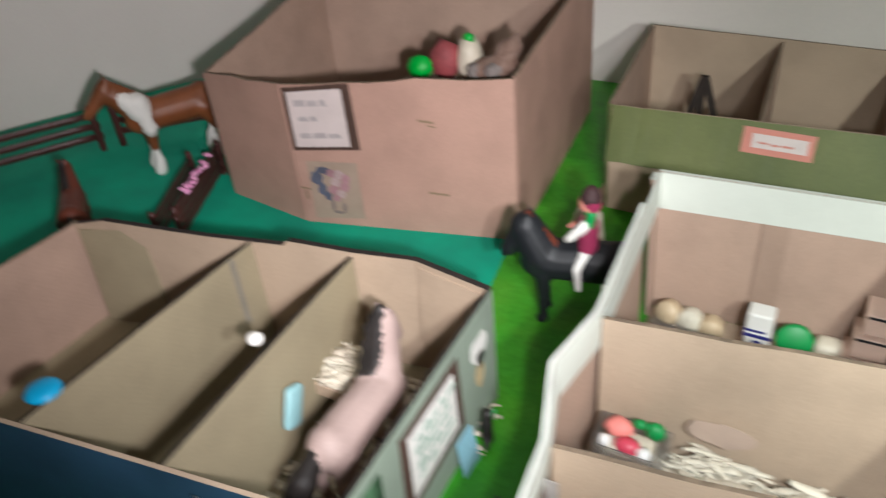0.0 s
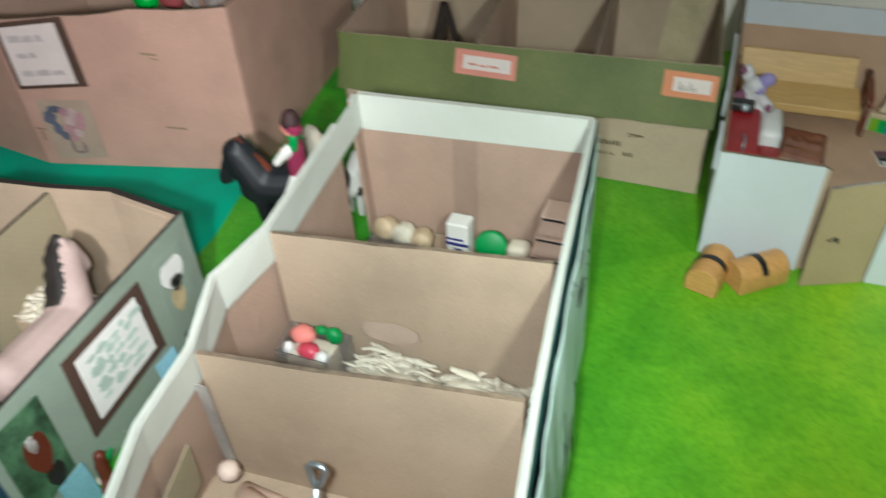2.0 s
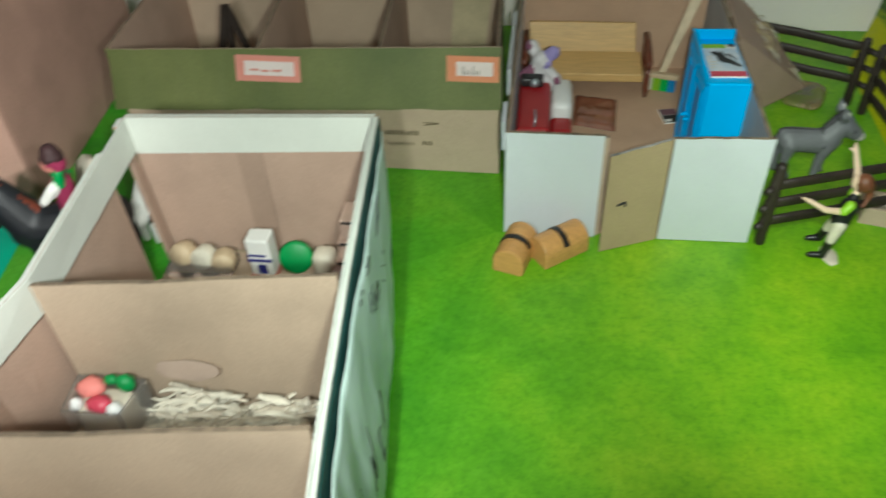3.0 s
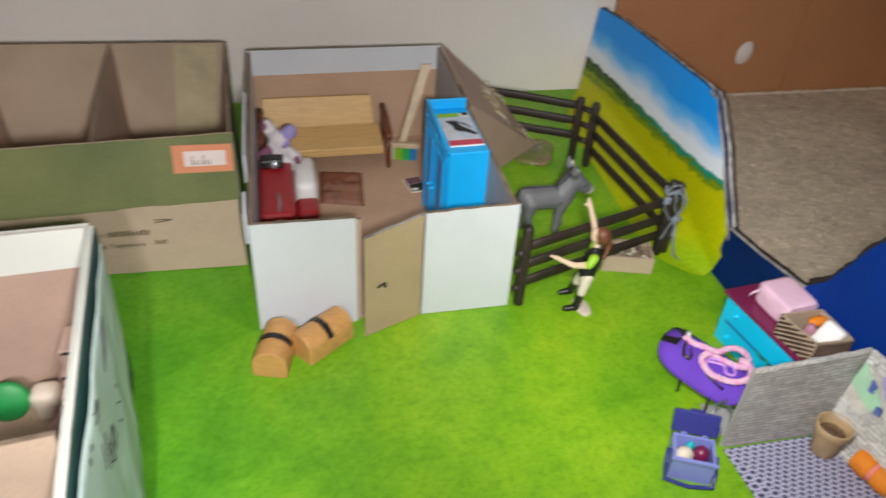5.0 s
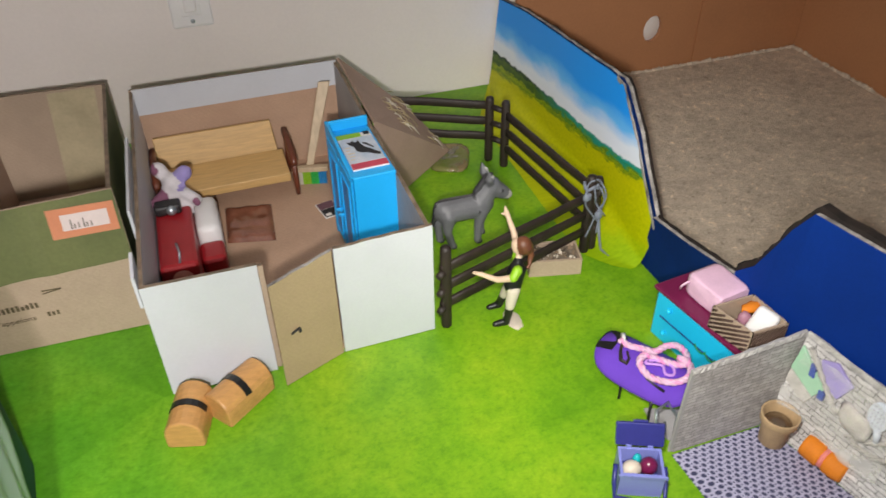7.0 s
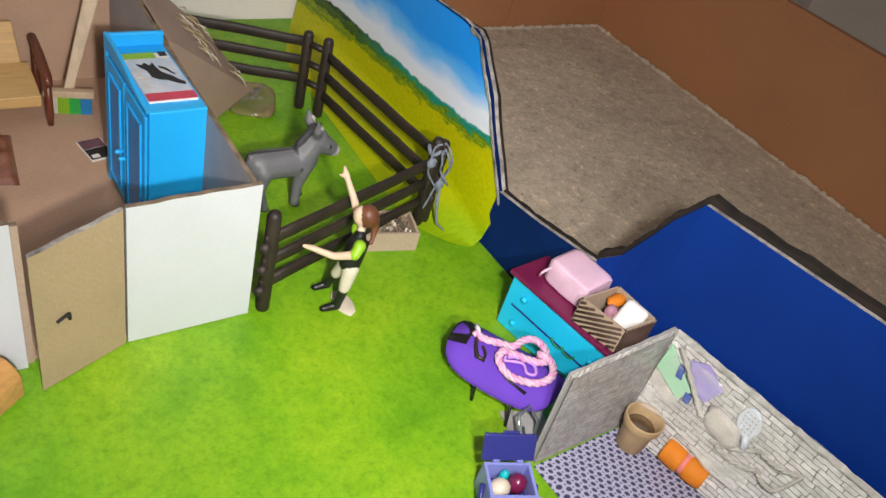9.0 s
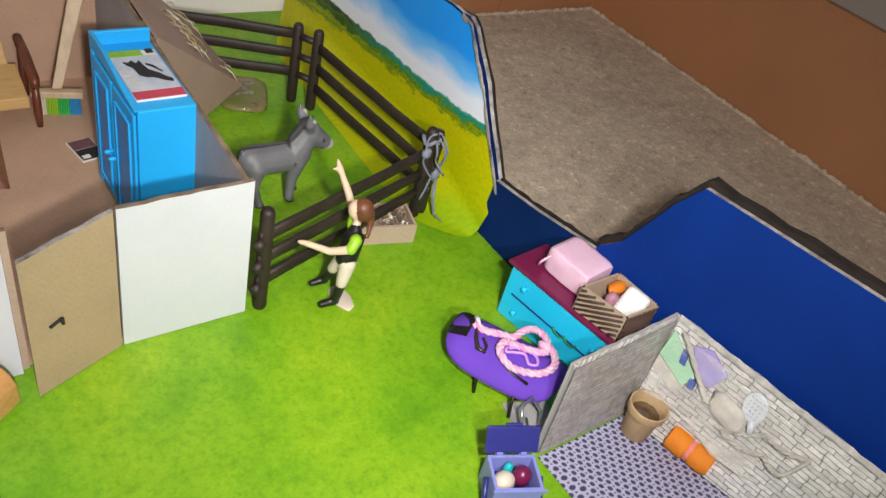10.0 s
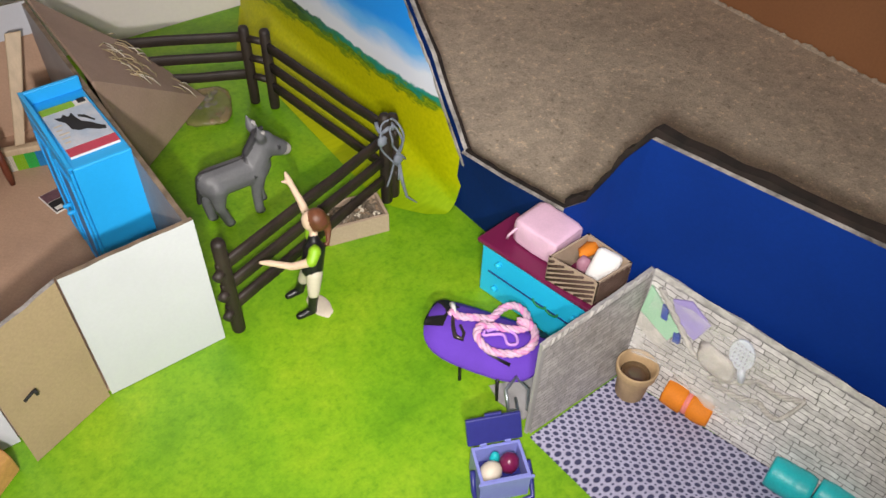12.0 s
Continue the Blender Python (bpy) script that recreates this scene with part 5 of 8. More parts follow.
def horse_limbs(head_drop=0.0, mane=True, tuck=0.0):
    """A standing horse, withers about 1 high, facing +x. Materials: 0 coat, 1 mane and tail, 2 hooves, 3 lower legs, 4 muzzle."""
    hx, hz = 0.66 - 0.16 * tuck, 1.27 - head_drop * 0.45
    L = [((-0.42, 0, 0.79), (0.28, 0, 0.79), 0.225, 0.215, 0), ((-0.47, 0, 0.84), (-0.40, 0, 0.80), 0.20, 0.23, 0), ((0.30, 0, 0.80), (0.37, 0, 0.76), 0.20, 0.19, 0),
         ((0.34, 0, 0.86), (hx, 0, hz), 0.185 + 0.03 * tuck, 0.115 + 0.05 * tuck, 0), ((hx, 0, hz + 0.03), (hx + 0.25 - 0.06 * tuck, 0, hz - 0.20 - 0.10 * tuck), 0.115 + 0.02 * tuck, 0.072 + 0.015 * tuck, 0), ((hx + 0.24 - 0.06 * tuck, 0, hz - 0.19 - 0.10 * tuck), (hx + 0.29 - 0.07 * tuck, 0, hz - 0.235 - 0.11 * tuck), 0.072, 0.062, 4)]
    for s in (-1, 1):
        L += [((hx - 0.05, 0.06 * s, hz + 0.10), (hx - 0.04, 0.075 * s, hz + 0.21), 0.034, 0.014, 0),
              ((0.30, 0.11 * s, 0.68), (0.31, 0.115 * s, 0.38), 0.10, 0.056, 0), ((0.31, 0.115 * s, 0.38), (0.30, 0.115 * s, 0.10), 0.05, 0.048, 3), ((0.30, 0.115 * s, 0.06), (0.33, 0.115 * s, 0.045), 0.062, 0.06, 2),
              ((-0.44, 0.12 * s, 0.74), (-0.55, 0.12 * s, 0.44), 0.145, 0.068, 0), ((-0.55, 0.12 * s, 0.44), (-0.50, 0.12 * s, 0.10), 0.056, 0.05, 3), ((-0.50, 0.12 * s, 0.06), (-0.47, 0.12 * s, 0.045), 0.062, 0.06, 2)]
    if mane:
        for i in range(7):
            s = i / 6
            x, z = 0.22 + (hx - 0.06 - 0.22) * s, 1.03 + (hz + 0.11 - 1.03) * s
            L.append(((x, 0.02, z), (x - 0.07, 0.09, z - 0.13), 0.045, 0.02, 1))
        L.append(((hx - 0.02, 0, hz + 0.14), (hx + 0.09, 0, hz + 0.02), 0.04, 0.02, 1))
    L += [((-0.64, 0, 0.90), (-0.78, 0, 0.70), 0.045, 0.075, 1), ((-0.78, 0, 0.70), (-0.80, 0, 0.22), 0.078, 0.03, 1)]
    return L


def stand(x, y, deg, s):
    return Matrix.Translation((x, y, 0.0)) @ Matrix.Rotation(radians(deg), 4, "Z") @ Matrix.Scale(s, 4)


def scaled(limbs, s):
    return [(a, b, ra * s, rb * s, k) for a, b, ra, rb, k in limbs]


# pale horse in the navy stable, with a tall loose mane
ph = [l for l in horse_limbs(-0.22, False, 0.0) if not (l[4] == 1 or min(l[0][2], l[1][2]) > 0.84)]
ph += [((0.34, 0, 0.84), (0.46, 0, 1.12), 0.185, 0.125, 0), ((0.46, 0, 1.12), (0.52, 0, 1.42), 0.125, 0.095, 0), ((0.53, 0, 1.42), (0.62, 0, 1.20), 0.095, 0.07, 0), ((0.62, 0, 1.20), (0.63, 0, 1.14), 0.07, 0.06, 4)]
ph += [((-0.62, 0.03, 0.88), (-0.76, 0.10, 0.66), 0.07, 0.12, 1), ((-0.76, 0.10, 0.66), (-0.86, 0.20, 0.34), 0.13, 0.13, 1), ((-0.86, 0.20, 0.34), (-0.90, 0.26, 0.08), 0.13, 0.07, 1)]
for s in (-1, 1):
    ph.append(((0.49, 0.05 * s, 1.50), (0.50, 0.065 * s, 1.60), 0.034, 0.014, 0))
for i in range(20):
    s = i / 19
    x, z = 0.24 + 0.23 * s, 1.02 + 0.52 * s
    ph.append(((x + 0.03, 0.03 + 0.008 * math.sin(i * 2), z), (x - 0.04 - 0.02 * noise.noise(Vector((i * 0.7, 1, 0))), 0.12 + 0.02 * math.sin(i * 1.3) + 0.03 * (1 - s), z - 0.09), 0.052, 0.028, 1))
M = Matrix.Translation((0, 0, 0.045)) @ stand(-5.76, -4.34, 90, 1.12)
figure("horse_figurine", scaled(ph, 1.12), (HORSE_PALE, HORSE_MANE, HORSE_MANE, HORSE_PALE, HORSE_PALE), (-5.70, -4.42, 0.045), "pale rose-grey toy horse with black mane in the stall", "horse figurine", M, 0.03)
figure("horse_figurine", scaled([l for l in horse_limbs(0.20, True, 1.0) if l[0][0] > -0.62], 1.18), (HORSE_BLACK, HORSE_RED, HORSE_BLACK, HORSE_BLACK, HORSE_BLACK), (-4.85, -1.2, 0), "black toy horse with a brown mane standing on grass", "horse figurine", stand(-4.80, -1.24, 194, 1.13), 0.028)
cl = horse_limbs(0.1)
cl += [((0.34, 0.10, 1.02), (0.30, 0.17, 0.66), 0.13, 0.09, 3), ((0.50, 0.07, 1.10), (0.38, 0.12, 0.90), 0.10, 0.11, 3)]
for s in (-1, 1):
    cl += [((0.30, 0.115 * s, 0.20), (0.33, 0.12 * s, 0.06), 0.07, 0.085, 3), ((-0.50, 0.12 * s, 0.24), (-0.48, 0.12 * s, 0.06), 0.075, 0.09, 3)]
figure("horse_figurine", scaled(cl, 1.34), (HORSE_BAY, HORSE_BAY, PAPER, PAPER, HORSE_BAY), (-12.8, -0.05, 0.01), "bay toy draught horse with white feathered legs on the teal mat", "horse figurine", Matrix.Translation((0, 0, 0.01)) @ stand(-12.80, 0.0, 241, 1.34), 0.034)
figure("horse_figurine", scaled(horse_limbs(0.2), 0.92), (HORSE_RED, HORSE_MANE, HORSE_MANE, HORSE_MANE, HORSE_MANE), (-12.0, -2.75, 0.01), "dark chestnut toy horse with a black mane behind the stable", "horse figurine", Matrix.Translation((0, 0, 0.01)) @ stand(-12.25, -2.62, 140, 0.92), 0.03)

# donkey
dk = [((-0.30, 0, 0.61), (0.20, 0, 0.60), 0.185, 0.180, 0), ((0.20, 0, 0.63), (0.27, 0, 0.62), 0.155, 0.14, 0), ((-0.34, 0, 0.64), (-0.30, 0, 0.62), 0.155, 0.17, 0),
      ((0.22, 0, 0.68), (0.37, 0, 0.90), 0.165, 0.128, 0), ((0.45, 0, 0.92), (0.62, 0, 0.80), 0.145, 0.105, 0), ((0.64, 0, 0.785), (0.685, 0, 0.755), 0.100, 0.082, 2),
      ((-0.45, 0, 0.76), (-0.50, 0, 0.42), 0.03, 0.035, 1), ((0.13, 0, 0.84), (0.27, 0, 1.03), 0.045, 0.045, 1), ((0.27, 0, 1.03), (0.36, 0, 1.08), 0.045, 0.035, 1), ((-0.42, 0, 0.785), (0.17, 0, 0.765), 0.017, 0.017, 1),
      ((0.10, 0.05, 0.77), (0.13, 0.165, 0.60), 0.022, 0.016, 1), ((0.10, -0.05, 0.78), (0.13, -0.178, 0.60), 0.022, 0.016, 1)]
for s in (-1, 1):
    dk += [((0.41, 0.06 * s, 0.99), (0.37, 0.115 * s, 1.13), 0.045, 0.062, 0), ((0.37, 0.115 * s, 1.13), (0.345, 0.135 * s, 1.28), 0.060, 0.010, 0),
           ((0.428, 0.085 * s - 0.012, 1.06), (0.400, 0.118 * s - 0.022, 1.18), 0.016, 0.028, 2), ((0.562, 0.116 * s, 0.890), (0.570, 0.117 * s, 0.884), 0.022, 0.020, 1),
           ((0.20, 0.09 * s, 0.56), (0.19 + 0.05 * s, 0.095 * s, 0.30), 0.10, 0.062, 0), ((0.19 + 0.05 * s, 0.095 * s, 0.30), (0.20 + 0.06 * s, 0.095 * s, 0.07), 0.060, 0.058, 0), ((0.20 + 0.06 * s, 0.095 * s, 0.05), (0.23 + 0.06 * s, 0.095 * s, 0.04), 0.05, 0.048, 1),
           ((-0.30, 0.09 * s, 0.58), (-0.36 - 0.04 * s, 0.10 * s, 0.32), 0.125, 0.066, 0), ((-0.36 - 0.04 * s, 0.10 * s, 0.32), (-0.31 - 0.06 * s, 0.10 * s, 0.07), 0.062, 0.058, 0), ((-0.31 - 0.06 * s, 0.10 * s, 0.05), (-0.28 - 0.06 * s, 0.10 * s, 0.04), 0.052, 0.05, 1)]
# the head is carried low and close to the neck
dk = [((a[0] - 0.08, a[1], a[2] - 0.055), (b[0] - 0.08, b[1], b[2] - 0.055), ra, rb, k_) if a[0] > 0.33 and a[2] > 0.7 else (a, b, ra, rb, k_) for a, b, ra, rb, k_ in dk]
figure("donkey_figurine", scaled(dk, 0.90), (DONKEY_GREY, DONKEY_DARK, MUZZLE), (3.95, 1.47, 0), "grey moulded toy donkey with dark mane in the paddock", "donkey figurine", stand(3.97, 1.47, 0, 0.92), 0.018)

# standing rider doll by the paddock fence: 0 skin 1 hair 2 vest 3 lime 4 breeches 5 boots
dl = [((0.03, 0.01, 0.52), (-0.01, -0.01, 0.31), 0.080, 0.058, 4), ((-0.01, -0.01, 0.30), (-0.03, 0.02, 0.07), 0.052, 0.046, 5), ((-0.03, 0.02, 0.045), (-0.17, 0.03, 0.036), 0.046, 0.036, 5),
      ((0.03, 0.09, 0.52), (-0.01, 0.17, 0.34), 0.080, 0.056, 4), ((-0.01, 0.17, 0.34), (-0.02, 0.27, 0.13), 0.05, 0.045, 5), ((-0.02, 0.27, 0.10), (-0.15, 0.28, 0.08), 0.044, 0.034, 5),
      ((0.04, 0.06, 0.56), (0.09, 0.08, 0.74), 0.105, 0.105, 2), ((0.09, 0.08, 0.78), (0.11, 0.10, 0.83), 0.092, 0.062, 2), ((0.05, -0.02, 0.82), (-0.01, -0.06, 0.76), 0.06, 0.05, 3), ((0.13, 0.19, 0.82), (0.18, 0.27, 0.86), 0.058, 0.05, 3),
      ((0.12, 0.12, 0.86), (0.14, 0.14, 0.94), 0.038, 0.038, 0), ((0.13, 0.17, 0.99), (0.135, 0.175, 1.02), 0.078, 0.084, 0), ((0.18, 0.145, 1.03), (0.19, 0.13, 1.00), 0.100, 0.095, 1), ((0.26, 0.16, 0.97), (0.27, 0.12, 0.86), 0.055, 0.04, 1), ((0.27, 0.12, 0.86), (0.22, 0.05, 0.75), 0.036, 0.018, 1),
      ((-0.01, -0.06, 0.76), (-0.15, 0.06, 0.68), 0.044, 0.038, 0), ((-0.15, 0.06, 0.68), (-0.29, 0.20, 0.69), 0.037, 0.03, 0), ((-0.29, 0.20, 0.69), (-0.36, 0.26, 0.69), 0.034, 0.02, 0),
      ((0.18, 0.27, 0.86), (0.20, 0.46, 0.98), 0.044, 0.038, 0), ((0.20, 0.46, 0.98), (0.19, 0.63, 1.11), 0.037, 0.03, 0), ((0.19, 0.63, 1.11), (0.19, 0.70, 1.17), 0.034, 0.02, 0), ((0.18, 0.64, 1.10), (0.13, 0.66, 1.12), 0.02, 0.014, 0)]
figure("rider_doll", dl, (SKIN, HAIR, BLACK, LIME, CREAM_CLOTH, BLACK), (3.88, -0.22, 0.0), "toy rider doll in cream breeches beside the fence", "doll", Matrix.Translation((3.88, -0.22, 0.012)), 0.015)
g = Geo().use(0, True).lathe((0, 0, 0), [(0.14, 0.0), (0.155, 0.006), (0.155, 0.012), (0.14, 0.018)], 28)
for i, v_ in enumerate(g.v):
    g.v[i] = v_ * (1 + 0.10 * noise.noise(v_ * 14))
g.turn(spin(3.95, -0.15, 0.002, 4) @ Matrix.Diagonal((0.62, 1.15, 1.0, 1.0)))
solid("doll_stand", g, IVORY, (3.93, -0.25, 0.0), "flat pale oval stand under the rider doll", "doll stand")

# small rider doll sitting on the black horse
dr = [((0.0, -0.05, 0.98), (-0.05, -0.22, 0.80), 0.07, 0.055, 1), ((-0.05, -0.22, 0.80), (-0.02, -0.24, 0.55), 0.05, 0.045, 1), ((0.0, 0.05, 0.98), (-0.05, 0.22, 0.80), 0.07, 0.055, 1), ((-0.05, 0.22, 0.80), (-0.02, 0.24, 0.55), 0.05, 0.045, 1),
      ((0.0, 0, 1.02), (0.0, 0, 1.34), 0.12, 0.12, 2), ((-0.02, -0.13, 1.36), (-0.16, -0.17, 1.20), 0.065, 0.055, 1), ((-0.16, -0.17, 1.20), (-0.24, -0.08, 1.10), 0.05, 0.045, 1), ((0.0, 0.13, 1.36), (-0.14, 0.17, 1.22), 0.06, 0.045, 4), ((-0.14, 0.17, 1.22), (-0.26, 0.08, 1.18), 0.045, 0.035, 3),
      ((0, 0, 1.42), (0, 0, 1.50), 0.05, 0.05, 3), ((-0.02, 0, 1.60), (-0.01, 0, 1.64), 0.11, 0.11, 3), ((0.02, 0, 1.70), (0.02, 0, 1.74), 0.125, 0.10, 0), ((0.03, 0, 1.64), (0.05, 0, 1.6), 0.12, 0.1, 2), ((0.05, -0.06, 1.5), (0.04, -0.08, 1.38), 0.06, 0.05, 4)]
figure("rider_doll", dr, (surface("maroon_hat", (0.05, 0.018, 0.02), 0.7, 0.2), PAPER, WINE, SALMON_PAPER, GREEN), (-4.62, -1.2, 0.85), "small toy rider doll in wine and white on the black horse", "doll", Matrix.Translation((-4.62, -1.26, 0.14)), 0.022)
# tan pack behind the rider and the spotted toy seen through the corner slot
solid("tan_bag", Geo().use(0, True).blob((-4.95, -0.35, 0.62), (0.22, 0.2, 0.6), 0.12, 4), IVORY, (-4.95, -0.35, 0.02), "tan rounded bag standing on the grass sheet", "bag")
ct = [((-0.16, 0, 0.42), (0.16, 0, 0.42), 0.13, 0.13, 0), ((0.18, 0, 0.50), (0.30, 0, 0.66), 0.09, 0.08, 0), ((0.30, 0, 0.66), (0.42, 0, 0.60), 0.08, 0.06, 1), ((-0.05, 0.08, 0.45), (0.02, 0.1, 0.42), 0.06, 0.06, 1), ((-0.2, -0.06, 0.5), (-0.16, -0.08, 0.45), 0.07, 0.06, 1), ((0.1, -0.1, 0.4), (0.12, -0.1, 0.36), 0.05, 0.05, 1)]
for s in (-1, 1):
    ct += [((0.16, 0.07 * s, 0.38), (0.16, 0.07 * s, 0.04), 0.05, 0.04, 0), ((-0.17, 0.07 * s, 0.38), (-0.17, 0.07 * s, 0.04), 0.06, 0.04, 0)]
figure("calf_figurine", scaled(ct, 1.25), (PAPER, BLACK), (-4.4, -0.62, 0), "white toy calf with black spots outside the stable", "calf figurine", stand(-4.36, -0.72, 80, 1.25), 0.025)

# ---------------------------------------------------------------- in the house


def sofa():
    t = thing("toy_sofa", (1.2, 3.6, 0.045), "pine toy sofa with red-brown arms in the house", "sofa")
    g = Geo().slab([(0.30, 3.24, 0.32), (1.98, 3.26, 0.32), (1.98, 3.26, 0.45), (0.30, 3.24, 0.45)], (0, 0.62, 0.06))
    part("seat", g, PINE, t, "pine seat", 0.012)
    g = Geo().slab([(0.25, 3.90, 0.40), (1.92, 3.90, 0.40), (1.88, 4.06, 0.90), (0.24, 4.06, 0.90)], (0, 0.08, -0.02))
    part("backrest", g, PINE, t, "pine backrest", 0.012)
    for x in (0.20, 2.06):
        g = Geo().use(0, True).tube([(x, 4.05, 0.72), (x, 3.75, 0.70), (x, 3.34, 0.62), (x, 3.26, 0.56)], [0.05, 0.055, 0.055, 0.04], 8)
        part("armrest", g, RED_WOOD, t, "red-brown turned arm")
        for y in (3.32, 3.98):
            part("leg", Geo().use(0, True).tube([(x, y, 0.047), (x, y, 0.2), (x, y, 0.6)], [0.03, 0.042, 0.036], 8), RED_WOOD, t)
    return t


sofa()


def wardrobe():
    x0, x1, y0, y1, z1 = 2.46, 2.97, 1.16, 2.34, 1.54
    t = thing("toy_wardrobe", (2.7, 1.8, 0.045), "bright blue plastic toy wardrobe with two doors", "wardrobe")
    part("body", Geo().round_box(x0, y0, 0.047, x1, y1, z1, 0.015), SKY_BLUE, t)
    g = Geo().use(0, True)
    pts = [(x0 - 0.03, y0, z1)] + [(x0 - 0.03, y0 + (y1 - y0) * s, z1 + 0.02 + 0.12 * (0.5 - 0.5 * math.cos(min(1, s * 1.25) * math.pi))) for s in [i / 12 for i in range(13)]] + [(x0 - 0.03, y1, z1)]
    part("crest", Geo().slab(pts, (0.035, 0, 0)), SKY_BLUE, t, "wavy crest board")
    part("back_rail", Geo().round_box(x0, y1 - 0.04, z1, x1, y1, z1 + 0.14, 0.012), SKY_BLUE, t)
    part("side_trim", Geo().box(x0 - 0.028, y1 - 0.06, 0.047, x0 - 0.002, y1, z1), SKY_BLUE, t)
    mid = (y0 + y1) / 2
    for ya, yb, hy in ((y0 + 0.03, mid - 0.02, mid - 0.06), (mid + 0.02, y1 - 0.07, mid + 0.06)):
        d = part("wardrobe_door", Geo().round_box(x0 - 0.03, ya, 0.12, x0 - 0.003, yb, z1 - 0.06, 0.008), SKY_BLUE, t)
        inner = [(ya + 0.10, yb - 0.10, 0.24, z1 - 0.20)]
        for a_, b_, c_, e_ in inner:
            # a flat panel: the recess's shade is painted as a deeper blue
            part("recess", Geo().box(x0 - 0.036, a_, c_, x0 - 0.031, b_, e_), SKY_SHADED, d, "deeper blue door panel")
            for p0, p1, q0, q1 in ((a_ - 0.02, a_, c_, e_), (b_, b_ + 0.02, c_, e_), (a_ - 0.02, b_ + 0.02, e_, e_ + 0.02), (a_ - 0.02, b_ + 0.02, c_ - 0.02, c_)):
                part("moulding", Geo().box(x0 - 0.048, p0, q0, x0 - 0.030, p1, q1), SKY_BLUE, d)
        part("knob", Geo().use(0, True).tube([(x0 - 0.03, hy, 0.72), (x0 - 0.09, hy, 0.72), (x0 - 0.11, hy, 0.72)], [0.02, 0.024, 0.014], 8), SKY_BLUE, d)
    return t


ward = wardrobe()
ward.location += Vector((-0.02, -0.05, 0)) * U
ward.rotation_euler.z = radians(2)
mag = thing("magazine", (2.7, 1.75, 1.550), "glossy magazine with a dark horse lying on the wardrobe", "magazine")
part("page_block", Geo().box(2.50, 1.30, 1.542, 2.93, 2.12, 1.562), PAPER, mag)
part("cover_band", Geo().box(2.50, 1.30, 1.566, 2.93, 1.42, 1.570), HOT_PINK, mag, "red band")
part("cover_band", Geo().box(2.50, 2.02, 1.566, 2.80, 2.12, 1.570), LIME, mag, "yellow-green band")
part("cover_photo", Geo().box(2.50, 1.43, 1.565, 2.93, 2.01, 1.568), surface("cover_sky", (0.40, 0.52, 0.66), 0.3, 0.12, 40, 260, 0.0, second=(0.66, 0.68, 0.74)), mag)
g = Geo()
g.slab([(x, y, 1.571) for x, y in ((2.58, 1.92), (2.60, 1.86), (2.64, 1.80), (2.65, 1.68), (2.70, 1.63), (2.76, 1.62), (2.84, 1.55), (2.90, 1.52), (2.91, 1.57), (2.87, 1.61), (2.83, 1.68), (2.76, 1.76), (2.74, 1.84), (2.73, 1.93), (2.69, 1.88), (2.66, 1.94), (2.63, 1.90))], (0, 0, 0.003))
g.slab([(x, y, 1.571) for x, y in ((2.76, 1.84), (2.80, 1.80), (2.86, 1.70), (2.87, 1.71), (2.82, 1.83), (2.77, 1.87))], (0, 0, 0.003))
part("horse_shape", g, CHAR, mag, "dark horse head shape")
part("barcode", Geo().box(2.84, 2.05, 1.567, 2.91, 2.12, 1.572), CHAR, mag)
for i in range(5):
    g = Geo().box(2.53, 1.50 + 0.07 * i, 1.570, 2.53 + 0.05 + 0.02 * (i % 3), 1.52 + 0.07 * i, 1.573)
    part("text_bar", g, IVORY, mag)

mag.location += Vector((-0.015, -0.05, 0)) * U
mag.rotation_euler.z = radians(2)

mag2 = thing("magazine", (2.35, 2.65, 0.05), "small black and pink magazine on the house floor", "magazine")
MR = spin(2.30, 2.55, 0.0, 12)
part("page_block", Geo().box(0, 0, 0.047, 0.26, 0.38, 0.062, MR), PAPER, mag2)
part("cover_photo", Geo().box(0.01, 0.01, 0.064, 0.25, 0.2, 0.067, MR), CHAR, mag2)
part("cover_band", Geo().box(0.01, 0.21, 0.064, 0.25, 0.37, 0.067, MR), surface("mauve_print", (0.22, 0.10, 0.14), 0.4, 0.3, 40, 260, 0), mag2)
part("white_patch", Geo().box(0.03, 0.03, 0.068, 0.11, 0.09, 0.071, MR), PAPER, mag2)


def broom():
    t = thing("toy_broom", (2.35, 3.55, 0.045), "pale wooden toy broom with rainbow bristles leaning on the wall", "broom")
    a, b = Vector((2.30, 3.52, 0.36)), Vector((2.70, 3.86, 1.46))
    g = Geo().use(0)
    d = (b - a).normalized()
    side = Vector((1, -0.2, 0)).normalized() * 0.075
    nrm = d.cross(side).normalized() * 0.035
    g.slab([a - side * 0.7, a + side * 0.7, b + side * 1.1, b - side * 1.1], nrm)
    part("handle", g, PALE_WOOD, t, "", 0.012)
    HM = Matrix.Translation((2.30, 3.53, 0.0)) @ Matrix.Rotation(radians(-14), 4, "Z")
    part("head", Geo().round_box(-0.26, -0.05, 0.26, 0.26, 0.05, 0.34, 0.014, HM), PALE_WOOD, t)
    for i, col in enumerate((SHAVE, LIME, surface("bristle_green", (0.02, 0.5, 0.08), 0.6), surface("bristle_blue", (0.01, 0.25, 0.6), 0.6))):
        g = Geo()
        for k_ in range(5):
            x = -0.23 + 0.115 * i + 0.023 * k_
            g.box(x, -0.035, 0.05, x + 0.019, 0.035, 0.262, HM)
        part("bristles", g, col, t)
    return t


broom()
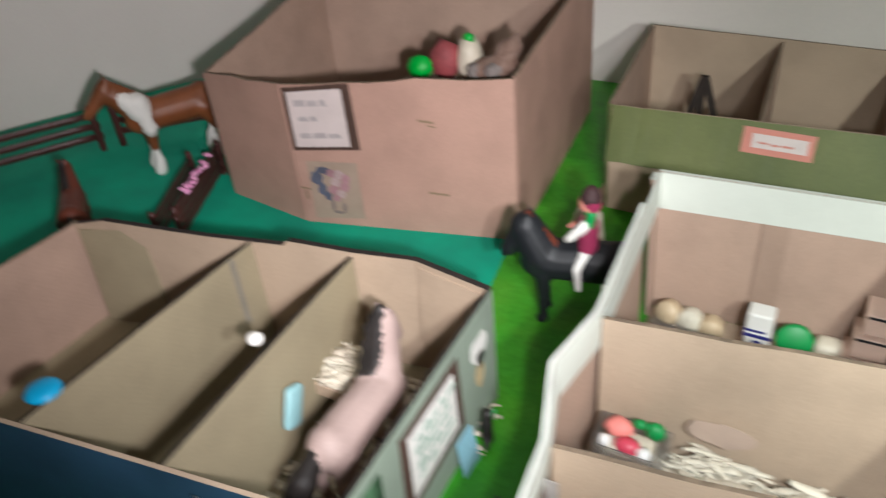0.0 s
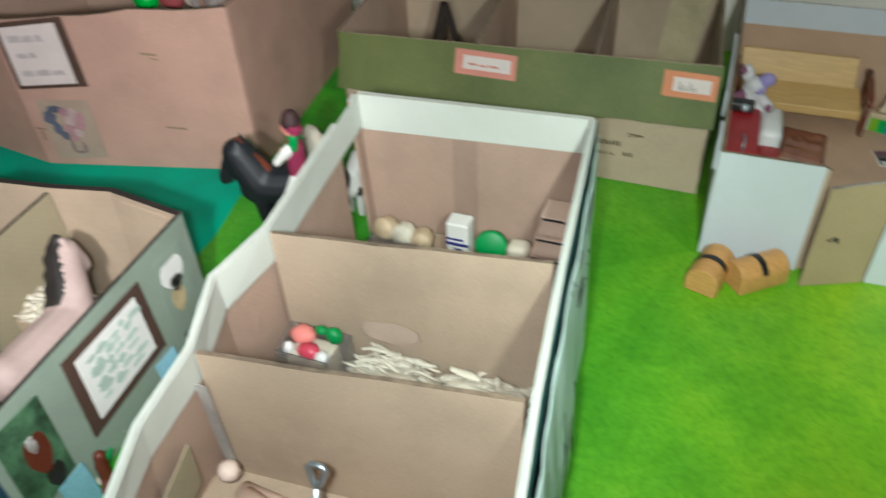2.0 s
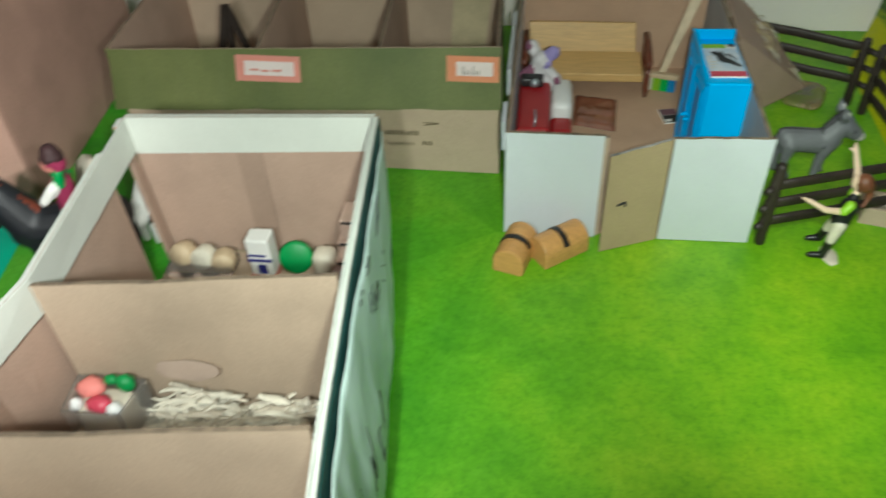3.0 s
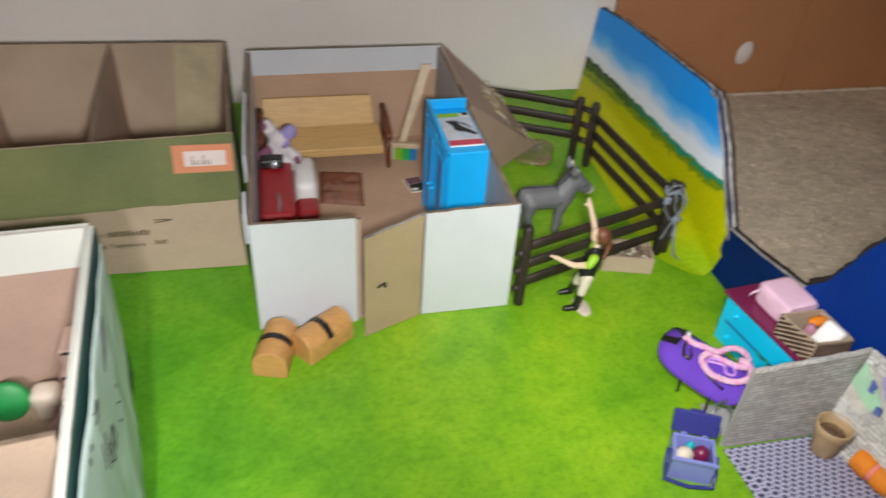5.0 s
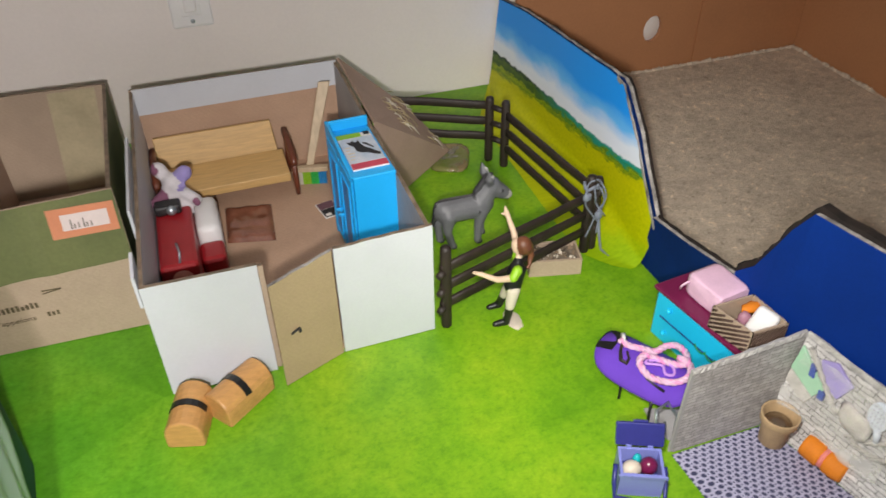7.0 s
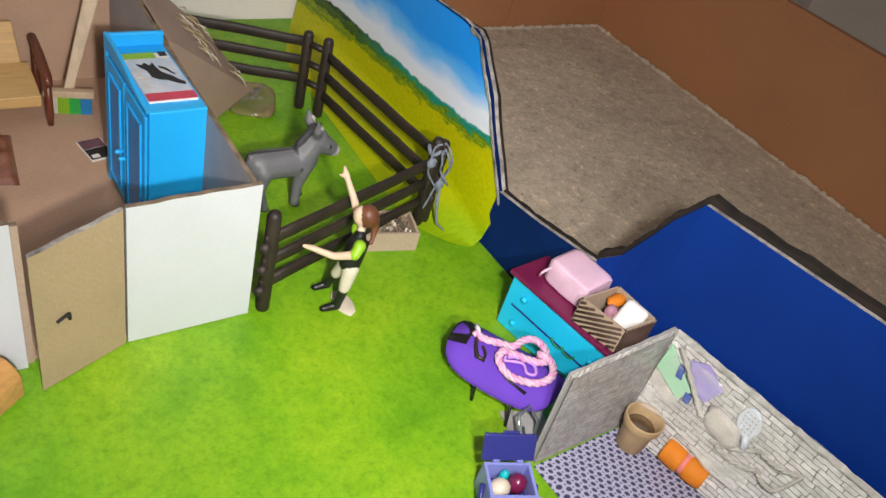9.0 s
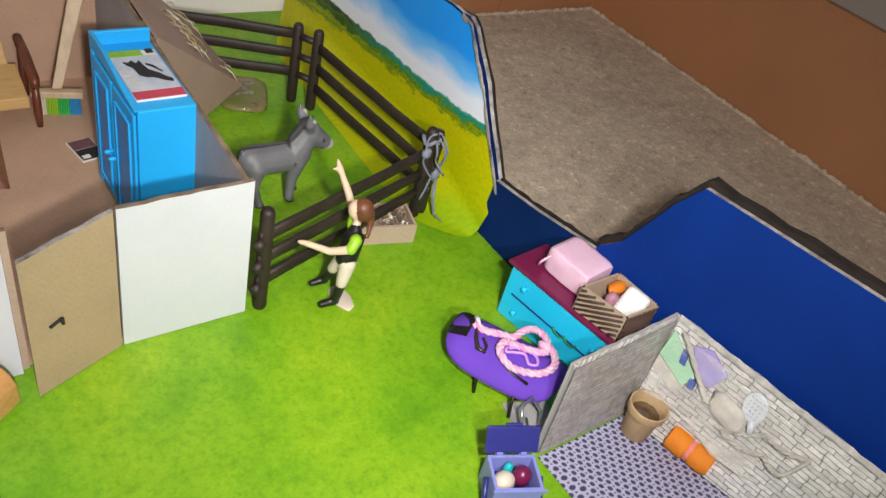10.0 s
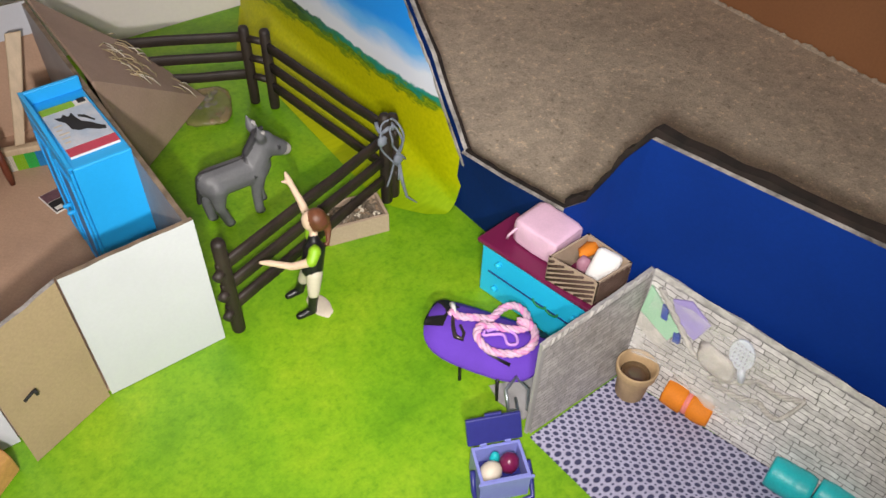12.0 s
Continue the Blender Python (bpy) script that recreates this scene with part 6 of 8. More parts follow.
# brown glossy rug
g = Geo().use(0, True)
RU = [Vector((0.95, 2.45, 0)), Vector((1.57, 2.30, 0)), Vector((1.64, 3.18, 0)), Vector((1.0, 3.28, 0))]
nr = 20
for top_ in (0, 1):
    for j in range(nr + 1):
        for i in range(nr + 1):
            u, v = i / nr, j / nr
            p_ = RU[0].lerp(RU[1], u).lerp(RU[3].lerp(RU[2], u), v)
            rim = min(1.0, 9 * min(u, v, 1 - u, 1 - v))
            puff = 0.075 * math.sqrt(rim) * (0.75 + 0.16 * abs(math.sin(u * 9.4)) * abs(math.sin(v * 9.4)) + 0.2 * noise.noise(Vector((u * 7, v * 7, 1))))
            g.v.append(p_ + Vector((0, 0, 0.047 + (puff if top_ else 0.0))))
    k_ = top_ * (nr + 1) ** 2
    for j in range(nr):
        for i in range(nr):
            q_ = k_ + j * (nr + 1) + i
            f_ = (q_, q_ + 1, q_ + nr + 2, q_ + nr + 1)
            g.face(f_ if top_ else f_[::-1])
solid("brown_cushion", g, SOIL, (1.28, 2.8, 0.045), "flat shiny red-brown quilted cushion on the house floor", "cushion")


def red_seat():
    t = thing("red_toy_car_seat", (0.4, 2.0, 0.045), "dark red plastic toy chaise with white cushion", "toy chair")
    part("base", Geo().round_box(0.16, 1.26, 0.05, 0.62, 2.62, 0.48, 0.04), RED, t)
    part("top_pad", Geo().round_box(0.165, 1.30, 0.48, 0.61, 2.56, 0.70, 0.05), RED, t, "dark red padded top")
    part("side_arm", Geo().round_box(0.62, 1.62, 0.05, 0.92, 2.02, 0.46, 0.06), RED, t)
    part("wheel", Geo().use(0, True).lathe((0.40, 1.29, 0.50), [(0.10, -0.05), (0.12, -0.03), (0.12, 0.03), (0.10, 0.05)], 14, Matrix.Rotation(radians(70), 3, "X")), SALMON_PAPER, t, "salmon round knob")
    part("lever", Geo().use(0, True).tube([(0.40, 1.34, 0.70), (0.42, 1.42, 0.80), (0.40, 1.52, 0.86)], 0.014, 6), STEEL, t)
    return t


red_seat()
solid("white_cushion", Geo().use(0, True).round_box(0.62, 2.06, 0.047, 0.92, 2.84, 0.62, 0.09), WHITE, (0.73, 2.2, 0.045), "white soft cushion beside the red chaise", "cushion")
solid("tan_block", Geo().round_box(0.64, 1.30, 0.047, 0.80, 1.46, 0.34, 0.02), PEACH, (0.7, 1.25, 0.045), "small peach wooden block by the red chaise", "block")
pl = [((0.46, 2.60, 0.82), (0.47, 2.58, 0.88), 0.14, 0.13, 0), ((0.42, 2.64, 0.50), (0.45, 2.60, 0.74), 0.17, 0.13, 0), ((0.40, 2.68, 0.92), (0.33, 2.72, 1.02), 0.085, 0.10, 0), ((0.30, 2.68, 1.04), (0.28, 2.70, 1.10), 0.07, 0.03, 2),
      ((0.54, 2.60, 0.92), (0.63, 2.58, 0.99), 0.085, 0.105, 1), ((0.63, 2.58, 1.0), (0.70, 2.57, 1.05), 0.07, 0.03, 1), ((0.54, 2.50, 0.84), (0.60, 2.46, 0.88), 0.045, 0.035, 1), ((0.56, 2.54, 0.76), (0.70, 2.46, 0.64), 0.075, 0.085, 0), ((0.70, 2.40, 0.66), (0.72, 2.38, 0.62), 0.045, 0.035, 2),
      ((0.36, 2.56, 0.76), (0.22, 2.50, 0.66), 0.07, 0.085, 2), ((0.48, 2.50, 0.60), (0.60, 2.40, 0.52), 0.08, 0.06, 0), ((0.35, 2.74, 0.3), (0.42, 2.70, 0.5), 0.18, 0.16, 2), ((0.30, 2.70, 0.10), (0.45, 2.72, 0.12), 0.10, 0.10, 2)]
figure("plush_toy", pl, (surface("white_plush", (0.72, 0.68, 0.70), 0.9, 0.12, 40, 600, 0.5), LILAC, surface("mauve_plush", (0.27, 0.10, 0.17), 0.9, 0.2)), (0.4, 2.65, 0.05), "white and lilac soft plush toy on the red chaise", "plush toy", Matrix.Translation((-0.02, 0.20, 0.04)), 0.025)
cam_toy = thing("toy_camera", (0.34, 2.2, 0.70), "small black shiny toy camera on the red chaise", "toy camera")
part("body", Geo().round_box(0.18, 2.36, 0.702, 0.50, 2.54, 0.84, 0.03), BLACK, cam_toy)
part("lens", Geo().use(0, True).lathe((0.38, 2.35, 0.78), [(0.06, -0.03), (0.065, 0.0), (0.05, 0.03)], 14, Matrix.Rotation(radians(75), 3, "X")), STEEL, cam_toy)

# straw caught on the roof flap, in three loose rows
FA, FM, FT = Vector(fl[0]), Vector(fl[1]), Vector(fl[2])
g = Geo()
for inner, lo_, hi_, n in ((0.12, 0.26, 0.52, 10), (0.30, 0.26, 0.60, 14), (0.48, 0.30, 0.74, 14), (0.20, 0.70, 0.95, 5)):
    for i in range(n):
        f = lo_ + (hi_ - lo_) * rng.random()
        edge = FA.lerp(FM, f * 2) if f < 0.5 else FM.lerp(FT, f * 2 - 1)
        nrm = (FM - FA if f < 0.5 else FT - FM).cross(c0 - FM).normalized()
        if nrm.z < 0:
            nrm = -nrm
        run = (FM - FA if f < 0.5 else FT - FM).normalized()
        inw = (c0 - edge).normalized()
        base = edge.lerp(c0, inner + 0.08 * rng.uniform(-1, 1)) + lift + nrm * (0.012 + 0.025 * rng.random())
        d = (run * rng.choice((1, 1, 0.3)) + inw * rng.uniform(-0.9, 0.6)).normalized() * rng.uniform(0.07, 0.27)
        if i % 9 == 0:
            d = (run * 0.5 - inw * 0.8).normalized() * 0.15
        g.use(0 if i % 4 else 1, True).tube([base, base + d * 0.5 + nrm * 0.025, base + d + nrm * 0.008], [0.006, 0.008, 0.005], 4)
solid("straw", g, (STRAW, SHAVE), (3.6, 3.9, 0.9), "loose dry straw stuck on the cardboard flap", "straw", "", "stuff")
# clear blister dish beyond the flap
DM = spin(4.46, 3.53, 0.0, -22)
g = Geo().use(0, True)
for r, h in ((0.92, 0.004), (1.0, 0.03), (0.97, 0.06), (0.80, 0.085), (0.74, 0.07), (0.60, 0.045), (0.02, 0.045)):
    for i in range(32):
        a = 2 * math.pi * i / 32
        c, q = math.cos(a), math.sin(a)
        lump = 1 + 0.05 * noise.noise(Vector((c * 2, q * 2, r * 3)))
        g.v.append(DM @ Vector((0.30 * math.copysign(abs(c) ** 0.55, c) * r * lump, 0.41 * math.copysign(abs(q) ** 0.55, q) * r * lump, h + 0.012 * noise.noise(Vector((c * 5, q * 5, r * 7))))))
for j in range(6):
    for i in range(32):
        n = (i + 1) % 32
        g.face((32 * j + i, 32 * j + n, 32 * j + 32 + n, 32 * j + 32 + i))
DISH = film("brown_tinted_film", 0.45, 0.85)
DISH.node_tree.nodes["Principled BSDF"].inputs["Base Color"].default_value = (0.26, 0.19, 0.10, 1)
solid("clear_dish", g, DISH, (4.47, 3.44, 0), "shiny brownish plastic toy water dish on the grass", "water dish")
# clear bumps added where the dish's plastic glints
for i, (x, y, r) in enumerate(((0.02, 0.16, 0.08), (0.10, 0.27, 0.05), (0.0, 0.0, 0.05), (0.09, 0.02, 0.045), (-0.09, -0.04, 0.04))):
    solid("clear_bead", Geo().use(0, True).blob(DM @ Vector((x, y, 0.055)), (r, r * 0.8, r * 0.5), 0.2, i), CLEAR, DM @ Vector((x, y, 0.045)), "clear glinting plastic bead in the water dish", "bead", "clear beads")
# feed tray
tr = thing("feed_tray", (4.75, 0.62, 0), "shallow cardboard feed tray filled with chopped feed", "feed tray")
TM = spin(4.45, 0.50, 0, -14)
for nm, c in (("front_side", (0, 0, 0.004, 0.66, 0.03, 0.24)), ("back_side", (0, 0.38, 0.004, 0.66, 0.41, 0.24)), ("end_side", (0, 0.03, 0.004, 0.03, 0.38, 0.24)), ("end_side", (0.63, 0.03, 0.004, 0.66, 0.38, 0.24)), ("tray_floor", (0.03, 0.03, 0.004, 0.63, 0.38, 0.03))):
    part(nm, Geo().box(*c, TM), CARD_PALE, tr)
g = Geo()
for i in range(170):
    x, y = rng.uniform(0.05, 0.61), rng.uniform(0.05, 0.36)
    m_ = TM @ Matrix.Translation((x, y, 0.17 + 0.03 * rng.random())) @ Euler((rng.random() * 3, rng.random() * 3, rng.random() * 6)).to_matrix().to_4x4()
    g.use(rng.choice((0, 0, 1, 2))).box(-0.028, -0.012, -0.008, 0.028, 0.012, 0.008, m_)
g.use(0).box(0.03, 0.03, 0.03, 0.63, 0.38, 0.165, TM)
ob = part("chopped_feed", g, (OATS, SHAVE, CARD_DARK), tr, "grey-brown chopped feed")
tagged(ob, kind="stuff")


# ---------------------------------------------------------------- wooden bales on the grass
def bale(x, y, deg, length, label):
    t = thing("wooden_bale", (x, y, 0), label, "toy bale", "wooden bales")
    m_ = spin(x, y, 0, deg)
    pr = [(-0.17, 0.0), (0.17, 0.0), (0.19, 0.03), (0.19, 0.17)] + [(0.19 * math.cos(math.pi * i / 10), 0.17 + 0.19 * math.sin(math.pi * i / 10)) for i in range(1, 10)] + [(-0.19, 0.17), (-0.19, 0.03)]
    g = Geo().slab([m_ @ Vector((0, a, b)) for a, b in pr], m_.to_3x3() @ Vector((length, 0, 0)))
    part("block", g, BALE, t, "", 0.02)
    g = Geo()
    g.slab([m_ @ Vector((length * 0.42, a * 1.035, b * 1.03)) for a, b in pr[4:13]], m_.to_3x3() @ Vector((0.075, 0, 0)))
    part("strap", g, BLACK, t, "black strap")
    return t


bale(0.185, -0.76, 74, 0.58, "honey brown wooden toy bale with a black strap by the house")
bale(0.52, -0.53, 38, 0.64, "honey brown wooden toy bale with a black strap by the house")

# ---------------------------------------------------------------- by the blue boards


def quad_prism(pts, z0, z1):
    g = Geo().slab([(x, y, z0) for x, y in pts], (0, 0, z1 - z0))
    return g


bn = thing("turquoise_drawer_box", (5.7, -1.5, 0), "turquoise plastic drawer box with a maroon lid", "drawer box")
BF = [(5.36, -0.86), (5.60, -2.20), (6.0, -2.2), (5.88, -0.80)]
part("body", quad_prism(BF, 0.004, 0.64), TURQ, bn, "", 0.02)
part("lid", quad_prism([(5.32, -0.82), (5.57, -2.24), (5.98, -2.24), (5.86, -0.76)], 0.65, 0.70), MAROON, bn, "glossy maroon lid", 0.015)
d_ = Vector((0.24, -1.34, 0)).normalized()
n_ = Vector((-1.34, -0.24, 0)).normalized()
for zz in (0.33,):
    a = Vector((5.36, -0.86, zz)) + d_ * 0.10 + n_ * 0.004
    b = Vector((5.36, -0.86, zz)) + d_ * 1.22 + n_ * 0.004
    part("drawer_gap", Geo().slab([a, b, b + Vector((0, 0, 0.018)), a + Vector((0, 0, 0.018))], n_ * 0.006), INDIGO, bn)
for s, zz in ((0.22, 0.50), (0.20, 0.16), (1.10, 0.46), (1.05, 0.18)):
    c = Vector((5.36, -0.86, zz)) + d_ * s
    part("stud", Geo().use(0, True).tube([c, c + n_ * 0.035, c + n_ * 0.045], [0.03, 0.03, 0.018], 10), TURQ, bn)
g = Geo().use(0, True)
g.tube([Vector((5.36, -0.86, 0.345)) + d_ * (0.62 + 0.020 * i + 0.03 * math.cos(i * 0.9)) + n_ * 0.016 + Vector((0, 0, 0.026 * math.sin(i * 0.9))) for i in range(18)], 0.010, 5)
solid("green_thread", g, GREEN, (5.5, -1.4, 0.36), "loose green thread on the drawer box front", "thread")

PKM = Matrix.Translation((5.79, -1.25, 0.705)) @ Matrix.Rotation(radians(8), 4, "Z")
pk = thing("pink_cloth_bag", (5.72, -1.2, 0.705), "pale pink gathered cloth bag on the maroon lid", "bag")
g = Geo().use(0, True)
n_ring, n_run = 18, 12
for i in range(n_run + 1):
    f = i / n_run
    y = 0.24 - 0.49 * f
    pinch = 1.0 - 0.10 * (2 * f - 1) ** 6
    for k_ in range(n_ring):
        a = 2 * math.pi * k_ / n_ring
        c, s_ = math.cos(a), math.sin(a)
        fold = 1 + 0.05 * noise.noise(Vector((c * 2, s_ * 2, f * 5)))
        x = 0.21 * math.copysign(abs(c) ** 0.17, c) * pinch * fold
        z = 0.135 + 0.135 * math.copysign(abs(s_) ** 0.20, s_) * pinch * (fold if s_ > 0 else 1)
        g.v.append(PKM @ Vector((x, y, max(0.002, z))))
for i in range(n_run):
    for k_ in range(n_ring):
        n = (k_ + 1) % n_ring
        g.face((i * n_ring + k_, i * n_ring + n, (i + 1) * n_ring + n, (i + 1) * n_ring + k_))
g.use(0, False).face(list(reversed(range(n_ring))))
g.face([n_run * n_ring + k_ for k_ in range(n_ring)])
part("pouch", g, PINK, pk)
part("loop", Geo().use(0, True).tube([PKM @ Vector(p) for p in ((-0.2, 0.2, 0.18), (-0.27, 0.23, 0.12), (-0.25, 0.26, 0.04))], 0.014, 5), PINK, pk)

st = thing("striped_box", (5.75, -1.85, 0.705), "small corrugated cardboard box with brown ridges", "box")
SB = [Vector((5.475, -1.59, 0)), Vector((5.60, -2.06, 0)), Vector((6.02, -2.06, 0)), Vector((5.97, -1.58, 0))]
for i, nm in enumerate(("front_side", "end_side", "back_side", "end_side")):
    a, b = SB[i], SB[(i + 1) % 4]
    ins = (SB[(i + 2) % 4] - b).normalized() * 0.02
    a2, b2 = a.copy(), b.copy()
    w = part(nm, Geo().slab([a2 + Vector((0, 0, 0.706)), b2 + Vector((0, 0, 0.706)), b2 + Vector((0, 0, 0.99)), a2 + Vector((0, 0, 0.99))], ins), CARD_PALE, st)
    if i < 2:
        out_n = (b - a).cross(Vector((0, 0, 1))).normalized()
        if (a + out_n - Vector((5.78, -1.82, 0))).length < (a - Vector((5.78, -1.82, 0))).length:
            out_n = -out_n
        # ridges climb aslant over the face, cut off at its edges
        slope, first, step_, count = (1.0, 0.82, -0.20, 9) if i == 0 else (1.1, 0.80, -0.16, 11)
        for k_ in range(count):
            c = first + step_ * k_
            s0, s1 = max(0.03, (0.04 - c) / slope), min(0.97, (0.95 - c) / slope)
            if s1 - s0 < 0.08:
                continue
            p, m_, q_ = (a.lerp(b, s) + Vector((0, 0, 0.706 + 0.284 * (c + slope * s))) + out_n * 0.006 for s in (s0, (s0 + s1) / 2 + 0.01, s1))
            part("ridge", Geo().use(0, True).tube([p, m_, q_], [0.011, 0.015, 0.012] if i == 0 else 0.008, 5), FRAME_BROWN, w)
solid("white_foam_piece", Geo().use(0, True).round_box(-0.12, -0.05, -0.17, 0.12, 0.05, 0.15, 0.048, Matrix.Translation((5.86, -1.90, 0.905)) @ Euler((radians(-28), radians(14), radians(-58))).to_matrix().to_4x4(), 3), WHITE, (5.84, -1.9, 0.72), "folded white foam piece in the striped box", "foam")
solid("orange_scrap", Geo().use(0, True).blob((5.88, -1.68, 0.92), (0.12, 0.07, 0.05), 0.3, 2), ORANGE, (5.84, -1.7, 0.8), "orange foam scrap in the striped box", "foam")
solid("mauve_scrap", Geo().use(0, True).blob((5.76, -1.75, 0.86), (0.07, 0.06, 0.09), 0.3, 5), surface("mauve_plastic", (0.42, 0.20, 0.27), 0.5, 0.1), (5.7, -1.76, 0.73), "mauve plastic scrap in the striped box", "scrap")

# saddle pad on a wire stand
ws = thing("wire_stand", (4.85, -1.8, 0), "small black wire saddle stand on the grass", "stand")
for off in (0.0, 0.42):
    o = Vector((4.62 + 0.32 * off, -1.50 - 0.85 * off, 0))
    g = Geo().use(0, True).tube([o + Vector((-0.10, -0.14, 0.015)), o + Vector((-0.06, -0.08, 0.16)), o + Vector((0.06, 0.02, 0.29)), o + Vector((0.20, 0.08, 0.16)), o + Vector((0.26, 0.10, 0.015))], 0.016, 6)
    part("leg_loop", g, BLACK, ws)
part("base_plate", Geo().slab([(4.70, -1.84, 0.003), (5.10, -2.00, 0.003), (4.98, -2.30, 0.003), (4.72, -2.28, 0.003), (4.66, -2.02, 0.003)], (0, 0, 0.012)), GREY_CARD, ws, "grey card base")
part("spine", Geo().use(0, True).tube([(4.66, -1.46, 0.295), (4.84, -1.92, 0.295)], 0.016, 6), BLACK, ws)
g = Geo().use(0, True).tube([(4.80, -2.08, 0.02), (4.72, -2.20, 0.05), (4.60, -2.20, 0.16), (4.66, -2.08, 0.26), (4.82, -2.03, 0.26), (4.90, -2.12, 0.12), (4.80, -2.24, 0.02)], 0.015, 6)
part("wire_curl", g, STEEL, ws)

pad = thing("saddle_pad", (4.8, -1.62, 0.32), "purple felt saddle pad with black corners", "saddle pad")
AX, BX = Vector((0.50, -0.86, 0)), Vector((0.86, 0.50, 0))


def pad_at(a, f, h):
    """a round the rim, f from the middle out: a rounded oval that droops on both long sides."""
    c, s_ = math.cos(a), math.sin(a)
    u = 0.56 * math.copysign(abs(c) ** 0.62, c) * f
    v = (0.30 * math.copysign(abs(s_) ** 0.62, s_) - (0.05 if s_ < 0 else 0)) * f
    return Vector((4.80, -1.60, 0.335 + h)) + AX * u + BX * v + Vector((0, 0, -0.12 * (v / 0.3) ** 2))


g = Geo().use(0, True)
for h in (0.0, 0.03):
    k_ = len(g.v)
    g.v.append(pad_at(0, 0, h))
    for r_ in range(1, 5):
        for i in range(32):
            g.v.append(pad_at(2 * math.pi * i / 32, r_ / 4, h))
    for i in range(32):
        n = (i + 1) % 32
        g.face((k_, k_ + 1 + i, k_ + 1 + n))
        for r_ in range(3):
            a_ = k_ + 1 + 32 * r_
            g.face((a_ + i, a_ + 32 + i, a_ + 32 + n, a_ + n))
for i in range(32):
    n = (i + 1) % 32
    g.use(0, False).face((97 + i, 97 + n, 97 + 129 + n, 97 + 129 + i))
part("pad", g, PURPLE, pad)
for a0, a1 in ((2.45, 3.35), (0.35, 0.75)):
    ring = [pad_at(a0 + (a1 - a0) * i / 6, 1.01, 0.034) for i in range(7)] + [pad_at(a0 + (a1 - a0) * (1 - i / 4), 0.70, 0.034) for i in range(5)]
    part("corner_patch", Geo().slab(ring, (0, 0, 0.008)), BLACK, pad, "black felt corner")
rope = thing("lead_rope", (4.85, -1.5, 0.36), "pink and white braided lead rope with a metal clip", "lead rope")
path = [(4.64, -1.25), (4.69, -1.36), (4.80, -1.45), (4.90, -1.53), (5.04, -1.50), (5.16, -1.53), (5.19, -1.65), (5.12, -1.78), (5.03, -1.78), (4.93, -1.70), (4.84, -1.60), (4.75, -1.56), (4.66, -1.62), (4.66, -1.77), (4.74, -1.89), (4.86, -1.98), (5.00, -1.98), (5.10, -1.88), (5.11, -1.77), (5.04, -1.70)]


def flowing(pts, steps):
    """A smooth run through the given places."""
    out, last = [], len(pts) - 1
    for i in range(last):
        p0, p1, p2, p3 = (Vector(pts[max(0, min(last, i + k_))]) for k_ in (-1, 0, 1, 2))
        for f in range(steps):
            t_ = f / steps
            out.append(0.5 * ((2 * p1) + (-p0 + p2) * t_ + (2 * p0 - 5 * p1 + 4 * p2 - p3) * t_ ** 2 + (-p0 + 3 * p1 - 3 * p2 + p3) * t_ ** 3))
    return out


fine = flowing(path, 5)
for ph_, col in ((0, ROPE_PINK), (2.1, ROPE_ROSE), (4.2, ROPE_ROSE)):
    g = Geo().use(0, True)
    pts = []
    for i, p in enumerate(fine):
        a = i * 0.95 + ph_
        lift = 0.39 - 0.10 * max(0.0, -((p.x - 4.80) * 0.86 + (p.y + 1.60) * 0.50) / 0.3) ** 2 + (0.03 if i > 52 else 0)
        tv = (fine[min(i + 1, len(fine) - 1)] - fine[max(0, i - 1)]).normalized()
        nv_ = Vector((-tv.y, tv.x))
        pts.append(Vector((p.x + nv_.x * 0.021 * math.cos(a), p.y + nv_.y * 0.021 * math.cos(a), lift + 0.015 * math.sin(a))))
    g.tube(pts, 0.021, 6)
    part("strand", g, col, rope)
g = Geo().use(0, True).tube([(4.64, -1.30, 0.385), (4.57, -1.39, 0.365), (4.53, -1.48, 0.345), (4.56, -1.54, 0.345), (4.61, -1.50, 0.36), (4.63, -1.42, 0.375)], [0.018, 0.02, 0.024, 0.022, 0.016, 0.014], 7)
part("clip", g, BRONZE, rope, "dark metal lobster clip")
part("end_bead", Geo().use(0, True).tube([(4.71, -1.19, 0.39), (4.69, -1.24, 0.40), (4.65, -1.31, 0.40)], [0.03, 0.022, 0.017], 8), WHITE, rope, "white plastic end")
g = Geo().use(0, True).tube(flowing([(4.77, -1.62, 0.39), (4.89, -1.67, 0.392), (4.95, -1.79, 0.392), (4.90, -1.88, 0.39), (4.83, -1.84, 0.39), (4.86, -1.74, 0.395), (4.78, -1.68, 0.395), (4.72, -1.64, 0.39), (4.77, -1.60, 0.392)], 5), 0.015, 6)
part("ribbon", g, surface("violet_ribbon", (0.62, 0.32, 0.85), 0.5, 0.1), rope, "thin lilac ribbon loop")
for ob in (pad, rope):
    ob.location += Vector((0.09, 0.055, 0)) * U

# periwinkle tote with an open lid
KM = Matrix.Translation((4.18, -2.59, 0.004)) @ Matrix.Rotation(radians(-24), 4, "Z")
kb = thing("grooming_box", (4.18, -2.62, 0.004), "periwinkle plastic toy grooming box with its dark lid open", "box")
for nm, c in (("front_side", (-0.20, -0.16, 0, 0.20, -0.135, 0.30)), ("back_side", (-0.20, 0.135, 0, 0.20, 0.16, 0.30)), ("end_side", (-0.20, -0.135, 0, -0.175, 0.135, 0.30)), ("end_side", (0.175, -0.135, 0, 0.20, 0.135, 0.30)), ("box_floor", (-0.175, -0.135, 0, 0.175, 0.135, 0.03))):
    part(nm, Geo().box(*c, KM), PERIWINKLE, kb)
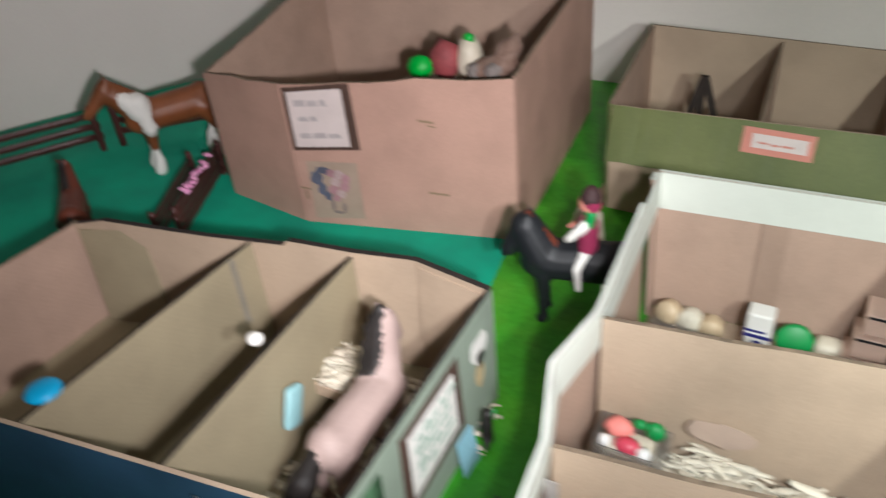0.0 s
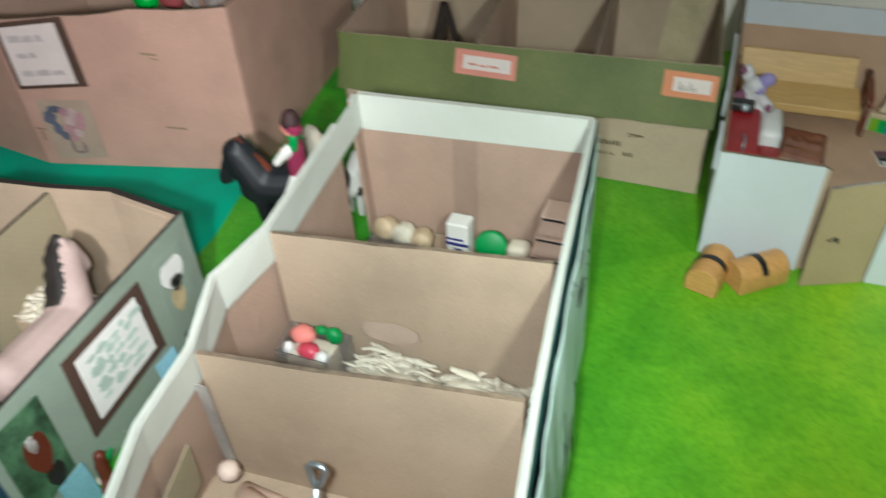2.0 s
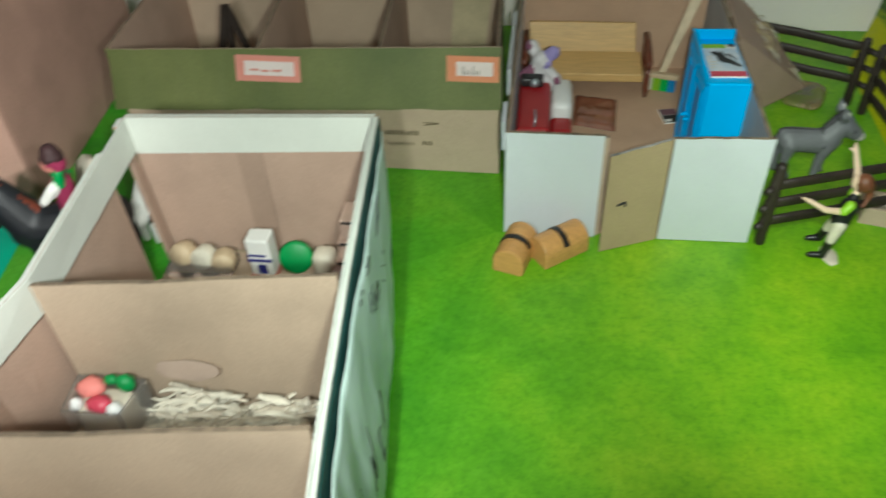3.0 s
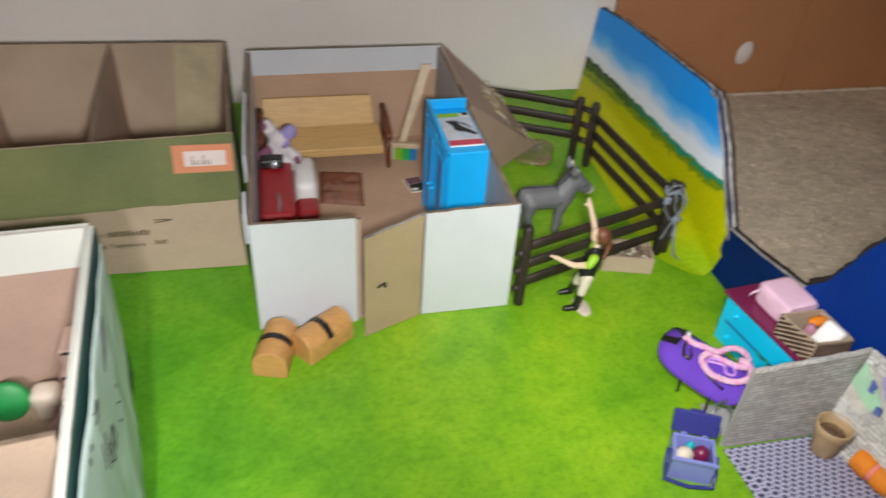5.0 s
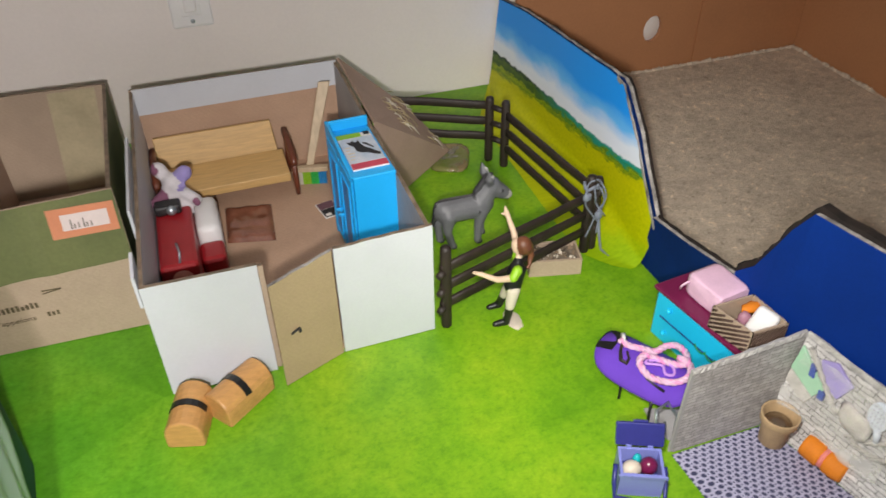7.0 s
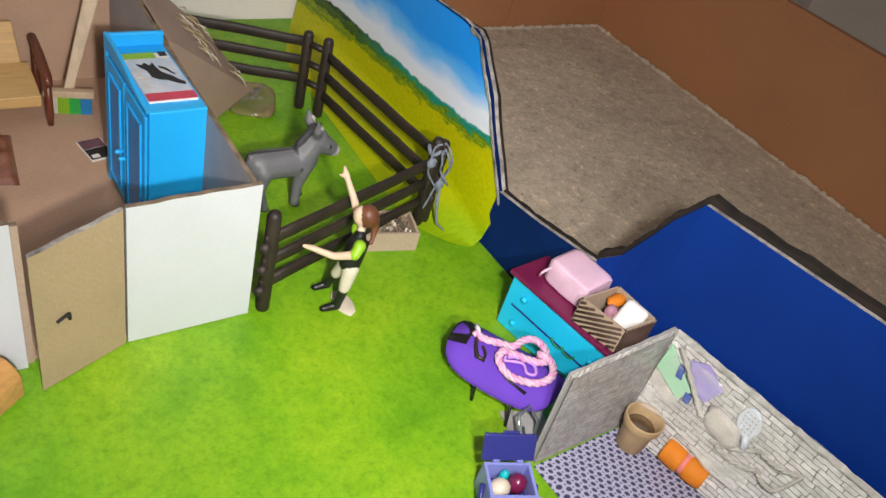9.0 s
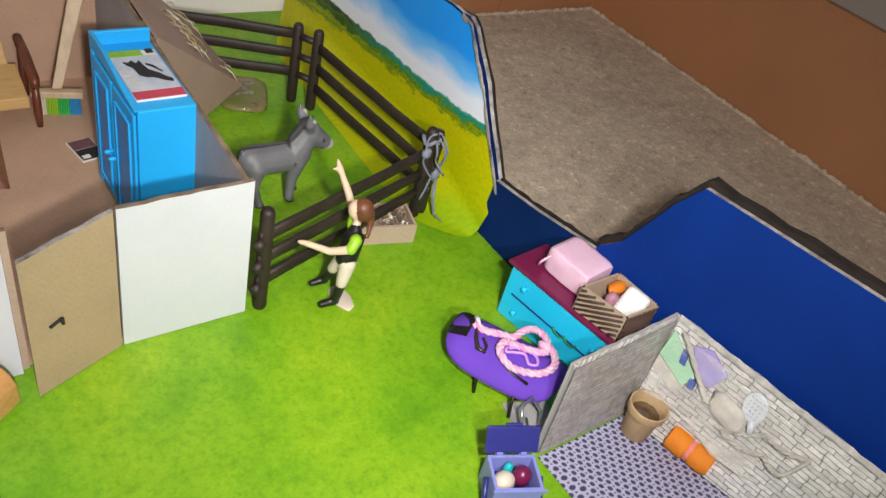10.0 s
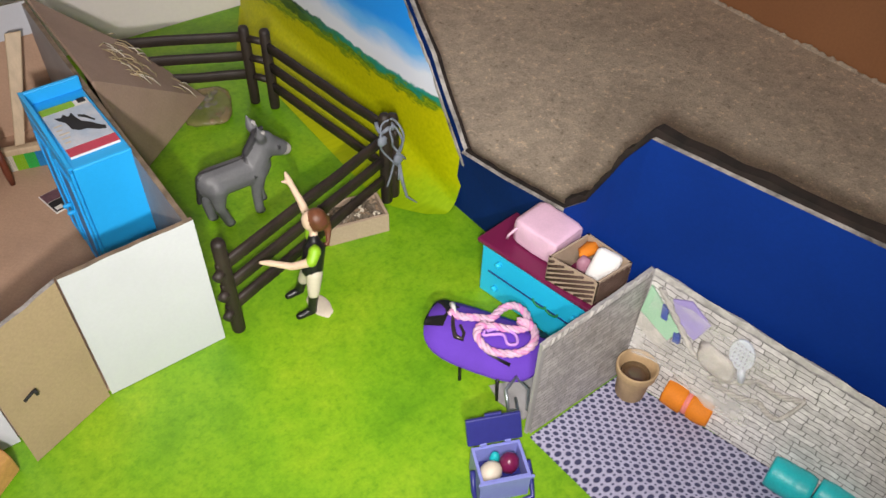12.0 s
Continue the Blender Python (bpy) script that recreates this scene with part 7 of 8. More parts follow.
part("rim", Geo().slab([KM @ Vector(p) for p in ((-0.22, -0.18, 0.285), (0.22, -0.18, 0.285), (0.22, -0.161, 0.285), (-0.22, -0.161, 0.285))], (0, 0, 0.03)), PERIWINKLE, kb)
LM = KM @ Matrix.Translation((0, 0.175, 0.31)) @ Matrix.Rotation(radians(58), 4, "X")
part("lid", Geo().round_box(-0.225, 0.0, -0.02, 0.225, 0.225, 0.02, 0.012, LM), INDIGO, kb, "indigo lid standing open")
part("lid_tab", Geo().round_box(-0.07, 0.225, -0.015, 0.07, 0.25, 0.015, 0.008, LM), INDIGO, kb)
for x in (-0.10, 0.10):
    part("hinge", Geo().box(x - 0.025, 0.15, 0.28, x + 0.025, 0.19, 0.33, KM), PERIWINKLE, kb)
g = Geo().use(0, True).tube([KM @ Vector(p) for p in ((-0.225, 0.0, 0.24), (-0.235, -0.10, 0.12), (-0.23, -0.20, 0.02), (0.0, -0.235, 0.015), (0.23, -0.20, 0.02), (0.235, -0.10, 0.12), (0.225, 0.0, 0.24))], 0.024, 6)
part("carry_handle", g, INDIGO, kb, "indigo swing handle")
for nm, p, s, c, lb in (("cream_sponge", (-0.08, -0.02, 0.20), (0.10, 0.085, 0.10), IVORY, "cream round toy sponge in the grooming box"), ("maroon_ball", (0.085, 0.03, 0.20), (0.085, 0.08, 0.10), MAROON, "maroon ball in the grooming box"), ("teal_bead", (-0.02, 0.09, 0.20), (0.045, 0.04, 0.09), TEAL_CLOTH, "teal bead in the grooming box")):
    solid(nm, Geo().use(0, True).blob(KM @ Vector(p), s, 0.08, 3), c, KM @ Vector((p[0], p[1], 0.03)), lb, "toy")
part("divider", Geo().box(-0.17, -0.13, 0.03, 0.17, 0.13, 0.12, KM), INDIGO, kb)

# ---------------------------------------------------------------- inside the tack corner
pot = thing("paper_pot", (5.68, -2.61, 0.01), "brown pressed paper pot on the dotted mat", "pot")
g = Geo().use(0, True).lathe((5.70, -2.66, 0.010), [(0.14, 0.0), (0.145, 0.005), (0.168, 0.285), (0.17, 0.29), (0.198, 0.295), (0.20, 0.30), (0.207, 0.378), (0.205, 0.384), (0.190, 0.386), (0.186, 0.382), (0.166, 0.31), (0.164, 0.30), (0.125, 0.055), (0.12, 0.05), (0.02, 0.05)], 28)
g.turn(Matrix.Translation((5.68, -2.61, 0)) @ Matrix.Diagonal((0.88, 0.88, 1.0, 1)) @ Matrix.Translation((-5.70, 2.66, 0)))
part("pot_body", g, CLAY, pot)
part("water", Geo().use(0, True).lathe((5.68, -2.61, 0.268), [(0.131, 0.0), (0.133, 0.01), (0.05, 0.014)], 20), surface("dark_water", (0.10, 0.055, 0.03), 0.05, 0.2, coat=1.0), pot, "dark glossy filling")


def rolled_cloth(name, a, b, r, col, label, band=None):
    t = thing(name, (Vector(a) + Vector(b)) / 2 - Vector((0, 0, r)), label, "cloth roll")
    a, b = Vector(a), Vector(b)
    d = (b - a).normalized()
    g = Geo().use(0, True)
    n = 24
    pts = [a + d * (b - a).length * i / n for i in range(n + 1)]
    rad = [r * (0.94 - 0.10 * (abs(i - n / 2) / (n / 2)) ** 6 - (0.20 if band and abs(i - n / 2) < 2 else 0)) for i in range(n + 1)]
    g.tube(pts, rad, 20)
    for i, v in enumerate(g.v):
        k_ = noise.noise(v * 9) * 0.5 + noise.noise(v * 22) * 0.3
        c_ = pts[min(n, i // 20)]
        g.v[i] = c_ + (v - c_) * (1 + 0.10 * k_)
    part("roll", g, col, t)
    if band:
        part("band", Geo().use(0, True).tube([pts[12] - d * 0.02, pts[12] + d * 0.02], [r * 0.84, r * 0.84], 16), band, t, "tied band")
    return t


rolled_cloth("rolled_cloth", (5.865, -2.83, 0.135), (5.985, -3.24, 0.135), 0.13, ORANGE, "orange rolled felt tied with a pink band", CORAL)
rolled_cloth("rolled_cloth", (5.95, -3.85, 0.16), (6.04, -4.17, 0.16), 0.15, TEAL_CLOTH, "teal shiny rolled cloth on the mat")
rolled_cloth("rolled_cloth", (6.10, -4.18, 0.15), (6.16, -4.50, 0.15), 0.14, TEAL_CLOTH, "teal shiny rolled cloth on the mat")


def wall_at(y, z, d=0.03):
    """A place on the back stone wall, which leans out most at the corner: y along its foot, z up, d in front of it."""
    s = (-2.41 - y) / 3.79
    foot, top = Vector((5.745 + 0.915 * s, -2.41 - 3.79 * s, 0)), Vector((6.08 + 0.63 * s, -2.24 - 3.96 * s, 1.0))
    return foot.lerp(top, z) + Vector((-0.95, -0.2, 0.22)) * d


def hung(name, pts, col, label, thick=0.03):
    g = Geo().slab([wall_at(y, z, 0.025) for y, z in pts], Vector((-0.95, -0.2, 0.22)) * thick)
    return solid(name, g, col, wall_at(pts[0][0], min(z for _, z in pts), 0.035), label, "cloth", "hung cloths", "", 0.008)


hung("green_cloth", [(-2.45, 0.92), (-2.43, 0.67), (-2.72, 0.56), (-2.79, 0.69)], MINT, "mint green cloth hung on the stone wall")
hung("cream_cloth", [(-2.43, 0.66), (-2.43, 0.53), (-2.67, 0.45), (-2.72, 0.55)], ROPE_WHITE, "cream cloth edge under the mint cloth", 0.02)
hung("lilac_cloth", [(-2.65, 0.91), (-2.80, 0.98), (-3.00, 0.88), (-2.92, 0.69), (-2.76, 0.74)], LILAC, "lilac cloth hung on the stone wall")
hung("blue_clip", [(-2.59, 0.83), (-2.65, 0.81), (-2.67, 0.72), (-2.61, 0.72)], surface("clip_blue", (0.05, 0.10, 0.42), 0.4), "small blue clip on the stone wall", 0.045)
hung("blue_clip", [(-2.75, 0.67), (-2.81, 0.67), (-2.82, 0.59), (-2.76, 0.59)], surface("clip_blue_low", (0.05, 0.10, 0.42), 0.4), "small blue clip on the stone wall", 0.045)
wc = thing("braided_cord", wall_at(-2.7, 0.6, 0.08), "white braided cord hung between the cloths", "cord")
for ph_ in (0.0, 3.14):
    pts = [wall_at(-2.55 - 0.42 * i / 18 + 0.014 * math.cos(i * 0.9 + ph_), 0.96 - 0.36 * i / 18, 0.085 + 0.014 * math.sin(i * 0.9 + ph_)) for i in range(19)]
    part("strand", Geo().use(0, True).tube(pts, 0.018, 6), ROPE_WHITE, wc)
solid("fleece_pad", Geo().use(0, True).blob(wall_at(-3.14, 0.63, 0.07), (0.055, 0.19, 0.14), 0.35, 9), surface("fleece", (0.80, 0.75, 0.68), 0.95, 0.2, 30, 700, 0.6), wall_at(-3.14, 0.49, 0.07), "cream fleece pad hung on the stone wall", "fleece")
br = thing("white_brush", wall_at(-3.36, 0.62, 0.06), "translucent white toy brush hung on the stone wall", "brush")
ring = []
for i in range(20):
    a = 2 * math.pi * i / 20
    ring.append(wall_at(-3.295 + 0.095 * math.cos(a) + 0.03 * math.sin(a), 0.83 + 0.125 * math.sin(a) - 0.03 * math.cos(a), 0.06))
BRISTLE = surface("pale_lavender_bristle", (0.52, 0.52, 0.66), 0.5)
PALE_BLUE = surface("pale_blue_plastic", (0.62, 0.67, 0.74), 0.3, 0.05)
part("paddle", Geo().slab(ring, Vector((-0.95, -0.2, 0.22)) * 0.03), PALE_BLUE, br, "", 0.008)
part("grip", Geo().use(0, True).tube([wall_at(-3.33, 0.72, 0.075), wall_at(-3.35, 0.66, 0.075), wall_at(-3.365, 0.61, 0.075)], [0.036, 0.032, 0.024], 8), PALE_BLUE, br)
for i in range(4):
    for j in range(5):
        part("bristle", Geo().use(0, True).blob(wall_at(-3.24 - 0.034 * i, 0.75 + 0.038 * j, 0.094), (0.008, 0.009, 0.010), 0, 0, None, 1), BRISTLE, br)
# a loose clear bag hung over the cloths and brush
g = Geo().use(0, True)
nu_, nv_n = 34, 18
for j in range(nv_n + 1):
    for i in range(nu_ + 1):
        u, v = i / nu_, j / nv_n
        y = -2.50 - 1.05 * u + 0.03 * math.sin(v * 5)
        z = 0.34 + 0.05 * math.sin(u * 6) + (0.62 - 0.04 * math.sin(u * 6)) * v
        g.v.append(wall_at(y, z, 0.150 + 0.035 * noise.noise(Vector((u * 8, v * 5, 1))) + 0.014 * noise.noise(Vector((u * 23, v * 14, 4)))))
for j in range(nv_n):
    for i in range(nu_):
        q_ = j * (nu_ + 1) + i
        g.face((q_, q_ + 1, q_ + nu_ + 2, q_ + nu_ + 1))
BAG_FILM = film("clear_bag_film", 0.04, 0.34)
cbag = thing("clear_bag", wall_at(-3.0, 0.34, 0.15), "crinkled clear plastic bag hung over the cloths on the stone wall", "plastic bag")
part("bag_film", g, BAG_FILM, cbag)
SEAM = film("clear_bag_seam", 0.10, 0.35)
for za, zb in ((0.35, 0.365),):
    lo = [wall_at(-2.50 - 1.05 * i / 24, za + 0.05 * math.sin(i / 4), 0.140 + 0.02 * noise.noise(Vector((i * 0.7, za * 9, 2)))) for i in range(25)]
    hi = [wall_at(-2.50 - 1.05 * i / 24, zb + 0.05 * math.sin(i / 4), 0.142 + 0.02 * noise.noise(Vector((i * 0.7, za * 9, 2)))) for i in range(25)]
    part("bag_seam", Geo().strip(lo, hi, (-0.006, 0, 0.002)), SEAM, cbag, "whitish welded seam")
hb = thing("rope_halter", wall_at(-3.5, 0.5, 0.06), "white twisted rope halter hung on the stone wall", "halter")
for k_, (a, b, sag) in enumerate((((-3.12, 0.47), (-3.48, 0.69), 0.03), ((-3.48, 0.69), (-3.82, 0.76), 0.04), ((-3.72, 0.50), (-3.82, 0.76), 0.02), ((-3.54, 0.55), (-3.72, 0.50), 0.03), ((-3.18, 0.49), (-3.54, 0.55), 0.04))):
    for ph_ in (0.0, 3.14):
        g = Geo().use(0, True).tube([wall_at(a[0] + (b[0] - a[0]) * i / 16, a[1] + (b[1] - a[1]) * i / 16 - sag * math.sin(math.pi * i / 16) + 0.012 * math.sin(i * 1.1 + ph_), 0.05 + 0.01 * k_ + 0.012 * math.cos(i * 1.1 + ph_)) for i in range(17)], 0.015, 6)
        part("strand", g, ROPE_WHITE, hb)

# ---------------------------------------------------------------- cream stable: first stall
cup = thing("clear_tray", (-3.45, -1.0, 0.045), "clear plastic tray of round wooden slices", "tray")
part("tray", Geo().use(0, True).round_box(-3.86, -1.22, 0.046, -3.06, -0.82, 0.20, 0.04), CLEAR, cup)
for i, (x, y, r) in enumerate(((-3.68, -0.98, 0.15), (-3.42, -1.00, 0.145), (-3.17, -1.02, 0.14))):
    rm = Euler((radians(70 + 8 * i), 0, radians(-12 + 9 * i))).to_matrix()
    g = Geo().use(0, True).lathe((x, y, 0.26 - 0.02 * i), [(r * 0.9, -0.10), (r, -0.07), (r, 0.07), (r * 0.9, 0.10)], 20, rm)
    solid("wooden_slice", g, (PALE_WOOD, SHAVE, PALE_WOOD)[i % 3], (x, y, 0.1), "round pale wooden slice in the clear tray", "wooden slice", "wooden slices")
tin = thing("milk_carton", (-2.66, -1.0, 0.045), "white toy carton with blue print bars", "carton")
part("box", Geo().round_box(-2.80, -1.14, 0.046, -2.52, -0.90, 0.66, 0.025), PAPER, tin)
part("print_band", Geo().box(-2.805, -1.146, 0.34, -2.515, -1.138, 0.385), INDIGO, tin)
part("print_band", Geo().box(-2.80, -1.146, 0.42, -2.58, -1.138, 0.45), INDIGO, tin)
part("print_mark", Geo().box(-2.70, -1.146, 0.16, -2.60, -1.138, 0.30), INDIGO, tin)
part("foot_band", Geo().box(-2.806, -1.144, 0.05, -2.514, -0.89, 0.14), SALMON_PAPER, tin)
g = Geo().use(0, True).lathe((-2.28, -0.98, 0.30), [(0.17, -0.05), (0.20, -0.03), (0.20, 0.03), (0.17, 0.05)], 24, Euler((radians(68), 0, radians(8))).to_matrix())
solid("green_disc", g, GREEN, (-2.26, -0.98, 0.06), "bright green round plastic disc leaning in the stall", "disc")
solid("tan_block", Geo().use(0, True).round_box(-2.08, -1.08, 0.046, -1.80, -0.82, 0.40, 0.07), IVORY, (-1.95, -0.92, 0.045), "tan rounded toy loaf in the stall", "toy")
solid("pale_disc", Geo().use(0, True).lathe((-2.22, -1.42, 0.046), [(0.14, 0.0), (0.16, 0.03), (0.14, 0.06)], 20), SHAVE, (-2.22, -1.42, 0.045), "pale wooden disc on the stall floor", "disc")
solid("pink_cloth", Geo().use(0, True).blob((-1.62, -1.26, 0.22), (0.26, 0.16, 0.19), 0.5, 6), surface("dusty_pink", (0.66, 0.46, 0.44), 0.8, 0.2), (-1.72, -1.3, 0.045), "crumpled dusty pink cloth in the stall", "cloth")
for i, (z0, z1) in enumerate(((0.046, 0.30), (0.32, 0.60), (0.66, 0.92))):
    sh = thing("cardboard_drawer", (-1.60, -0.85, z0), "small cardboard drawer stacked against the stable wall", "drawer", "cardboard drawers")
    part("drawer_body", Geo().box(-1.80 + 0.06 * i, -1.02, z0, -1.38, -0.66, z1), PEACH, sh, "", 0.01)
    part("slot", Geo().box(-1.78 + 0.06 * i, -1.026, z1 - 0.045, -1.40, -1.021, z1 - 0.012), CHAR, sh)

# second stall
tub = thing("clear_tub", (-3.42, -3.45, 0.045), "clear plastic tub of bright foam food", "tub")
g = Geo().use(0, False)
TB = [(-3.70, -3.62), (-3.14, -3.62), (-3.06, -3.20), (-3.74, -3.20)]
for i in range(4):
    a, b = Vector((*TB[i], 0)), Vector((*TB[(i + 1) % 4], 0))
    mid_ = Vector((-3.43, -3.45, 0))
    ai, bi = a.lerp(mid_, 0.06), b.lerp(mid_, 0.06)
    part("tub_side", Geo().slab([ai + Vector((0, 0, 0.05)), bi + Vector((0, 0, 0.05)), b + Vector((0, 0, 0.72)), a + Vector((0, 0, 0.72))], (mid_ - a.lerp(b, 0.5)).normalized() * 0.012), CLEAR, tub)
for nm, p, s, c, lb in (("coral_foam", (-3.53, -3.34, 0.68), (0.14, 0.11, 0.09), CORAL, "coral foam piece in the clear tub"), ("rose_foam", (-3.40, -3.48, 0.62), (0.13, 0.09, 0.08), HOT_PINK, "rose foam piece in the clear tub"), ("green_foam", (-3.20, -3.30, 0.72), (0.095, 0.07, 0.10), GREEN, "green foam leaf in the clear tub"),
                        ("green_foam", (-3.35, -3.28, 0.73), (0.07, 0.05, 0.05), GREEN, "green foam leaf in the clear tub"), ("white_foam", (-3.24, -3.52, 0.62), (0.07, 0.07, 0.07), WHITE, "white foam piece in the clear tub"), ("white_foam", (-3.62, -3.50, 0.62), (0.06, 0.06, 0.07), WHITE, "white foam piece in the clear tub")):
    solid(nm, Geo().use(0, True).blob((p[0], p[1], p[2] + 0.05), s, 0.22, int(100 * abs(p[0])) % 17), c, (p[0], p[1], p[2] + 0.05 - s[2]), lb, "foam toy")
solid("paper_filling", Geo().use(0, True).round_box(-3.64, -3.56, 0.05, -3.18, -3.25, 0.64, 0.05), IVORY, (-3.43, -3.45, 0.05), "crumpled cream paper filling the clear tub", "paper")


def shavings(label, x0, x1, y0, y1, z, n, seed, base, lift=0.16):
    """A heap of thin curled wood shavings, each a narrow bent ribbon."""
    r = random.Random(seed)
    g = Geo().use(0, True)
    if lift > 0.3:
        g.sheet((x0, y0, z - 0.03), (x1, y0, z - 0.03), (x1, y1, z - 0.03), (x0, y1, z - 0.03), 26, 12)
        for i, p in enumerate(g.v):
            u, v = (p.x - x0) / (x1 - x0), (p.y - y0) / (y1 - y0)
            g.v[i] = p + Vector((0, 0, lift * 0.62 * max(0.0, math.sin(math.pi * min(1, max(0, u)))) ** 0.4 * max(0.0, math.sin(math.pi * min(1, max(0, v * 0.8 + 0.1)))) ** 0.6 * (1 + 0.35 * noise.noise(p * 7))))
    for i in range(n):
        x, y = r.uniform(x0, x1), r.uniform(y0, y1)
        hump = math.sin(math.pi * min(0.98, max(0.02, (x - x0) / (x1 - x0)))) ** 0.4 * (0.7 + 0.3 * noise.noise(Vector((x * 3, y * 3, seed))))
        p = Vector((x, y, z + r.random() ** 0.6 * lift * hump))
        a, ln = r.gauss(0.15, 0.5) + math.pi * r.randint(0, 1), r.uniform(0.10, 0.42)
        d = Vector((math.cos(a), math.sin(a) * 0.5, r.uniform(-0.18, 0.18)))
        w = d.cross(Vector((r.uniform(-0.3, 0.3), -0.5, 1))).normalized() * r.uniform(0.012, 0.045)
        curl, turn_ = r.uniform(0.01, 0.05), r.uniform(0, 6)
        k_ = len(g.v)
        for j in range(6):
            q_ = p + d * ln * j / 5 + Vector((0, 0, curl * math.sin(j * 0.9 + turn_)))
            t_ = 1 - 0.5 * abs(j / 2.5 - 1)
            g.v += [q_ - w * t_, q_ + w * t_, q_ + w * t_ + Vector((0, 0, 0.006)), q_ - w * t_ + Vector((0, 0, 0.006))]
        g.use(0 if i % 3 else 1)
        for j in range(5):
            m_ = k_ + 4 * j
            for e in range(4):
                f = (e + 1) % 4
                g.face((m_ + e, m_ + f, m_ + 4 + f, m_ + 4 + e))
        g.face((k_, k_ + 1, k_ + 2, k_ + 3))
        g.face((k_ + 23, k_ + 22, k_ + 21, k_ + 20))
    return solid("wood_shavings", g, (SHAVE, IVORY), base, label, "shavings", "", "stuff")


shavings("heap of pale curled wood shavings in the stall", -2.95, -1.90, -3.62, -3.16, 0.10, 620, 3, (-2.4, -3.4, 0.05), 0.62)
shavings("heap of pale curled wood shavings in the stall", -2.05, -1.16, -3.62, -3.14, 0.10, 520, 4, (-1.6, -3.4, 0.05), 0.60)
shavings("thin layer of pale wood shavings in the stall", -3.2, -1.15, -4.45, -3.5, 0.05, 300, 5, (-2.2, -4.0, 0.05), 0.08)
ring = [(-2.66 + 0.30 * math.cos(a) * (1 + 0.12 * noise.noise(Vector((math.cos(a) * 2, math.sin(a) * 2, 3)))), -3.122 + 0.02 * math.cos(a), 0.80 + 0.15 * math.sin(a) * (1 + 0.25 * noise.noise(Vector((math.cos(a) * 2, math.sin(a) * 2, 7))))) for a in [i * 2 * math.pi / 28 for i in range(28)]]
g = Geo().slab(ring, (0, -0.003, 0))
part("peeled_patch", g, surface("peeled_card", (0.53, 0.40, 0.32), 0.85, 0.1, 20, 500, 0.2), cr, "pale peeled patch on the partition")

# third stall
solid("peach_ball", Geo().use(0, True).blob((-3.46, -4.90, 0.60), (0.10, 0.10, 0.10), 0.04, 1), surface("pale_peach", (0.75, 0.58, 0.50), 0.6, 0.05), (-3.36, -4.92, 0.5), "pale peach foam ball on the paper tubes", "ball")
for i, (a, b) in enumerate((((-3.55, -5.05, 0.16), (-2.60, -5.35, 0.20)), ((-3.45, -4.85, 0.18), (-2.55, -4.98, 0.18)), ((-3.30, -5.0, 0.40), (-2.50, -5.25, 0.42)))):
    solid("paper_tube", Geo().use(0, True).tube([a, Vector(a).lerp(Vector(b), 0.5) + Vector((0, 0, 0.02)), b], [0.12, 0.13, 0.11], 14), PEACH, Vector(a) - Vector((0, 0, 0.12)), "peach paper tube lying in the stall", "paper tube", "paper tubes")
sv = thing("toy_shovel", (-2.49, -5.00, 0.045), "small grey metal toy shovel standing in the stall", "shovel")
part("shaft", Geo().use(0, True).tube([(-2.49, -5.25, 0.30), (-2.49, -5.00, 0.98)], 0.028, 8), STEEL, sv)
g = Geo().use(0, True).tube([(-2.49, -5.00, 0.98), (-2.53, -4.98, 1.03), (-2.57, -4.94, 1.15), (-2.54, -4.93, 1.18), (-2.44, -4.93, 1.18), (-2.41, -4.94, 1.15), (-2.45, -4.98, 1.03), (-2.49, -5.00, 0.98)], 0.028, 8)
part("grip", g, STEEL, sv, "grey D-shaped grip")
part("blade", Geo().slab([(-2.63, -5.36, 0.05), (-2.35, -5.36, 0.05), (-2.35, -5.26, 0.32), (-2.63, -5.26, 0.32)], (0, 0.02, 0)), STEEL, sv)
part("tape_strip", Geo().slab([(-3.70, -4.665, 0.25), (-3.58, -4.665, 0.25), (-3.62, -4.66, 1.40), (-3.74, -4.66, 1.40)], (0, -0.008, 0)), surface("shiny_tape", (0.42, 0.40, 0.38), 0.12, 0.2, 30, 200, 0.2, coat=0.6), cr, "shiny clear packing tape")
part("torn_patch", Geo().slab([(-3.70, -5.0, 1.02), (-3.66, -5.55, 0.85), (-3.66, -5.5, 0.35), (-3.71, -5.0, 0.50)], (0.02, 0, 0)), CARD_OLIVE, cr, "torn cardboard patch")

# ---------------------------------------------------------------- navy stable: what hangs and lies in it
shavings("thin layer of pale wood shavings in the horse stall", -6.45, -5.1, -5.7, -3.1, 0.05, 520, 8, (-5.8, -4.4, 0.05), 0.10)
hay = thing("hay_tray", (-6.50, -3.70, 0.45), "small cardboard tray of pale hay hung on the partition", "hay tray")
part("tray", Geo().box(-6.66, -4.02, 0.46, -6.28, -3.40, 0.62), CARD_PALE, hay, "", 0.01)
shavings("pale hay heaped in the small cardboard tray", -6.64, -6.32, -4.0, -3.42, 0.62, 170, 14, (-6.5, -3.7, 0.62), 0.14)
hbm = Matrix.Translation((-6.52, -4.50, 0.80)) @ Matrix.Rotation(radians(-20), 4, "X")
solid("pale_blue_brush", Geo().use(0, True).round_box(-0.05, -0.115, -0.24, 0.05, 0.115, 0.24, 0.05, hbm), surface("pale_blue", (0.30, 0.52, 0.55), 0.5, 0.08), (-6.55, -4.50, 0.6), "pale blue toy brush hung on the partition", "brush")
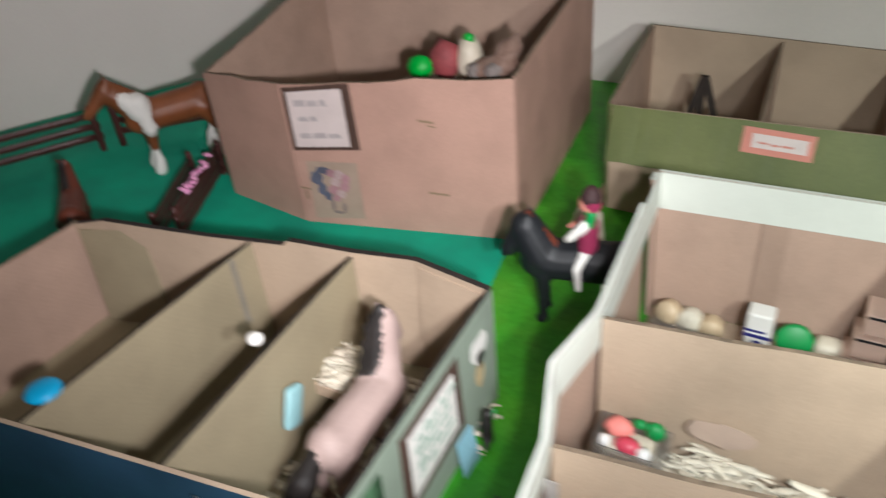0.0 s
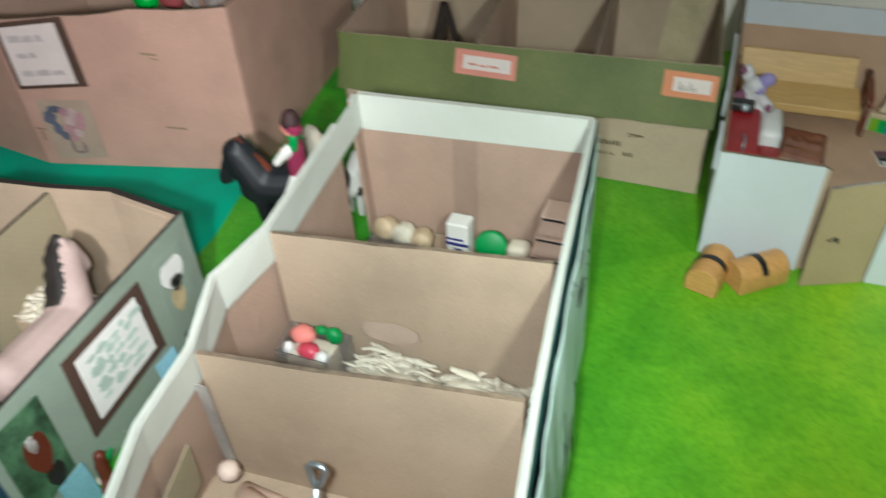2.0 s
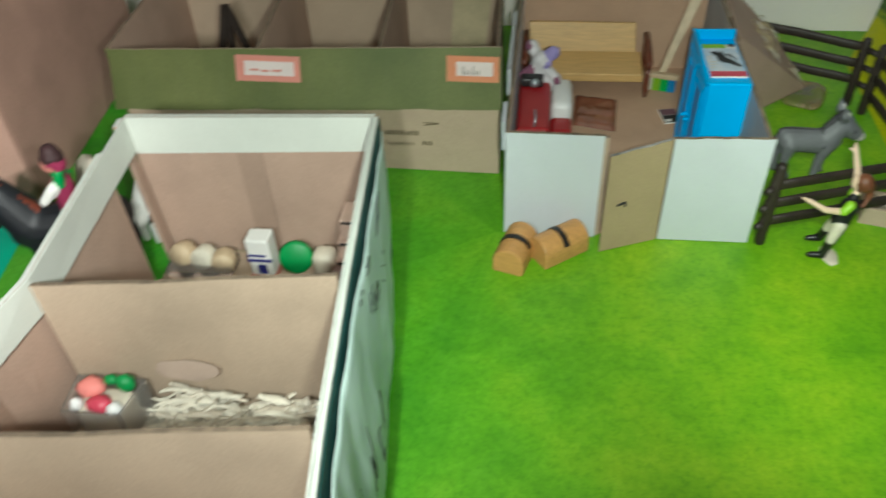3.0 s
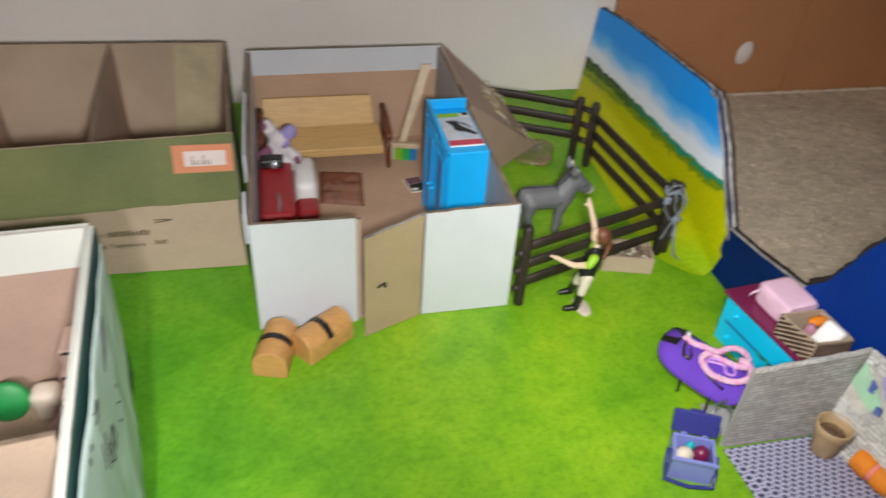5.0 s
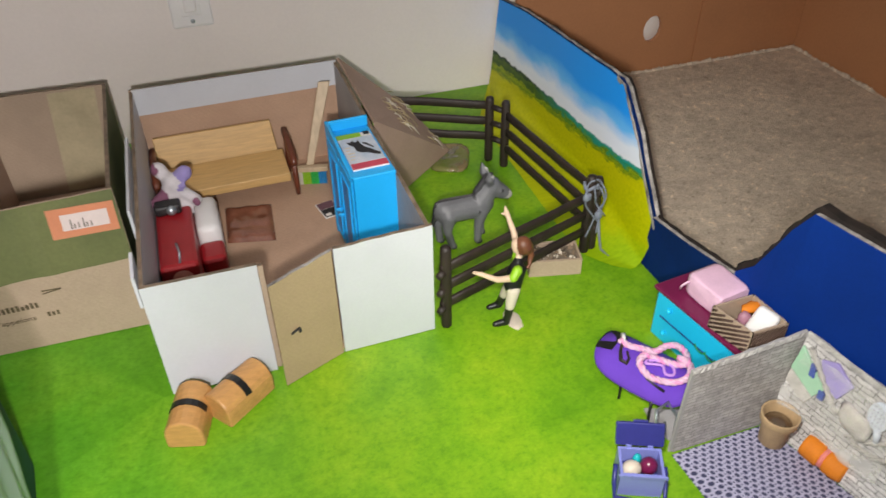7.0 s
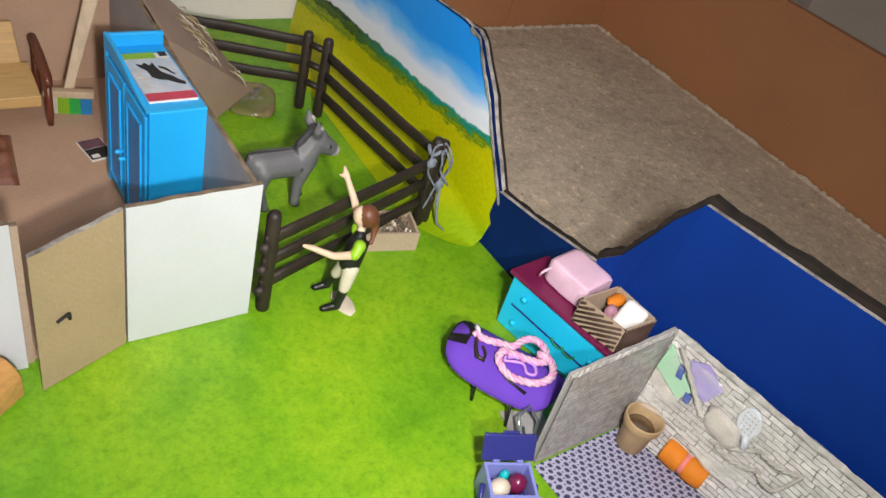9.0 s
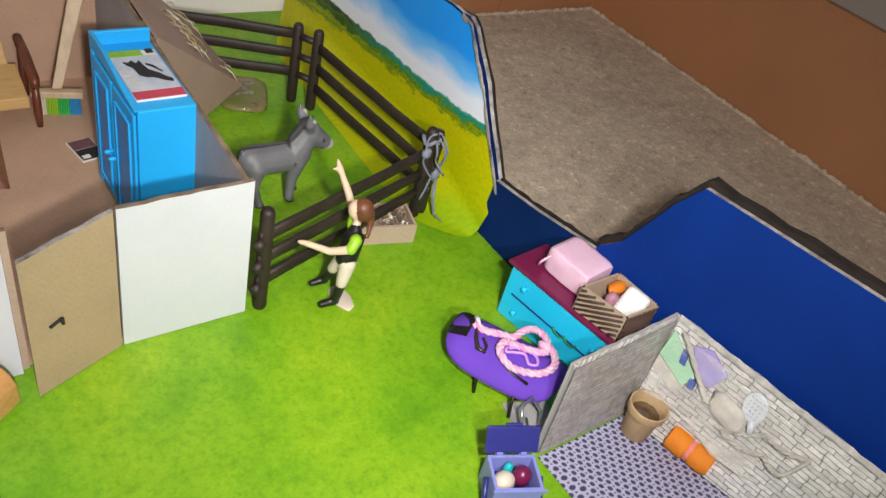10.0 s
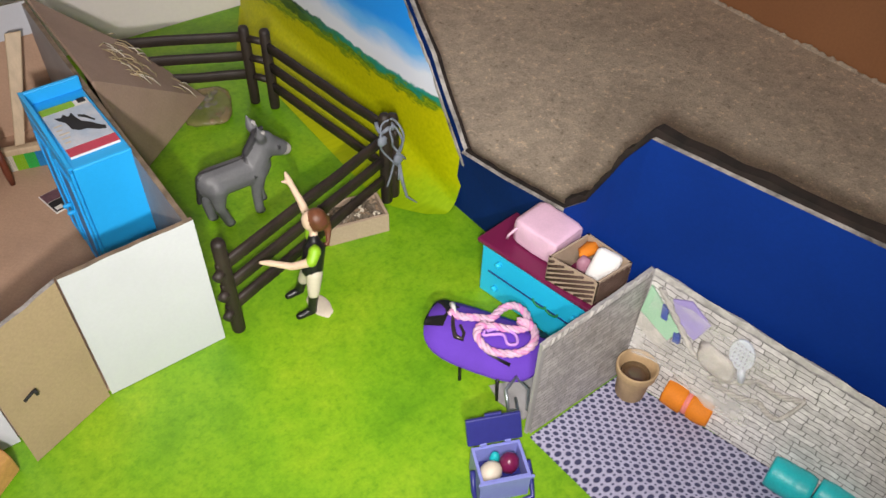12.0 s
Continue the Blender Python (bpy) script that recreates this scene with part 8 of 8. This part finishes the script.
solid("blue_disc", Geo().use(0, True).lathe((-8.16, -5.86, 1.565), [(0.13, 0.0), (0.17, 0.03), (0.17, 0.06), (0.12, 0.09)], 20), surface("cyan_plastic", (0.02, 0.38, 0.70), 0.4, 0.05), (-8.16, -5.86, 1.565), "bright cyan plastic cap on the stable partition", "cap")
solid("white_ball", Geo().use(0, True).blob((-6.78, -4.50, 1.62), (0.085, 0.085, 0.07), 0.05, 2), PAPER, (-6.78, -4.5, 1.56), "small white paper ball on the partition", "ball")
solid("white_tissue", Geo().use(0, True).blob((-8.75, -3.55, 0.35), (0.26, 0.2, 0.3), 0.4, 4), ROPE_WHITE, (-8.75, -3.55, 0.05), "crumpled white tissue in the stall corner", "tissue")
part("tape_strip", Geo().slab([(-8.02, -3.25, 0.6), (-8.02, -3.55, 0.6), (-8.02, -3.55, 1.53), (-8.02, -3.25, 1.53)], (0.008, 0, 0)), surface("clear_tape", (0.30, 0.27, 0.22), 0.15, 0.15, coat=0.5), ls, "shiny clear packing tape")
for x, y in ((-9.1, -6.42), (-6.2, -6.02), (-5.35, -5.9)):
    o = Vector((x, y, 1.42))
    g = Geo().use(0, True).tube([o, o + Vector((0.08, -0.02, 0.03)), o + Vector((0.18, 0.0, -0.02)), o + Vector((0.24, 0.02, 0.01))], [0.004, 0.009, 0.006, 0.003], 5)
    part("scuff", g, STEEL, ls, "white scuff on the navy paint")


def side_at(y, z, d=0.01):
    """A place on the sage side wall."""
    s = (y + 5.80) / 2.94
    return Vector((-4.93 - 0.13 * s + d, y, z))


def side_slab(pts, d, thick=0.006):
    return Geo().slab([side_at(y, z, d) for y, z in pts], (thick, 0, 0))


fr = thing("framed_notice", (-4.97, -4.3, 0.42), "white paper notice with faint green print in a dark brown frame", "framed notice")
part("frame", side_slab([(-4.90, 0.42), (-3.70, 0.46), (-3.74, 1.40), (-4.86, 1.42)], 0.006), FRAME_BROWN, fr, "dark brown paper frame")
part("paper", side_slab([(-4.76, 0.54), (-3.84, 0.57), (-3.86, 1.30), (-4.74, 1.31)], 0.014), PAPER, fr)
rr = random.Random(9)
INK = surface("grey_green_ink", (0.55, 0.67, 0.58), 0.7)
for i in range(6):
    z = 1.20 - 0.105 * i
    y = -4.66
    while y < -4.0:
        # faint smudged print, each mark an uneven rounded patch
        jog = rr.uniform(-0.03, 0.03)
        w, h = rr.uniform(0.08, 0.26), rr.uniform(0.05, 0.12)
        ring = [(y + w / 2 + w / 2 * math.cos(a) * rr.uniform(0.7, 1.1), z + jog + h / 2 * math.sin(a) * rr.uniform(0.6, 1.2)) for a in [k_ * 2 * math.pi / 10 for k_ in range(10)]]
        part("printed_mark", side_slab(ring, 0.022 + 0.004 * rr.random(), 0.003), INK, fr)
        y += w + rr.uniform(-0.02, 0.05)


def photo(name, pts, col, label, blobs):
    t = thing(name, side_at(pts[0][0], pts[0][1], 0.01), label, "picture", "pictures on the stable")
    part("print", side_slab(pts, 0.008), col, t)
    for y, z, ry, rz, c in blobs:
        ring = [(y + ry * math.cos(a), z + rz * math.sin(a) * (1 + 0.2 * math.sin(3 * a))) for a in [k_ * 2 * math.pi / 14 for k_ in range(14)]]
        part("printed_shape", side_slab(ring, 0.016, 0.003), c, t)
    return t


DKG = surface("dark_green_print", (0.12, 0.25, 0.13), 0.5, 0.4, 40, 200, 0)
photo("horse_picture", [(-5.74, 0.36), (-5.20, 0.42), (-5.18, 1.40), (-5.70, 1.44)], DKG, "dark green printed picture with brown shapes", ((-5.42, 0.92, 0.13, 0.24, HORSE_RED), (-5.38, 0.56, 0.10, 0.14, HORSE_MANE), (-5.44, 1.05, 0.05, 0.1, PAPER)))
photo("dog_picture", [(-3.52, 0.60), (-3.06, 0.62), (-3.06, 1.38), (-3.50, 1.38)], SAGE, "printed picture of white and brown shapes", ((-3.28, 1.12, 0.19, 0.18, PAPER), (-3.27, 0.98, 0.10, 0.10, HORSE_MANE), (-3.30, 0.78, 0.11, 0.16, STRAW)))
# small cards and props against the sage wall
for y, z0, h, c, lb in ((-5.36, 0.0, 0.42, surface("aqua_card", (0.25, 0.50, 0.56), 0.5), "pale aqua card standing against the sage wall"), (-3.86, 0.0, 0.40, surface("aqua_paper", (0.30, 0.55, 0.66), 0.5), "pale aqua card standing against the sage wall")):
    solid("aqua_card", Geo().slab([side_at(y - 0.15, 0.004, 0.12), side_at(y + 0.17, 0.004, 0.14), side_at(y + 0.20, h, 0.04), side_at(y - 0.10, h, 0.03)], (0.02, 0, 0)), c, side_at(y, 0, 0.12), lb, "card", "aqua cards")
for y, c in ((-5.08, HORSE_RED), (-3.50, HORSE_MANE)):
    fl_ = [((0, 0, 0.02), (0, 0, 0.26), 0.07, 0.06, 0), ((0, 0, 0.26), (0, 0.03, 0.36), 0.05, 0.06, 0), ((0.02, -0.03, 0.1), (0.05, -0.12, 0.02), 0.04, 0.035, 0), ((0.0, 0.08, 0.22), (0.02, 0.15, 0.32), 0.03, 0.025, 1)]
    figure("animal_figurine", fl_, (c, GREEN), side_at(y, 0, 0.14), "small dark red-brown toy animal beside the sage wall", "animal figurine", Matrix.Translation(side_at(y, 0.06, 0.16)), 0.02)
# narrow shadow beside the stable, built as a thin black tube
g = Geo().use(0, True).tube([(-4.52, -5.10, 0.05), (-4.50, -4.6, 0.06), (-4.46, -4.1, 0.05)], [0.028, 0.03, 0.024], 7)
solid("shadow_line", g, BLACK, (-4.5, -4.6, 0.0), "thin black plastic stick on the grass sheet", "stick")

# ---------------------------------------------------------------- on and in the tall cardboard box
sg = thing("paper_sign", on_cb(0.55, 1.25, 0.01), "white paper sign in a dark brown frame on the box", "sign")


def cb_slab(pts, d, thick=0.006):
    return Geo().slab([on_cb(s, z, d) for s, z in pts], NCB * thick)


part("frame", cb_slab([(0.02, 1.27), (1.08, 1.34), (1.05, 2.36), (0.02, 2.25)], 0.006), FRAME_BROWN, sg, "dark brown paper frame")
part("paper", cb_slab([(0.08, 1.33), (0.94, 1.39), (0.93, 2.28), (0.08, 2.19)], 0.014), ROSY_PAPER, sg)
FADED_INK = surface("faded_ink", (0.47, 0.41, 0.41), 0.8, 0.08, 40, 500, 0.0)
for z, words in ((1.97, ((0.17, 0.36), (0.38, 0.55), (0.57, 0.68))), (1.74, ((0.20, 0.36), (0.38, 0.50))), (1.47, ((0.18, 0.36), (0.38, 0.60), (0.62, 0.82)))):
    for a, b in words:
        za, zb = z + 0.06 * a, z + 0.06 * b
        h = 0.07 + 0.04 * rng.random()
        part("text_bar", cb_slab([(a, za), (b, zb), (b - 0.02, zb + h), (a + 0.01, za + h * 0.9)], 0.022, 0.003), FADED_INK, sg)
sk = thing("clear_sticker", on_cb(0.55, 0.1, 0.01), "clear plastic sleeve with faded pink and blue shapes", "sticker")
part("sleeve", cb_slab([(0.16, 0.10), (0.98, 0.16), (0.98, 1.12), (0.18, 1.10)], 0.006, 0.004), surface("clear_sleeve", (0.44, 0.33, 0.26), 0.18, 0.1, coat=0.3), sk)
FADED = {"b": surface("faded_blue", (0.13, 0.14, 0.20), 0.6, 0.2), "p": surface("faded_pink", (0.48, 0.26, 0.29), 0.6, 0.2), "g": surface("faded_grey", (0.28, 0.22, 0.20), 0.6, 0.2), "w": surface("faded_rose", (0.60, 0.44, 0.43), 0.6, 0.2)}
for i, (cx, cz, rx_, rz_, c) in enumerate(((0.30, 0.82, 0.10, 0.12, "b"), (0.42, 0.96, 0.12, 0.06, "b"), (0.36, 0.64, 0.07, 0.12, "b"), (0.44, 0.52, 0.06, 0.08, "b"), (0.55, 0.92, 0.08, 0.07, "p"), (0.67, 0.91, 0.08, 0.08, "w"), (0.77, 0.84, 0.07, 0.08, "p"), (0.60, 0.78, 0.08, 0.08, "w"),
                                           (0.73, 0.70, 0.08, 0.08, "p"), (0.55, 0.64, 0.08, 0.08, "p"), (0.66, 0.58, 0.07, 0.07, "w"), (0.58, 0.50, 0.06, 0.06, "p"), (0.50, 0.36, 0.03, 0.10, "g"), (0.68, 0.34, 0.03, 0.09, "g"), (0.58, 0.25, 0.09, 0.025, "g"))):
    ring = [(cx + rx_ * math.cos(a) * (1 + 0.15 * math.sin(4 * a)), cz + rz_ * math.sin(a) * (1 + 0.12 * math.cos(5 * a))) for a in [k_ * 2 * math.pi / 16 for k_ in range(16)]]
    part("printed_shape", cb_slab(ring, 0.010 + 0.0012 * i, 0.003), FADED[c], sk)
for s, z, w, h in ((2.0, 1.83, 0.22, 0.035), (2.12, 1.77, 0.12, 0.02), (2.05, 0.69, 0.30, 0.035), (-0.0, 0.62, 0.16, 0.03), (0.06, 0.44, 0.04, 0.16)):
    part("crease", cb_slab([(s, z), (s + w, z - 0.02), (s + w, z + h - 0.02), (s, z + h)], 0.004, 0.004), CARD_DARK, cb)
part("tape_strip", Geo().slab([(-6.22, 0.75, 1.5), (-6.24, 0.90, 1.5), (-6.26, 0.90, 2.2), (-6.24, 0.75, 2.2)], (0.012, 0, 0)), CARD_PALE, cb)
solid("inner_carton", Geo().box(-8.15, 0.35, 0.045, -6.45, 1.5, 2.02), CARD_DARK, (-7.3, 0.9, 0.045), "brown carton inside the tall box", "carton")
solid("green_toy", Geo().use(0, True).blob((-7.86, 0.62, 2.20), (0.20, 0.16, 0.19), 0.3, 2), surface("vivid_green", (0.01, 0.40, 0.04), 0.5, 0.1), (-7.86, 0.62, 2.02), "vivid green soft toy on the carton", "soft toy")
solid("rose_toy", Geo().use(0, True).blob((-7.55, 0.80, 2.30), (0.24, 0.2, 0.30), 0.35, 6), surface("muted_rose", (0.42, 0.08, 0.09), 0.7, 0.3), (-7.55, 0.8, 2.02), "muted rose soft toy on the carton", "soft toy")
solid("tan_toy", Geo().use(0, True).blob((-7.22, 0.92, 2.30), (0.20, 0.2, 0.30), 0.35, 9), IVORY, (-7.22, 0.92, 2.02), "tan soft toy on the carton", "soft toy")
solid("green_bead", Geo().use(0, True).blob((-7.20, 0.90, 2.60), (0.085, 0.07, 0.085), 0.1, 2), surface("vivid_green_bead", (0.01, 0.40, 0.04), 0.4, 0.1), (-7.2, 0.9, 2.52), "small vivid green bead on the soft toy", "bead")
pm = [((-6.85, 0.72, 2.22), (-6.62, 0.80, 2.30), 0.22, 0.20, 0), ((-6.60, 0.85, 2.5), (-6.52, 0.88, 2.56), 0.17, 0.15, 0), ((-6.95, 0.62, 2.2), (-6.98, 0.58, 2.3), 0.13, 0.10, 1), ((-6.7, 0.6, 2.28), (-6.68, 0.56, 2.32), 0.1, 0.1, 1), ((-6.5, 0.8, 2.2), (-6.48, 0.78, 2.3), 0.13, 0.12, 0), ((-6.5, 0.95, 2.68), (-6.48, 0.96, 2.72), 0.06, 0.05, 0)]
figure("plush_toy", pm, (FUR, surface("grey_plush", (0.33, 0.28, 0.26), 0.9, 0.3)), (-6.75, 0.75, 2.02), "brown and grey plush toy on the carton", "plush toy", None, 0.04)

# dark A-frame jump stand in the olive box
aj = thing("jump_stand", (-4.4, 3.4, 0.045), "dark brown toy A-frame jump stand in the stall", "jump stand")
for a, b in (((-4.78, 3.35, 0.05), (-4.46, 3.45, 1.36)), ((-4.02, 3.35, 0.05), (-4.44, 3.45, 1.36)), ((-4.50, 3.40, 0.05), (-4.46, 3.46, 1.25))):
    part("leg", Geo().slab([Vector(a) + Vector((-0.06, 0, 0)), Vector(a) + Vector((0.06, 0, 0)), Vector(b) + Vector((0.05, 0, 0)), Vector(b) + Vector((-0.05, 0, 0))], (0, 0.06, 0)), FENCE, aj)
part("crossbar", Geo().box(-4.66, 3.36, 0.55, -4.14, 3.42, 0.64), FENCE, aj)
